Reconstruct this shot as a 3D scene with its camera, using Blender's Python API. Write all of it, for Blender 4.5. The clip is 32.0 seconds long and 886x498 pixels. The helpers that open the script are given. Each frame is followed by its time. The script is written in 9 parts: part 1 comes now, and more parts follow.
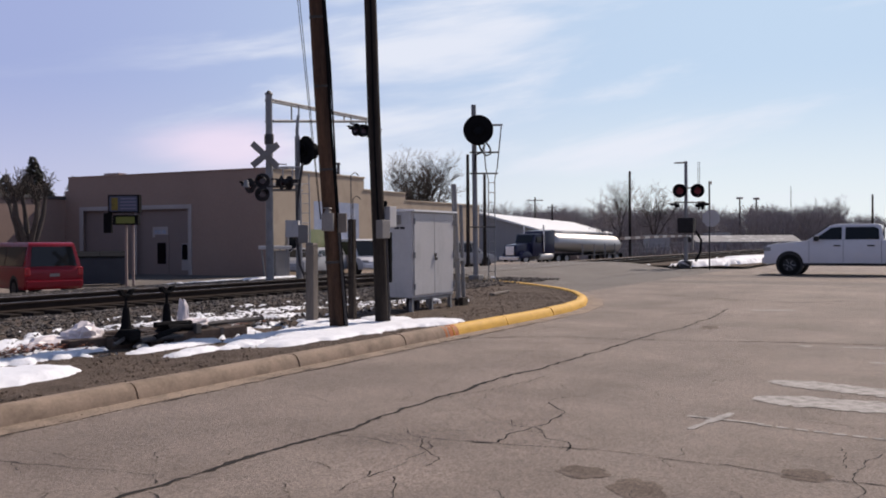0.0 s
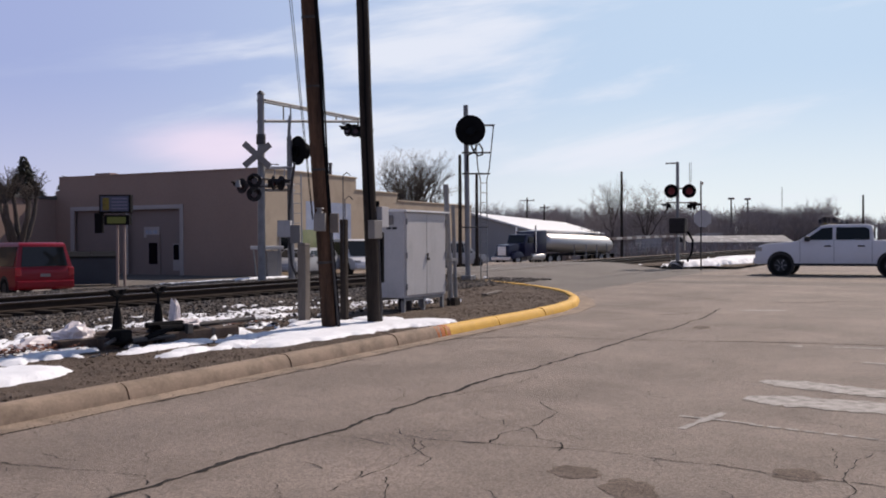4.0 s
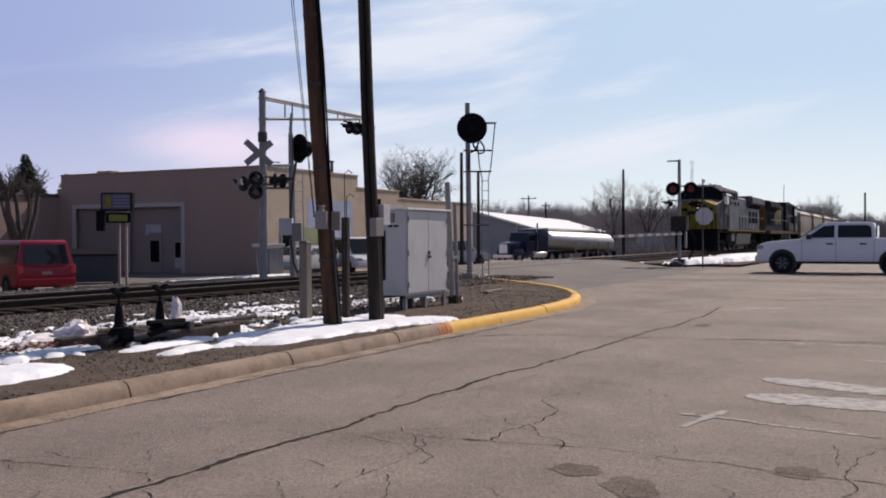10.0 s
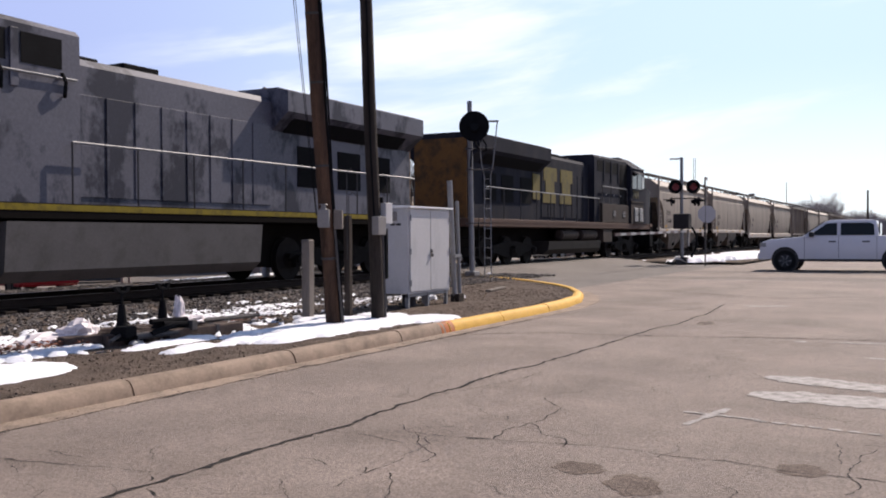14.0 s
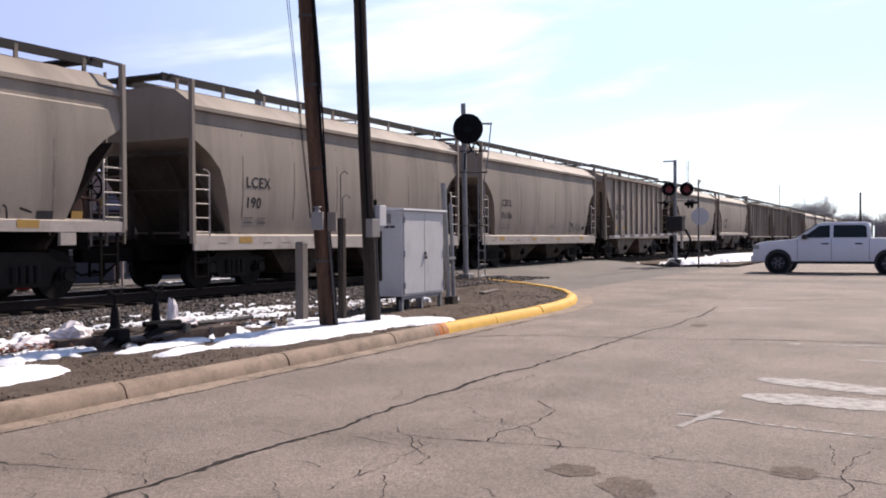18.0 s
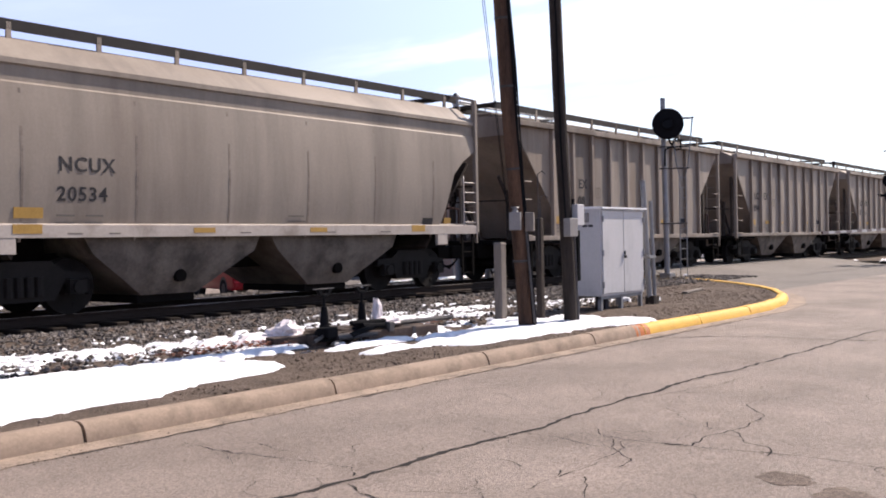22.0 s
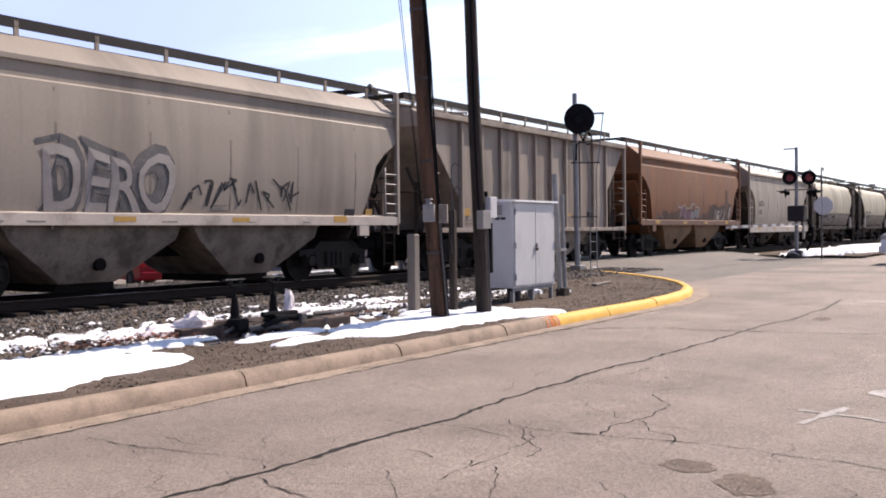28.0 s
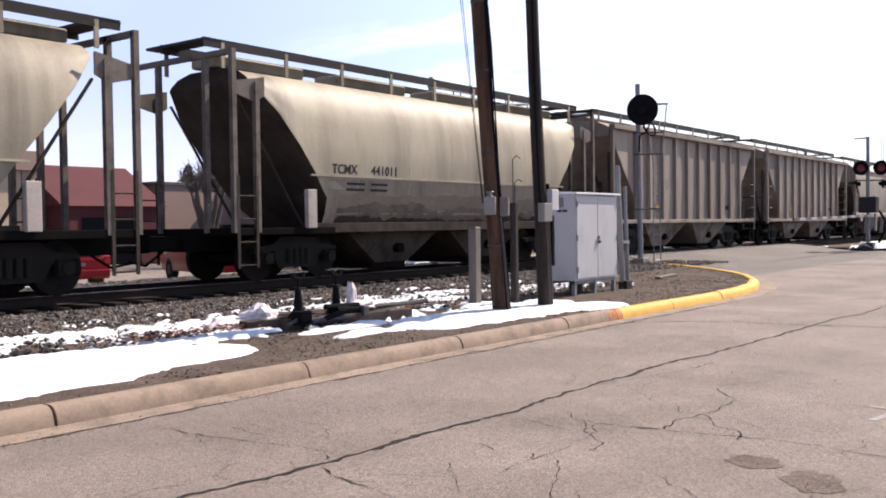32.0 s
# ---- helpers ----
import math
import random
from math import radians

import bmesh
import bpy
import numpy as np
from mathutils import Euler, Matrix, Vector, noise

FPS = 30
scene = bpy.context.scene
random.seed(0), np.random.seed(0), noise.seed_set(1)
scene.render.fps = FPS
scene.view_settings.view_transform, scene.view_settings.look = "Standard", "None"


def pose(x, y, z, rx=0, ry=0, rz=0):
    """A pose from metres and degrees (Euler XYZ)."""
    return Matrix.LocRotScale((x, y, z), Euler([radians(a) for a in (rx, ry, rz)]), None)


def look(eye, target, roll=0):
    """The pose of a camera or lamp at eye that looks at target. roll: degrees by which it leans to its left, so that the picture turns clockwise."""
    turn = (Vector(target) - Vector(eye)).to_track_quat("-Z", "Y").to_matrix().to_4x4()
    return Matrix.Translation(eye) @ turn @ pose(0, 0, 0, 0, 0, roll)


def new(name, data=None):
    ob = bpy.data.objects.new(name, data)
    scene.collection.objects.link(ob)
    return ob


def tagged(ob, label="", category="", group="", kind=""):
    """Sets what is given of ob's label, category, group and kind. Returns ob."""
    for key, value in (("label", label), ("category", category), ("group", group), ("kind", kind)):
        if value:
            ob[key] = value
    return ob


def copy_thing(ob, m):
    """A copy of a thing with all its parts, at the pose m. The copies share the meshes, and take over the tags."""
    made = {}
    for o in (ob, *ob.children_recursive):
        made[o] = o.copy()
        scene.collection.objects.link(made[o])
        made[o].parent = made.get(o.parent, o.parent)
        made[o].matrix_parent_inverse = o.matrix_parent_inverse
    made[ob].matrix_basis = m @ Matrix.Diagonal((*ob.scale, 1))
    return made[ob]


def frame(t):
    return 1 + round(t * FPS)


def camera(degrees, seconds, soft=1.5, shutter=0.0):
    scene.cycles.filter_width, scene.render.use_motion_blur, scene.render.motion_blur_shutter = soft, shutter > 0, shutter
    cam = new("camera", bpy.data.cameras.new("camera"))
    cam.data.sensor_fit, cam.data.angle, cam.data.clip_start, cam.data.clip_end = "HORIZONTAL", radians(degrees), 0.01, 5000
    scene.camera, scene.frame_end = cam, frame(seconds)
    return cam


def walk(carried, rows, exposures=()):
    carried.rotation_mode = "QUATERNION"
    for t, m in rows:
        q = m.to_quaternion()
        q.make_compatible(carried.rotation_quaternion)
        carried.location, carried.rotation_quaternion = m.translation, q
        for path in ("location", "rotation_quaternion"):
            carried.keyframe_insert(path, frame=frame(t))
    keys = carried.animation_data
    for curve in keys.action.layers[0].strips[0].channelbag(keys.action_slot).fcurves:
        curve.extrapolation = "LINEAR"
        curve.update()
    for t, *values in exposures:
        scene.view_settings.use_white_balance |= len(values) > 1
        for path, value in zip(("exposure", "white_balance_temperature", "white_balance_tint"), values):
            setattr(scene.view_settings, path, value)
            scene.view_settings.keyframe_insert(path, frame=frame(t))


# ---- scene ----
# ---- camera ----
cam = camera(49.9, 32.0, 1.9)
EYE = (0.0, 0.0, 1.32)
# seconds, yaw, pitch, roll of the camera, which turns on its stand
TURNS = [
    (0.0, -62.67, -0.49, 0.30),
    (0.5, -62.89, -0.48, 0.25),
    (1.0, -62.91, -0.46, 0.24),
    (1.5, -62.96, -0.47, 0.22),
    (2.0, -63.00, -0.45, 0.22),
    (2.5, -63.02, -0.44, 0.22),
    (3.0, -63.11, -0.48, 0.19),
    (3.5, -63.05, -0.52, 0.27),
    (5.5, -63.58, -0.22, 0.28),
    (6.0, -63.48, -0.26, 0.25),
    (6.5, -63.29, -0.28, 0.33),
    (7.0, -63.34, -0.32, 0.41),
    (7.5, -63.31, -0.39, 0.32),
    (8.0, -63.37, -0.50, 0.20),
    (8.5, -63.25, -0.56, 0.27),
    (9.0, -63.18, -0.55, 0.34),
    (9.5, -63.28, -0.57, 0.28),
    (10.0, -63.05, -0.61, 0.28),
    (10.5, -62.90, -0.65, 0.38),
    (11.0, -62.77, -0.68, 0.43),
    (11.5, -62.82, -0.71, 0.39),
    (12.0, -62.91, -0.78, 0.36),
    (12.5, -62.85, -0.82, 0.40),
    (13.0, -62.85, -0.82, 0.42),
    (13.5, -62.86, -0.78, 0.36),
    (15.5, -63.09, -0.45, 0.55),
    (16.0, -63.20, -0.48, 0.46),
    (16.5, -63.20, -0.54, 0.29),
    (17.0, -62.68, -0.57, 0.55),
    (17.5, -62.95, -0.59, 0.59),
    (18.0, -63.28, -0.57, 0.39),
    (18.5, -63.57, -0.40, 0.54),
    (19.0, -63.54, -0.34, 0.50),
    (19.1, -62.45, -0.35, 0.52),
    (19.2, -60.11, -0.36, 0.54),
    (19.3, -58.20, -0.36, 0.56),
    (19.4, -55.94, -0.37, 0.58),
    (19.5, -53.09, -0.37, 0.60),
    (20.0, -49.59, -0.46, 0.51),
    (20.5, -46.16, -0.75, 0.84),
    (21.0, -49.42, -0.94, 1.26),
    (21.5, -51.22, -0.76, 1.34),
    (22.0, -51.42, -0.42, 1.15),
    (22.5, -51.49, -0.25, 1.21),
    (23.0, -51.59, -0.19, 1.09),
    (23.5, -50.63, -0.31, 0.94),
    (24.0, -50.03, -0.42, 0.78),
    (24.5, -49.80, -0.46, 0.89),
    (26.5, -48.86, -1.17, 0.66),
    (27.0, -48.99, -1.17, 0.72),
    (27.5, -51.95, -1.07, 0.65),
    (28.0, -56.62, -1.01, 0.65),
    (28.5, -55.93, -0.99, 0.66),
    (29.0, -56.36, -0.96, 0.69),
    (29.5, -56.44, -1.00, 0.58),
    (30.0, -56.56, -1.03, 0.80),
    (30.5, -56.67, -1.07, 0.66),
    (31.0, -55.66, -1.15, 0.45),
    (31.5, -55.27, -1.21, 0.46),
    (32.0, -52.94, -1.40, 0.79),
]
EXPO = [(0, -0.07, 7150, 18), (9, -0.07, 7150, 18), (12, 0.03, 7150, 18), (13.3, 0.25, 7100, 18), (16, 0.46, 7050, 18), (19, 0.6, 7050, 18), (20, 0.76, 7100, 18), (23, 0.84, 7100, 18), (32, 0.84, 7100, 18)]
walk(cam, [(t, pose(*EYE, 90 + p, r, y)) for t, y, p, r in TURNS], EXPO)

# ---- sky and sun ----
SUN_EL, SUN_AZ = 43.0, -14.0      # degrees above the ground; from +X towards +Y
world = bpy.data.worlds.new("sky")
scene.world = world
world.use_nodes = True
wt = world.node_tree
wt.nodes.clear()


def node(tree, kind, **vals):
    n = tree.nodes.new(kind)
    for k, v in vals.items():
        n.inputs[k].default_value = v
    return n


sky = wt.nodes.new("ShaderNodeTexSky")
sky.sky_type, sky.sun_disc = "NISHITA", False
sky.sun_elevation, sky.sun_rotation = radians(SUN_EL), radians(90 - SUN_AZ)
sky.air_density, sky.dust_density, sky.ozone_density = 1.0, 0.2, 2.5
co = wt.nodes.new("ShaderNodeTexCoord")


def wdot(v):
    """The sky's direction along a fixed one."""
    n = wt.nodes.new("ShaderNodeVectorMath")
    n.operation = "DOT_PRODUCT"
    n.inputs[1].default_value = v
    wt.links.new(co.outputs["Generated"], n.inputs[0])
    return n.outputs["Value"]


def wmath(op, a, b):
    n = wt.nodes.new("ShaderNodeMath")
    n.operation = op
    for k, v in enumerate((a, b)):
        if isinstance(v, (int, float)):
            n.inputs[k].default_value = v
        else:
            wt.links.new(v, n.inputs[k])
    return n.outputs[0]


def wrange(v, a, b, c, d):
    n = wt.nodes.new("ShaderNodeMapRange")
    n.interpolation_type = "SMOOTHSTEP"
    for k, q in enumerate((a, b, c, d)):
        n.inputs[k + 1].default_value = q
    wt.links.new(v, n.inputs[0])
    return n.outputs[0]


def wmix(f, a, b):
    n = wt.nodes.new("ShaderNodeMix")
    n.data_type = "RGBA"
    wt.links.new(f, n.inputs[0])
    for k, v in ((6, a), (7, b)):
        if isinstance(v, tuple):
            n.inputs[k].default_value = (*v, 1)
        else:
            wt.links.new(v, n.inputs[k])
    return n.outputs[2]


def wnoise(vec, scale, rough=0.55):
    n = node(wt, "ShaderNodeTexNoise", Scale=scale, Detail=7.0, Roughness=rough, Distortion=0.25)
    wt.links.new(vec, n.inputs["Vector"])
    return n.outputs["Fac"]


up = wdot((0, 0, 1))
# haze: violet blue away from the sun, pale cyan below it, whiter towards the horizon
near_sun = wrange(wdot((math.cos(radians(SUN_AZ)), math.sin(radians(SUN_AZ)), 0)), 0.38, 0.93, 0.0, 1.0)
low_col = wmix(near_sun, (5.4, 6.1, 8.7), (7.8, 9.4, 10.3))
high_col = wmix(near_sun, (3.5, 4.6, 8.0), (5.2, 7.4, 9.8))
haze = wmix(wrange(up, 0.01, 0.18, 0.0, 1.0), low_col, high_col)
air = wmix(wrange(up, 0.22, 0.62, 0.95, 0.0), sky.outputs["Color"], haze)
# thin streaks of cloud that rise a little towards the sun's side
RIGHT = Vector((0.454, -0.891, 0))
tilt = radians(8)
along, across = RIGHT * math.cos(tilt) + Vector((0, 0, math.sin(tilt))), RIGHT * -math.sin(tilt) + Vector((0, 0, math.cos(tilt)))
cv = wt.nodes.new("ShaderNodeCombineXYZ")
wt.links.new(wmath("MULTIPLY", wdot(along), 2.2), cv.inputs[0])
wt.links.new(wmath("MULTIPLY", wdot(across), 11.0), cv.inputs[1])
wt.links.new(wdot((0.891, 0.454, 0)), cv.inputs[2])
streak = wrange(wnoise(cv.outputs[0], 1.5), 0.47, 0.70, 0.0, 0.85)
streak = wmath("MULTIPLY", streak, wrange(near_sun, 0.05, 0.45, 0.12, 1.0))
streak = wmath("MULTIPLY", streak, wrange(up, 0.3, 0.7, 1.0, 0.25))
cloudy = wmix(streak, air, (7.8, 9.0, 10.5))
# one low pinkish bank of cloud over the warehouse
bx = wmath("DIVIDE", wmath("ADD", wdot(RIGHT), 0.225), 0.105)
bz = wmath("DIVIDE", wmath("SUBTRACT", up, 0.098), 0.036)
bd = wmath("SQRT", wmath("ADD", wmath("MULTIPLY", bx, bx), wmath("MULTIPLY", bz, bz)), 0)
bank = wmath("MULTIPLY", wrange(wmath("ADD", bd, wmath("MULTIPLY", wnoise(cv.outputs[0], 3.0), 0.6)), 0.45, 1.35, 0.8, 0.0), wrange(wdot((0.891, 0.454, 0)), 0.2, 0.5, 0.0, 1.0))
cloudy = wmix(bank, cloudy, (8.6, 8.1, 10.2))
bg = node(wt, "ShaderNodeBackground", Strength=0.101)
wo = wt.nodes.new("ShaderNodeOutputWorld")
wt.links.new(cloudy, bg.inputs["Color"])
wt.links.new(bg.outputs["Background"], wo.inputs["Surface"])

sun = new("sun", bpy.data.lights.new("sun", "SUN"))
sun.data.energy, sun.data.angle, sun.data.color = 4.9, radians(0.6), (1.0, 0.955, 0.89)
_el, _az = radians(SUN_EL), radians(SUN_AZ)
sun.matrix_world = look((60 * math.cos(_az) * math.cos(_el), 60 * math.sin(_az) * math.cos(_el), 60 * math.sin(_el)), (0, 0, 0))


# ---- materials ----
def surf(name, col, rough=0.7, metal=0.0, var=0.18, scale=1.5, fine=25.0, bump=0.12, stain=None, amount=0.5,
         streak=0.0, rnd=0.0, stretch=(1, 1, 1), coat=0.0, thr=0.5, island=0.0, spec=0.0, speck=0.0, soot=0.0, edge=0.22):
    """A worn surface: two scales of tone, fine relief, a second colour in patches or in streaks that run down."""
    m = bpy.data.materials.new(name)
    m.use_nodes = True
    nt = m.node_tree
    b = nt.nodes["Principled BSDF"]
    tc = nt.nodes.new("ShaderNodeTexCoord")
    mp = nt.nodes.new("ShaderNodeMapping")
    mp.inputs["Scale"].default_value = stretch
    place = tc.outputs["Object"]
    if soot:
        # the pattern lies differently on every piece
        oj = nt.nodes.new("ShaderNodeObjectInfo")
        sh_ = nt.nodes.new("ShaderNodeVectorMath")
        sh_.operation = "MULTIPLY_ADD"
        sh_.inputs[1].default_value = (37.0, 11.0, 0.0)
        nt.links.new(oj.outputs["Random"], sh_.inputs[0])
        nt.links.new(place, sh_.inputs[2])
        place = sh_.outputs[0]
    nt.links.new(place, mp.inputs["Vector"])
    big = node(nt, "ShaderNodeTexNoise", Scale=scale, Detail=5.0, Roughness=0.6)
    sml = node(nt, "ShaderNodeTexNoise", Scale=fine, Detail=4.0, Roughness=0.65)
    for n in (big, sml):
        nt.links.new(mp.outputs["Vector"], n.inputs["Vector"])
    add = node(nt, "ShaderNodeMath")
    add.operation = "ADD"
    nt.links.new(big.outputs["Fac"], add.inputs[0])
    nt.links.new(sml.outputs["Fac"], add.inputs[1])
    mr = node(nt, "ShaderNodeMapRange")
    mr.inputs[1].default_value, mr.inputs[2].default_value = 0.65, 1.35
    mr.inputs[3].default_value, mr.inputs[4].default_value = 1 - var, 1 + var
    nt.links.new(add.outputs[0], mr.inputs[0])
    val = mr.outputs[0]
    if rnd:
        oi = nt.nodes.new("ShaderNodeObjectInfo")
        rr = node(nt, "ShaderNodeMapRange")
        rr.inputs[3].default_value, rr.inputs[4].default_value = 1 - rnd, 1 + rnd
        nt.links.new(oi.outputs["Random"], rr.inputs[0])
        mu = node(nt, "ShaderNodeMath")
        mu.operation = "MULTIPLY"
        nt.links.new(val, mu.inputs[0])
        nt.links.new(rr.outputs[0], mu.inputs[1])
        val = mu.outputs[0]
    if island:
        ge = nt.nodes.new("ShaderNodeNewGeometry")
        ir = node(nt, "ShaderNodeMapRange")
        ir.inputs[3].default_value, ir.inputs[4].default_value = 1 - island, 1 + island
        nt.links.new(ge.outputs["Random Per Island"], ir.inputs[0])
        mi = node(nt, "ShaderNodeMath")
        mi.operation = "MULTIPLY"
        nt.links.new(val, mi.inputs[0])
        nt.links.new(ir.outputs[0], mi.inputs[1])
        val = mi.outputs[0]
    if speck:
        # single grains of stone in the surface
        vo = node(nt, "ShaderNodeTexVoronoi", Scale=95.0)
        nt.links.new(tc.outputs["Object"], vo.inputs["Vector"])
        sp = nt.nodes.new("ShaderNodeSeparateColor")
        nt.links.new(vo.outputs["Color"], sp.inputs[0])
        pr = node(nt, "ShaderNodeMapRange")
        pr.inputs[3].default_value, pr.inputs[4].default_value = 1 - speck, 1 + speck
        nt.links.new(sp.outputs[0], pr.inputs[0])
        mv = node(nt, "ShaderNodeMath")
        mv.operation = "MULTIPLY"
        nt.links.new(val, mv.inputs[0])
        nt.links.new(pr.outputs[0], mv.inputs[1])
        val = mv.outputs[0]
    base = nt.nodes.new("ShaderNodeRGB")
    base.outputs[0].default_value = (*col, 1)
    colour = base.outputs[0]
    if stain:
        mp2 = nt.nodes.new("ShaderNodeMapping")
        mp2.inputs["Scale"].default_value = (1, 1, 1 - streak)
        nt.links.new(place, mp2.inputs["Vector"])
        sn = node(nt, "ShaderNodeTexNoise", Scale=scale * 1.7, Detail=8.0, Roughness=0.65)
        nt.links.new(mp2.outputs["Vector"], sn.inputs["Vector"])
        sr = nt.nodes.new("ShaderNodeValToRGB")
        sr.color_ramp.elements[0].position, sr.color_ramp.elements[1].position = thr, thr + edge
        nt.links.new(sn.outputs["Fac"], sr.inputs["Fac"])
        am = node(nt, "ShaderNodeMath")
        am.operation = "MULTIPLY"
        am.inputs[1].default_value = amount
        nt.links.new(sr.outputs["Color"], am.inputs[0])
        sm = nt.nodes.new("ShaderNodeMix")
        sm.data_type = "RGBA"
        nt.links.new(am.outputs[0], sm.inputs[0])
        nt.links.new(colour, sm.inputs[6])
        sm.inputs[7].default_value = (*stain, 1)
        colour = sm.outputs[2]
    if soot:
        # broad dark runs from the roof down, finely broken
        mp3 = nt.nodes.new("ShaderNodeMapping")
        mp3.inputs["Scale"].default_value = (1.0, 0.3, 0.10)
        nt.links.new(place, mp3.inputs["Vector"])
        so = node(nt, "ShaderNodeTexNoise", Scale=0.9, Detail=6.0, Roughness=0.62, Distortion=0.4)
        nt.links.new(mp3.outputs["Vector"], so.inputs["Vector"])
        sq = node(nt, "ShaderNodeMapRange")
        sq.inputs[1].default_value, sq.inputs[2].default_value = 0.45, 0.68
        sq.inputs[3].default_value, sq.inputs[4].default_value = 0.0, soot
        nt.links.new(so.outputs["Fac"], sq.inputs[0])
        sx = nt.nodes.new("ShaderNodeMix")
        sx.data_type = "RGBA"
        nt.links.new(sq.outputs[0], sx.inputs[0])
        nt.links.new(colour, sx.inputs[6])
        sx.inputs[7].default_value = (0.085, 0.066, 0.055, 1)
        colour = sx.outputs[2]
    mul = nt.nodes.new("ShaderNodeVectorMath")
    mul.operation = "SCALE"
    nt.links.new(colour, mul.inputs[0])
    nt.links.new(val, mul.inputs[3])
    nt.links.new(mul.outputs[0], b.inputs["Base Color"])
    b.inputs["Roughness"].default_value, b.inputs["Metallic"].default_value = rough, metal
    b.inputs["Coat Weight"].default_value = coat
    b.inputs["Specular IOR Level"].default_value = spec or (0.5 if rough < 0.6 else 0.3)
    if bump:
        bp = node(nt, "ShaderNodeBump", Strength=bump, Distance=0.02)
        nt.links.new(sml.outputs["Fac"], bp.inputs["Height"])
        nt.links.new(bp.outputs["Normal"], b.inputs["Normal"])
    return m


def glow(name, col, strength):
    m = bpy.data.materials.new(name)
    m.use_nodes = True
    b = m.node_tree.nodes["Principled BSDF"]
    b.inputs["Base Color"].default_value = (*col, 1)
    b.inputs["Emission Color"].default_value = (*col, 1)
    b.inputs["Emission Strength"].default_value = strength
    return m


def pane(name, col, rough=0.06, spec=0.5):
    m = bpy.data.materials.new(name)
    m.use_nodes = True
    b = m.node_tree.nodes["Principled BSDF"]
    b.inputs["Base Color"].default_value = (*col, 1)
    b.inputs["Roughness"].default_value = rough
    b.inputs["Specular IOR Level"].default_value = spec
    return m


ASPHALT = surf("asphalt", (0.206, 0.165, 0.139), 0.85, 0, 0.34, 0.5, 130, 0.6, (0.152, 0.120, 0.099), 0.75, thr=0.47, speck=0.32)
ASPHALT2 = surf("street_asphalt", (0.118, 0.102, 0.09), 0.85, 0, 0.26, 0.35, 90, 0.4, (0.155, 0.136, 0.12), 0.5, speck=0.35)
CRACK = surf("crack_filler", (0.028, 0.025, 0.023), 0.95, 0, 0.3, 3, 30, 0.3, spec=0.12)
PATCH = surf("oil_patch", (0.135, 0.11, 0.094), 0.85, 0, 0.34, 1.2, 90, 0.5, (0.175, 0.144, 0.122), 0.9, thr=0.46, speck=0.32)
CONCRETE = surf("kerb_concrete", (0.25, 0.186, 0.139), 0.9, 0, 0.2, 2.0, 40, 0.12, (0.12, 0.088, 0.065), 0.75, thr=0.46)
GUTTER = surf("gutter_concrete", (0.245, 0.185, 0.14), 0.9, 0, 0.28, 1.5, 40, 0.3, (0.095, 0.075, 0.06), 0.8, thr=0.46, speck=0.2)
GRIT = surf("verge_grit", (0.118, 0.09, 0.072), 0.95, 0, 0.3, 6, 60, 0.3, island=0.5, spec=0.1)
YELLOW = surf("yellow_kerb_paint", (0.58, 0.33, 0.055), 0.7, 0, 0.16, 4, 50, 0.25, (0.30, 0.19, 0.10), 0.5, thr=0.56)
WORNPAINT = surf("worn_road_paint", (0.33, 0.305, 0.285), 0.8, 0, 0.22, 5, 70, 0.4, (0.15, 0.134, 0.122), 0.95, thr=0.44)
SOIL = surf("gravel_soil", (0.088, 0.066, 0.052), 0.95, 0, 0.45, 2.5, 60, 0.8, (0.125, 0.097, 0.078), 0.6, spec=0.12, speck=0.35)
FIELD = surf("dry_field", (0.12, 0.10, 0.075), 0.95, 0, 0.3, 0.06, 3, 0.3, (0.55, 0.55, 0.58), 0.8, thr=0.55)
STONE = surf("ballast_stone", (0.105, 0.092, 0.083), 0.9, 0, 0.3, 6, 60, 0.3, (0.17, 0.15, 0.13), 0.6, island=0.7, spec=0.12)
SNOW = surf("snow", (0.72, 0.73, 0.76), 0.7, 0, 0.08, 1.5, 18, 0.5, (0.42, 0.39, 0.36), 0.6, thr=0.58)
RAILM = surf("rail_steel", (0.03, 0.021, 0.017), 0.8, 0.1, 0.25, 3, 40, 0.2, spec=0.1)
RAILTOP = surf("rail_head", (0.30, 0.28, 0.27), 0.35, 0.9, 0.15, 3, 40, 0.05)
TIE = surf("tie_wood", (0.022, 0.017, 0.014), 0.95, 0, 0.4, 2, 35, 0.5, rnd=0.2, stretch=(1, 0.2, 1), spec=0.1)
POLEWOOD = surf("pole_wood", (0.095, 0.053, 0.034), 0.9, 0, 0.6, 2.0, 30, 0.9, (0.018, 0.014, 0.013), 0.95, streak=0.95, stretch=(5, 5, 0.16), thr=0.40, spec=0.15)
POLEDARK = surf("pole_wood_dark", (0.05, 0.04, 0.034), 0.9, 0, 0.5, 2.0, 30, 0.8, (0.018, 0.015, 0.014), 0.9, streak=0.93, stretch=(4, 4, 0.2), thr=0.42, spec=0.12)
POSTGREY = surf("weathered_post", (0.17, 0.145, 0.125), 0.9, 0, 0.3, 2.0, 30, 0.4, (0.10, 0.085, 0.075), 0.7, streak=0.8, stretch=(3, 3, 0.25))
GALV = surf("galvanised_steel", (0.22, 0.22, 0.225), 0.6, 0.4, 0.15, 3, 30, 0.08, (0.15, 0.145, 0.14), 0.5)
DARKSTEEL = surf("dark_steel", (0.06, 0.055, 0.055), 0.6, 0.4, 0.25, 4, 40, 0.15)
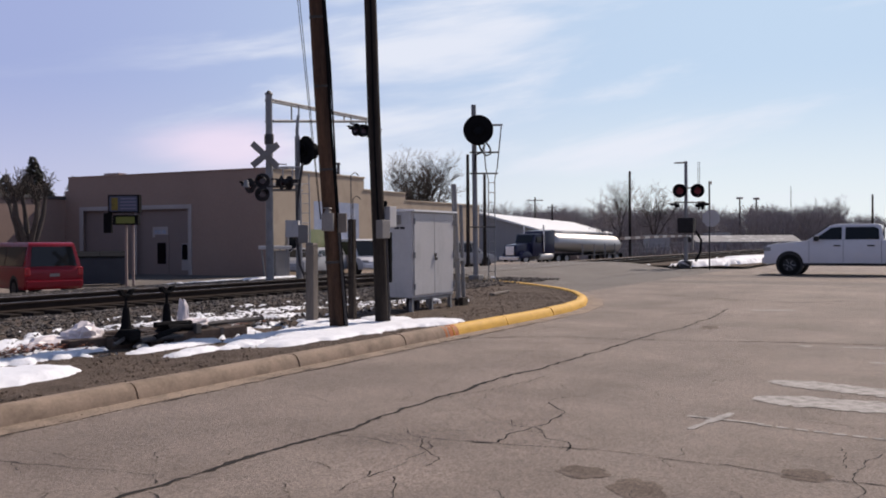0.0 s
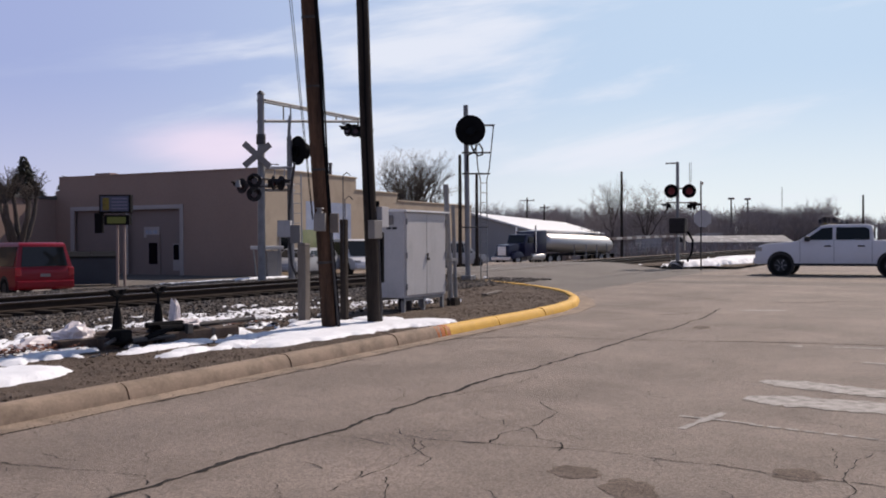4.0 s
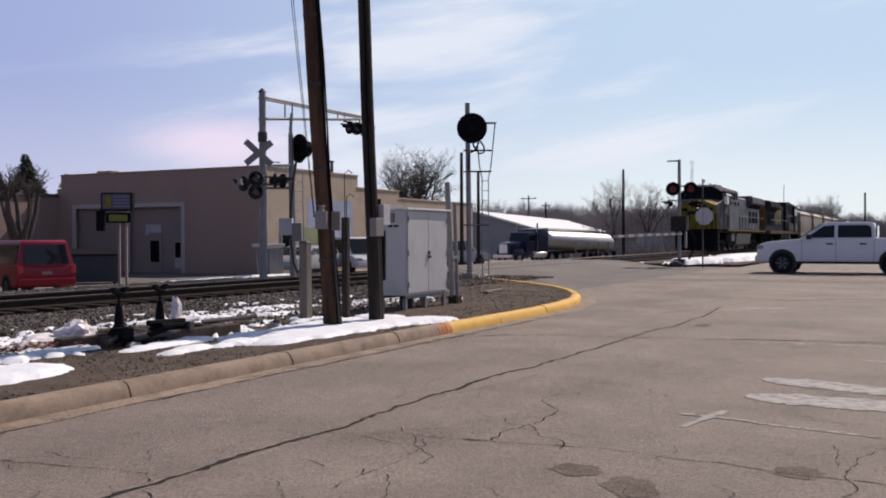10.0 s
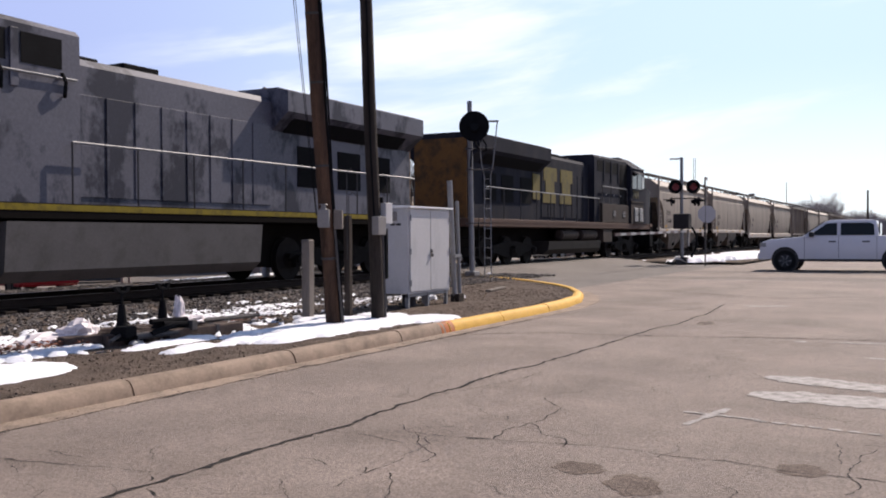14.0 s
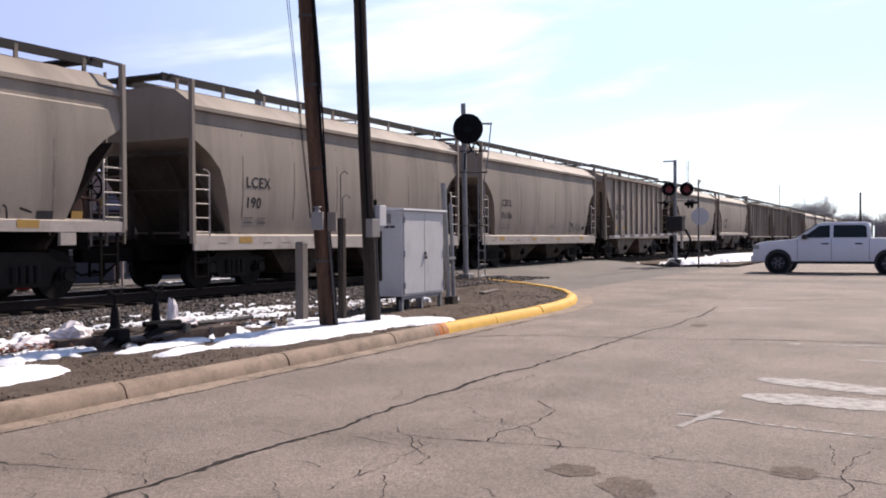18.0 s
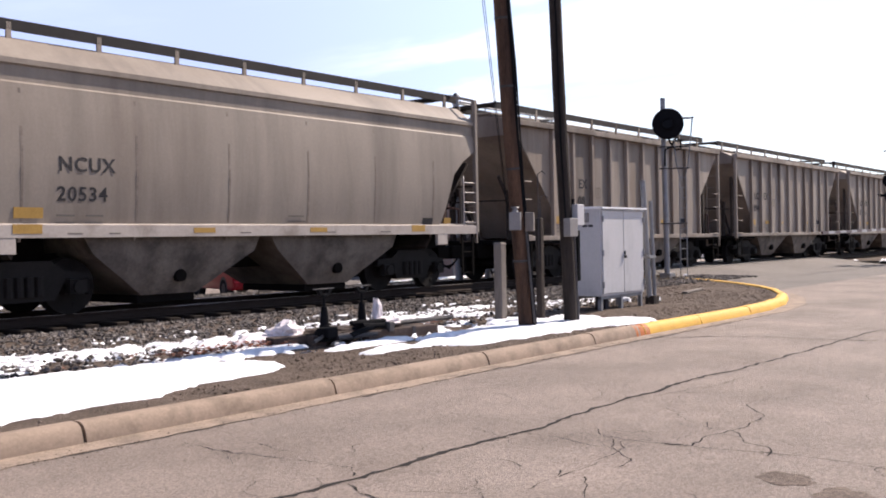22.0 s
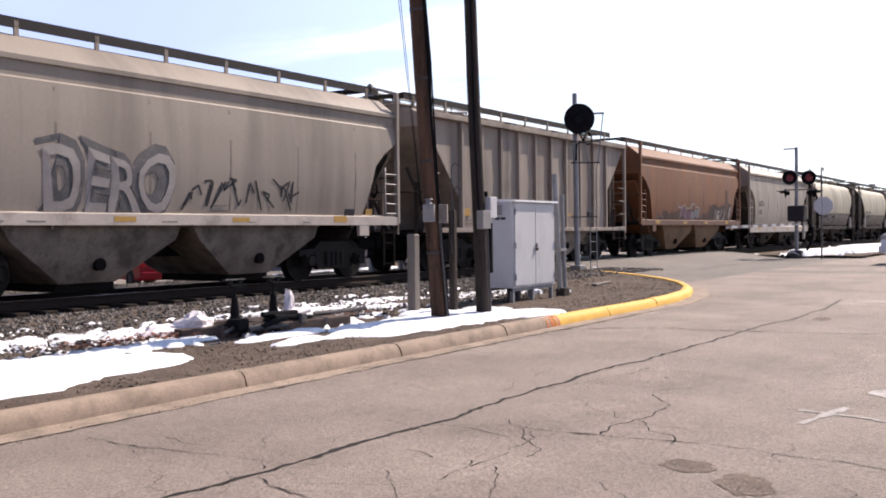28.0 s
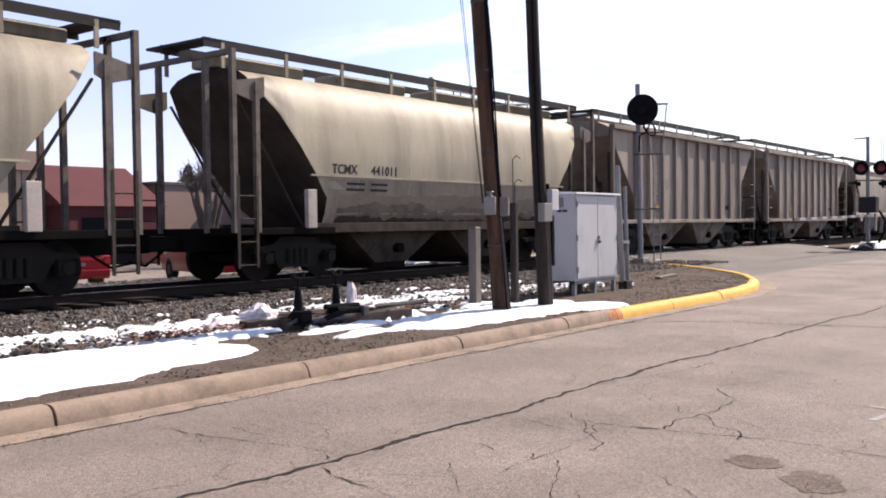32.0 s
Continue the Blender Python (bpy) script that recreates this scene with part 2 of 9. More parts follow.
CABWHITE = surf("cabinet_paint", (0.44, 0.43, 0.43), 0.6, 0.0, 0.08, 2, 30, 0.04, (0.29, 0.28, 0.275), 0.6, streak=0.7, thr=0.54)
BLACK = surf("black_paint", (0.008, 0.008, 0.009), 0.8, 0, 0.3, 5, 40, 0.1, spec=0.04)
RUBBER = surf("tyre_rubber", (0.012, 0.012, 0.012), 0.9, 0, 0.2, 8, 60, 0.2, spec=0.08)
HOPPER = surf("hopper_paint", (0.250, 0.208, 0.168), 0.65, 0, 0.10, 0.35, 22, 0.02, (0.15, 0.115, 0.09), 0.7, streak=0.82, rnd=0.10, thr=0.52, soot=0.5)
HOPPERB = surf("ribbed_hopper_paint", (0.265, 0.219, 0.178), 0.65, 0, 0.12, 0.4, 22, 0.03, (0.175, 0.12, 0.08), 0.8, streak=0.85, rnd=0.12, thr=0.48, soot=0.75)
HOPPERC = surf("cream_hopper_paint", (0.335, 0.292, 0.208), 0.6, 0, 0.12, 0.5, 22, 0.05, (0.19, 0.15, 0.115), 0.75, streak=0.85, rnd=0.06, thr=0.5, soot=0.6)
RUSTCAR = surf("rust_brown_paint", (0.15, 0.054, 0.019), 0.75, 0, 0.3, 0.4, 22, 0.1, (0.225, 0.115, 0.05), 0.65, streak=0.72, thr=0.52, soot=0.4)
SILL = surf("sill_paint", (0.36, 0.31, 0.27), 0.6, 0, 0.14, 1.2, 25, 0.06, (0.17, 0.135, 0.11), 0.75, thr=0.5, rnd=0.12)
# slope ends darker than the body: dirt and their shade in one colour
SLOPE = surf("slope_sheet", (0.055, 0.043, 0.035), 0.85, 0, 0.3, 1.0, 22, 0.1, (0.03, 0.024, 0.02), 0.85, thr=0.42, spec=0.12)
# underframe dirt, darkened further to put in the shade under the cars
UNDER = surf("underframe_grime_shade", (0.009, 0.0078, 0.007), 0.95, 0, 0.3, 2, 25, 0.2, spec=0.025)
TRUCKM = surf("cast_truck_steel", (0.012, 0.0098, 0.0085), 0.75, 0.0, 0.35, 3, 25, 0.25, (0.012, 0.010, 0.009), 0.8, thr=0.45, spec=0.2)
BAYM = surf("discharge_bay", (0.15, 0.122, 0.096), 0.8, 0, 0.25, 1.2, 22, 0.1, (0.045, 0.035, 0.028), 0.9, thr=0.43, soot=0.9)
# darker bay colour for the deep-sill and teardrop cars
BAYDARK = surf("dark_discharge_bay", (0.05, 0.04, 0.032), 0.85, 0, 0.3, 1.2, 22, 0.1, (0.02, 0.016, 0.013), 0.9, thr=0.42, spec=0.1)
GRATE = surf("running_board", (0.034, 0.031, 0.03), 0.85, 0.0, 0.2, 3, 40, 0.2, spec=0.15)
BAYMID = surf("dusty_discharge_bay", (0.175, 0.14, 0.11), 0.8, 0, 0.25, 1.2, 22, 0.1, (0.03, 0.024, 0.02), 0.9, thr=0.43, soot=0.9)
LETTER = surf("black_lettering", (0.035, 0.033, 0.034), 0.8, 0, 0.3, 4, 40, 0.05, spec=0.12)
MARKY = surf("amber_marking", (0.33, 0.19, 0.045), 0.6, 0, 0.2, 4, 30, 0.05)


SEAM = surf("weld_seam_dirt", (0.15, 0.12, 0.098), 0.8, 0, 0.3, 2, 25, 0.05, (0.24, 0.2, 0.17), 0.8, thr=0.5)


# ---- mesh tools ----
class Shape:
    """Gathers faces for one mesh."""

    def __init__(self):
        self.v, self.f, self.s, self.mi = [], [], [], []
        self.cur, self.flat = 0, []

    def add(self, verts, faces, smooth=False):
        n = len(self.v)
        self.v += [tuple(p) for p in verts]
        for q in faces:
            self.f.append([i + n for i in q])
            self.s.append(smooth)
            self.mi.append(self.cur)
        return self

    def box(self, x0, y0, z0, x1, y1, z1, c=0.0, m=None):
        if c <= 0:
            v = [(x, y, z) for z in (z0, z1) for y in (y0, y1) for x in (x0, x1)]
            f = [(0, 2, 3, 1), (4, 5, 7, 6), (0, 1, 5, 4), (2, 6, 7, 3), (0, 4, 6, 2), (1, 3, 7, 5)]
        else:
            bm = bmesh.new()
            bmesh.ops.create_cube(bm, size=1)
            for w in bm.verts:
                w.co = ((x0 + x1) / 2 + w.co.x * (x1 - x0), (y0 + y1) / 2 + w.co.y * (y1 - y0), (z0 + z1) / 2 + w.co.z * (z1 - z0))
            bmesh.ops.bevel(bm, geom=bm.edges[:], offset=c, segments=2, affect="EDGES", profile=0.5)
            bm.verts.index_update()
            v = [w.co[:] for w in bm.verts]
            f = [[w.index for w in q.verts] for q in bm.faces]
            bm.free()
            self.flat += [len(self.f) + i for i in range(len(f))]
        if m is not None:
            v = [(m @ Vector(p))[:] for p in v]
        return self.add(v, f)

    def cyl(self, p0, p1, r0, r1=None, n=12, caps=True, smooth=True):
        r1 = r0 if r1 is None else r1
        a, b = Vector(p0), Vector(p1)
        d = (b - a).normalized()
        u = d.orthogonal().normalized()
        w = d.cross(u)
        v = []
        for c, r in ((a, r0), (b, r1)):
            for i in range(n):
                t = 2 * math.pi * i / n
                v.append((c + (u * math.cos(t) + w * math.sin(t)) * r)[:])
        self.add(v, [(i, (i + 1) % n, n + (i + 1) % n, n + i) for i in range(n)], smooth)
        if caps:
            k = len(self.v) - 2 * n
            self.f += [[k + i for i in reversed(range(n))], [k + n + i for i in range(n)]]
            self.s += [False, False]
            self.mi += [self.cur] * 2
        return self

    def tube(self, pts, r, n=6):
        """One bent pipe along a line of points."""
        p = [Vector(q) for q in pts]
        u, secs = None, []
        for i, q in enumerate(p):
            d = (p[min(i + 1, len(p) - 1)] - p[max(i - 1, 0)]).normalized()
            u = d.orthogonal() if u is None else u - d * u.dot(d)
            u = (u if u.length > 1e-4 else d.orthogonal()).normalized()
            w = d.cross(u)
            secs.append([(q + (u * math.cos(2 * math.pi * k / n) + w * math.sin(2 * math.pi * k / n)) * r)[:] for k in range(n)])
        return self.loft(secs, True, True)

    def prism(self, prof, y0, y1):
        """A flat outline in x and z, between two values of y."""
        n = len(prof)
        v = [(x, y0, z) for x, z in prof] + [(x, y1, z) for x, z in prof]
        return self.add(v, [list(range(n)), list(reversed(range(n, 2 * n)))] + [(i, n + i, n + (i + 1) % n, (i + 1) % n) for i in range(n)])

    def extr(self, prof, x0, x1):
        """A flat outline in y and z, between two values of x."""
        n = len(prof)
        v = [(x0, y, z) for y, z in prof] + [(x1, y, z) for y, z in prof]
        return self.add(v, [list(reversed(range(n))), list(range(n, 2 * n))] + [(i, (i + 1) % n, n + (i + 1) % n, n + i) for i in range(n)])

    def loft(self, secs, caps=True, smooth=False, closed=True):
        n = len(secs[0])
        v = [p for s in secs for p in s]
        f = []
        for k in range(len(secs) - 1):
            for i in range(n if closed else n - 1):
                f.append((k * n + i, k * n + (i + 1) % n, (k + 1) * n + (i + 1) % n, (k + 1) * n + i))
        self.add(v, f, smooth)
        if caps:
            b = len(self.v) - len(v)
            e = b + (len(secs) - 1) * n
            self.f += [[b + i for i in reversed(range(n))], [e + i for i in range(n)]]
            self.s += [False, False]
            self.mi += [self.cur] * 2
        return self

    def ring(self, c, axis, r_out, r_in, h, n=20):
        """A flat ring of thickness h along an axis."""
        a, d = Vector(c), Vector(axis).normalized()
        u = d.orthogonal().normalized()
        w = d.cross(u)
        v = []
        for k, r in ((0, r_in), (0, r_out), (h, r_out), (h, r_in)):
            v += [(a + d * k + (u * math.cos(2 * math.pi * i / n) + w * math.sin(2 * math.pi * i / n)) * r)[:] for i in range(n)]
        f = []
        for k in range(4):
            for i in range(n):
                f.append((k * n + i, k * n + (i + 1) % n, ((k + 1) % 4) * n + (i + 1) % n, ((k + 1) % 4) * n + i))
        return self.add(v, f)

    def mesh(self, name, mats, fix=True):
        me = bpy.data.meshes.new(name)
        me.from_pydata(self.v, [], self.f)
        for m in mats if isinstance(mats, (list, tuple)) else [mats]:
            me.materials.append(m)
        sm = [True] * len(self.f)
        for i in self.flat:
            sm[i] = False
        me.polygons.foreach_set("use_smooth", sm)
        me.polygons.foreach_set("material_index", self.mi)
        if fix and len(self.f) < 60000:
            bm = bmesh.new()
            bm.from_mesh(me)
            bmesh.ops.recalc_face_normals(bm, faces=bm.faces[:])
            bm.to_mesh(me)
            bm.free()
        if fix:
            me.set_sharp_from_angle(angle=radians(32))
            me.polygons.foreach_set("use_smooth", sm)
        me.update()
        return me


def part(name, shape, material, parent=None, label="", m=None):
    ob = new(name, shape if isinstance(shape, bpy.types.Mesh) else shape.mesh(name, material))
    if parent is not None:
        ob.parent = parent
    if m is not None:
        ob.matrix_basis = m
    return tagged(ob, label)


def thing(name, label, category, m=None, group="", kind="", shape=None, material=None):
    ob = new(name, shape.mesh(name, material) if shape else None)
    if m is not None:
        ob.matrix_basis = m
    return tagged(ob, label, category, group, kind)


def lettering(text, size, m, parent, material, name="lettering", depth=0.002, bold=0.0, space=1.0):
    cu = bpy.data.curves.new(name, "FONT")
    cu.body, cu.size, cu.extrude, cu.offset, cu.resolution_u = text, size, depth, bold, 3
    cu.space_character = space
    tmp = bpy.data.objects.new(name, cu)
    scene.collection.objects.link(tmp)
    dg = bpy.context.evaluated_depsgraph_get()
    me = bpy.data.meshes.new_from_object(tmp.evaluated_get(dg))
    bpy.data.objects.remove(tmp)
    me.materials.clear()
    me.materials.append(material)
    ob = part(name, me, material, parent, "", m)
    return ob


# side of a train car as seen from the street: x runs along the car, writing upright on the face at y = -w
def on_side(x, z, w, tilt=0.0):
    return pose(x, -w, z, 90 + tilt, 0, 0)


R_ = random.Random(7)


def fbm(x, y, s=1.0, o=4):
    return noise.fractal(Vector((x * s, y * s, 3.7)), 0.8, 2.1, o)


# ---- ground ----
TRACK_Y, RAIL_Z = 14.92, 0.29
KERB = [(-60, 5.98), (-20, 5.98), (0, 5.97), (10, 5.95), (13, 5.95), (15.2, 5.93), (16.6, 5.98), (18.1, 6.22), (19.6, 6.68), (21.0, 7.32), (22.3, 8.1), (23.7, 9.2), (25.0, 10.5), (26.3, 12.0), (27.3, 13.4)]


def resample(pts, step):
    out, acc = [], 0.0
    for (x0, y0), (x1, y1) in zip(pts, pts[1:]):
        d = math.hypot(x1 - x0, y1 - y0)
        k = max(1, int(round(d / step)))
        out += [(x0 + (x1 - x0) * i / k, y0 + (y1 - y0) * i / k) for i in range(k)]
    return out + [pts[-1]]


def street_z(x, y):
    return 0.285 * math.exp(-((y - TRACK_Y) / 3.2) ** 4) - 0.5 * max(0.0, min(1.0, (y - 17) / 7))


def verge_z(x, y):
    """Soil, ballast bed and the far lot."""
    z = 0.115
    z += 0.03 * max(0, min(1, (y - 10.2) / 1.6)) * max(0, min(1, (20.0 - y) / 1.6))
    z -= 0.10 * max(0, min(1, (y - 12.6) / 1.0)) * max(0, min(1, (17.2 - y) / 1.0))
    return z - 0.62 * max(0.0, min(1.0, (y - 19.2) / 4.6))


g = Shape()
xs = [-2500, -600, -150, -60, 60, 100, 200, 600, 3000]
ys = [-2500, -600, -150, -60, 9, 100, 200, 600, 3000]
g.add([(x, y, -0.06 if y < 5 else -1.0) for y in ys for x in xs], [(j * 9 + i, j * 9 + i + 1, j * 9 + 10 + i, j * 9 + 9 + i) for j in range(8) for i in range(8)])
thing("ground", "flat winter fields of dry grass with old snow", "ground", kind="structure", shape=g, material=FIELD)

# near street, a wide worn sheet of asphalt up to the kerb
g = Shape()
cols = [-60 + 1.0 * i for i in range(0, 161)]


def kerb_y(x):
    for (x0, y0), (x1, y1) in zip(KERB, KERB[1:]):
        if x0 <= x <= x1:
            return y0 + (y1 - y0) * (x - x0) / (x1 - x0)
    return 13.4


rows_n = 26
for i, x in enumerate(cols):
    top = kerb_y(x) if x <= 27.3 else 8.0
    top = min(top, 8.0)
    for j in range(rows_n):
        y = -70 + (top + 70) * (1 - (1 - j / (rows_n - 1)) ** 2.2)
        g.v.append((x, y, 0.0))
for i in range(len(cols) - 1):
    for j in range(rows_n - 1):
        a = i * rows_n + j
        g.f.append([a, a + rows_n, a + rows_n + 1, a + 1])
        g.s.append(False)
        g.mi.append(0)
road = thing("road", "worn grey asphalt street with many cracks", "road", kind="structure", shape=g, material=ASPHALT)

# street that crosses the track, with a low hump at the rails
g = Shape()
ys = [7.99 + 0.5 * i for i in range(0, 100)]
xs = [22.0 + 1.0 * i for i in range(0, 23)]
for y in ys:
    for x in xs:
        g.v.append((x, y, street_z(x, y) + 0.003))
n = len(xs)
for j in range(len(ys) - 1):
    for i in range(n - 1):
        # leave the corner of soil inside the kerb free
        if kerb_y(xs[i] + 0.5) < ys[j] - 0.6 and xs[i] < 26.8 and ys[j] < 13.4:
            continue
        if xs[i] < 27 and ys[j] >= 13.0:
            continue
        g.f.append([j * n + i, j * n + i + 1, (j + 1) * n + i + 1, (j + 1) * n + i])
        g.s.append(False)
        g.mi.append(0)
tagged(new("crossing_street", g.mesh("crossing_street", ASPHALT2)), "grey asphalt street that humps over the rails", "road", kind="structure")

# far street along the other side of the track, on lower ground
g = Shape().box(-60, 24.0, -0.9, 27.5, 30.2, -0.5).box(43.5, 24.0, -0.9, 75, 30.2, -0.5)
thing("far_street", "asphalt street on the lower far side of the track", "road", kind="structure", shape=g, material=ASPHALT)

# soil verge inside the kerb, ballast bed and lot beyond, to both sides of the crossing street
for nm, x0, x1, y1 in (("verge_near", -60, 27.4, 24.1), ("verge_east", 43.6, 140, 24.1)):
    g = Shape()
    xs = [x0 + (x1 - x0) * i / 180 for i in range(181)]
    m_ = 40
    for x in xs:
        y0 = kerb_y(x) + 0.10 if nm == "verge_near" else 7.4
        for j in range(m_):
            y = y0 + (y1 - y0) * j / (m_ - 1)
            edge = min(1, (y - y0) / 0.5)
            g.v.append((x, y, verge_z(x, y) + 0.022 * fbm(x, y, 1.1) * edge - (0.0 if edge > 0 else 0.01)))
    for i in range(180):
        for j in range(m_ - 1):
            a = i * m_ + j
            g.f.append([a, a + m_, a + m_ + 1, a + 1])
            g.s.append(True)
            g.mi.append(0)
    thing(nm, "dark gravel and soil beside the track", "ground", kind="structure", shape=g, material=SOIL)
g = Shape().box(-60, 30.2, -1.0, 27.4, 90, -0.52)
g.box(43.6, 30.2, -1.0, 75, 90, -0.52)
thing("far_lot", "gravel and asphalt lot before the buildings", "ground", kind="structure", shape=g, material=ASPHALT)


# ---- kerb: stones with joints, a gutter pan at their foot ----
def normals(pts):
    out = []
    for i in range(len(pts)):
        a, b = pts[max(0, i - 1)], pts[min(len(pts) - 1, i + 1)]
        d = math.hypot(b[0] - a[0], b[1] - a[1]) or 1.0
        out.append((-(b[1] - a[1]) / d, (b[0] - a[0]) / d))
    return out


def sweep(shape, pts, prof, smooth=False):
    """A profile of (across, up) swept along a line on the ground; across grows to the left of the way."""
    nn = normals(pts)
    secs = [[(p[0] + n[0] * a, p[1] + n[1] * a, z) for a, z in prof] for p, n in zip(pts, nn)]
    return shape.loft(secs, True, smooth)


kerb = thing("kerb", "weathered concrete kerb, its corner painted yellow", "kerb", kind="structure")
path = resample(KERB, 0.3)
kprof = [(-0.05, -0.05), (-0.045, 0.02), (-0.032, 0.07), (-0.012, 0.108), (0.012, 0.13), (0.045, 0.143), (0.12, 0.143), (0.15, 0.13), (0.16, 0.11), (0.16, -0.05)]
joints = [-60, -30, -9.5, -6.4, -3.3, -0.2, 1.55, 3.5, 5.88, 8.15, 10.4, 11.75, 13.6, 15.6, 17.6, 19.6, 21.6, 24.0, 27.4]
for a, b in zip(joints, joints[1:]):
    seg = [p for p in path if a + 0.04 < p[0] < min(b, 27.3) - 0.04]
    if len(seg) < 2:
        continue
    ya, yb = kerb_y(a + 0.012), kerb_y(min(b - 0.012, 27.3))
    seg = [(a + 0.012, ya)] + seg + [(min(b - 0.012, 27.3), yb)]
    dz = R_.uniform(-0.004, 0.004)
    pr = [(u + R_.uniform(-0.003, 0.003), z + (dz if z > 0 else 0)) for u, z in kprof]
    yel = a >= 11.7
    ob = part("kerb_stone", sweep(Shape(), seg, pr), YELLOW if yel else CONCRETE, kerb, "yellow painted kerb stone" if yel else "")
gut = Shape()
gp = resample(KERB, 0.12)
secs = []
for (x, y), n in zip(gp, normals(gp)):
    e = 0.27 + 0.14 * min(1.0, max(0.0, (x - 14.0) / 6.0)) + 0.045 * fbm(x, y, 1.3, 5) + 0.03 * fbm(x, y, 6.0, 3)
    secs.append([(x + n[0] * a, y + n[1] * a, z) for a, z in ((-e, -0.03), (-e, 0.005), (-0.10, 0.004), (-0.02, 0.012), (-0.02, -0.03))])
gut.loft(secs, True)
part("gutter", gut, GUTTER, kerb, "stained concrete gutter pan")
# where the yellow paint begins, runs of orange-red primer lie on the kerb's face
PRIMER = surf("orange_primer", (0.40, 0.12, 0.035), 0.8, 0, 0.3, 6, 50, 0.2, (0.30, 0.19, 0.12), 0.9, thr=0.48)
for x0, x1 in ((11.5, 11.56), (11.62, 11.735), (11.78, 11.9)):
    part("primer_run", sweep(Shape(), [(x, kerb_y(x)) for x in (x0, (x0 + x1) / 2, x1)], [(u - (0.003 if u < 0.06 else -0.003), z + (0.003 if z > 0.05 else 0)) for u, z in kprof]), PRIMER, kerb, "orange-red primer on the kerb")


# ---- track ----
track = thing("railway_track", "single railway track on dark ballast", "railway", kind="structure")
rp_ = [(-0.07, 0.0), (0.07, 0.0), (0.07, 0.012), (0.012, 0.03), (0.009, 0.115), (0.036, 0.125), (0.036, 0.150), (0.028, 0.158), (-0.028, 0.158), (-0.036, 0.150), (-0.036, 0.125), (-0.009, 0.115), (-0.012, 0.03), (-0.07, 0.012)]
for side in (-1, 1):
    yy = TRACK_Y + side * 0.755
    s = Shape().extr([(yy + a, RAIL_Z - 0.158 + z) for a, z in rp_], -420, 900)
    part("rail", s, RAILM, track, "rusty steel rail")
    part("rail_head", Shape().box(-420, yy - 0.026, RAIL_Z - 0.002, 900, yy + 0.026, RAIL_Z + 0.002), RAILTOP, track, "polished running surface of the rail")
tie_me = Shape().box(-0.115, -1.3, -0.17, 0.115, 1.3, 0, 0.012).mesh("tie", TIE)
for i in range(76):
    x = 3.0 + i * 0.52
    if 28.5 < x < 42.5:
        continue
    part("tie", tie_me, TIE, track, "", pose(x + R_.uniform(-0.03, 0.03), TRACK_Y + R_.uniform(-0.05, 0.05), RAIL_Z - 0.158, 0, 0, R_.uniform(-1, 1)))
s = Shape()
for i in range(150):
    x = 43 + i * 0.52
    s.box(x, TRACK_Y - 1.3, 0.0, x + 0.23, TRACK_Y + 1.3, RAIL_Z - 0.158)
tagged(part("far_ties", s, TIE, track), kind="stuff")
# boards between the rails at the crossing
for yy in (-1.25, -0.35, 0.35, 1.25):
    part("crossing_panel", Shape().box(28.2, TRACK_Y + yy - 0.33, 0.1, 43.0, TRACK_Y + yy + 0.33, RAIL_Z - 0.006, 0.01), ASPHALT2, track)

# ballast stones
base_v = np.array([(1, 0, 0), (-1, 0, 0), (0, 1, 0), (0, -1, 0), (0, 0, 1), (0, 0, -1)], float)
base_f = np.array([(0, 2, 4), (2, 1, 4), (1, 3, 4), (3, 0, 4), (2, 0, 5), (1, 2, 5), (3, 1, 5), (0, 3, 5)])


def stones(name, n, xr, yr, size, mat, label, seed, zfun):
    rg = np.random.RandomState(seed)
    x, y = rg.uniform(*xr, n), rg.uniform(*yr, n)
    r = rg.uniform(size[0], size[1], n)
    z = np.array([zfun(a, b) for a, b in zip(x, y)]) + r * 0.2
    jig = base_v[None] * rg.uniform(0.6, 1.15, (n, 6, 3)) + rg.uniform(-0.25, 0.25, (n, 6, 3))
    ca, sa = np.cos(rg.uniform(0, 6.28, n)), np.sin(rg.uniform(0, 6.28, n))
    p = jig * r[:, None, None]
    p[..., 2] *= 0.7
    q = p.copy()
    q[..., 0] = p[..., 0] * ca[:, None] - p[..., 1] * sa[:, None]
    q[..., 1] = p[..., 0] * sa[:, None] + p[..., 1] * ca[:, None]
    q += np.stack([x, y, z], 1)[:, None]
    f = (base_f[None] + 6 * np.arange(n)[:, None, None]).reshape(-1, 3)
    me = bpy.data.meshes.new(name)
    me.from_pydata(q.reshape(-1, 3).tolist(), [], f.tolist())
    me.materials.append(mat)
    return tagged(new(name, me), label, "gravel", kind="stuff")


stones("ballast", 30000, (0, 28), (10.3, 19.3), (0.02, 0.05), STONE, "crushed grey stone ballast round the rails", 3, verge_z)
stones("verge_gravel", 14000, (2, 26.5), (6.2, 11.0), (0.006, 0.017), GRIT, "loose grit on the brown verge", 4, lambda a, b: verge_z(a, b) if b > kerb_y(a) + 0.15 else -0.4)

# ---- train ----
SPEED, T0 = 16.65, 16.0
TRAIN = []      # things that run with the train, and where they are at T0


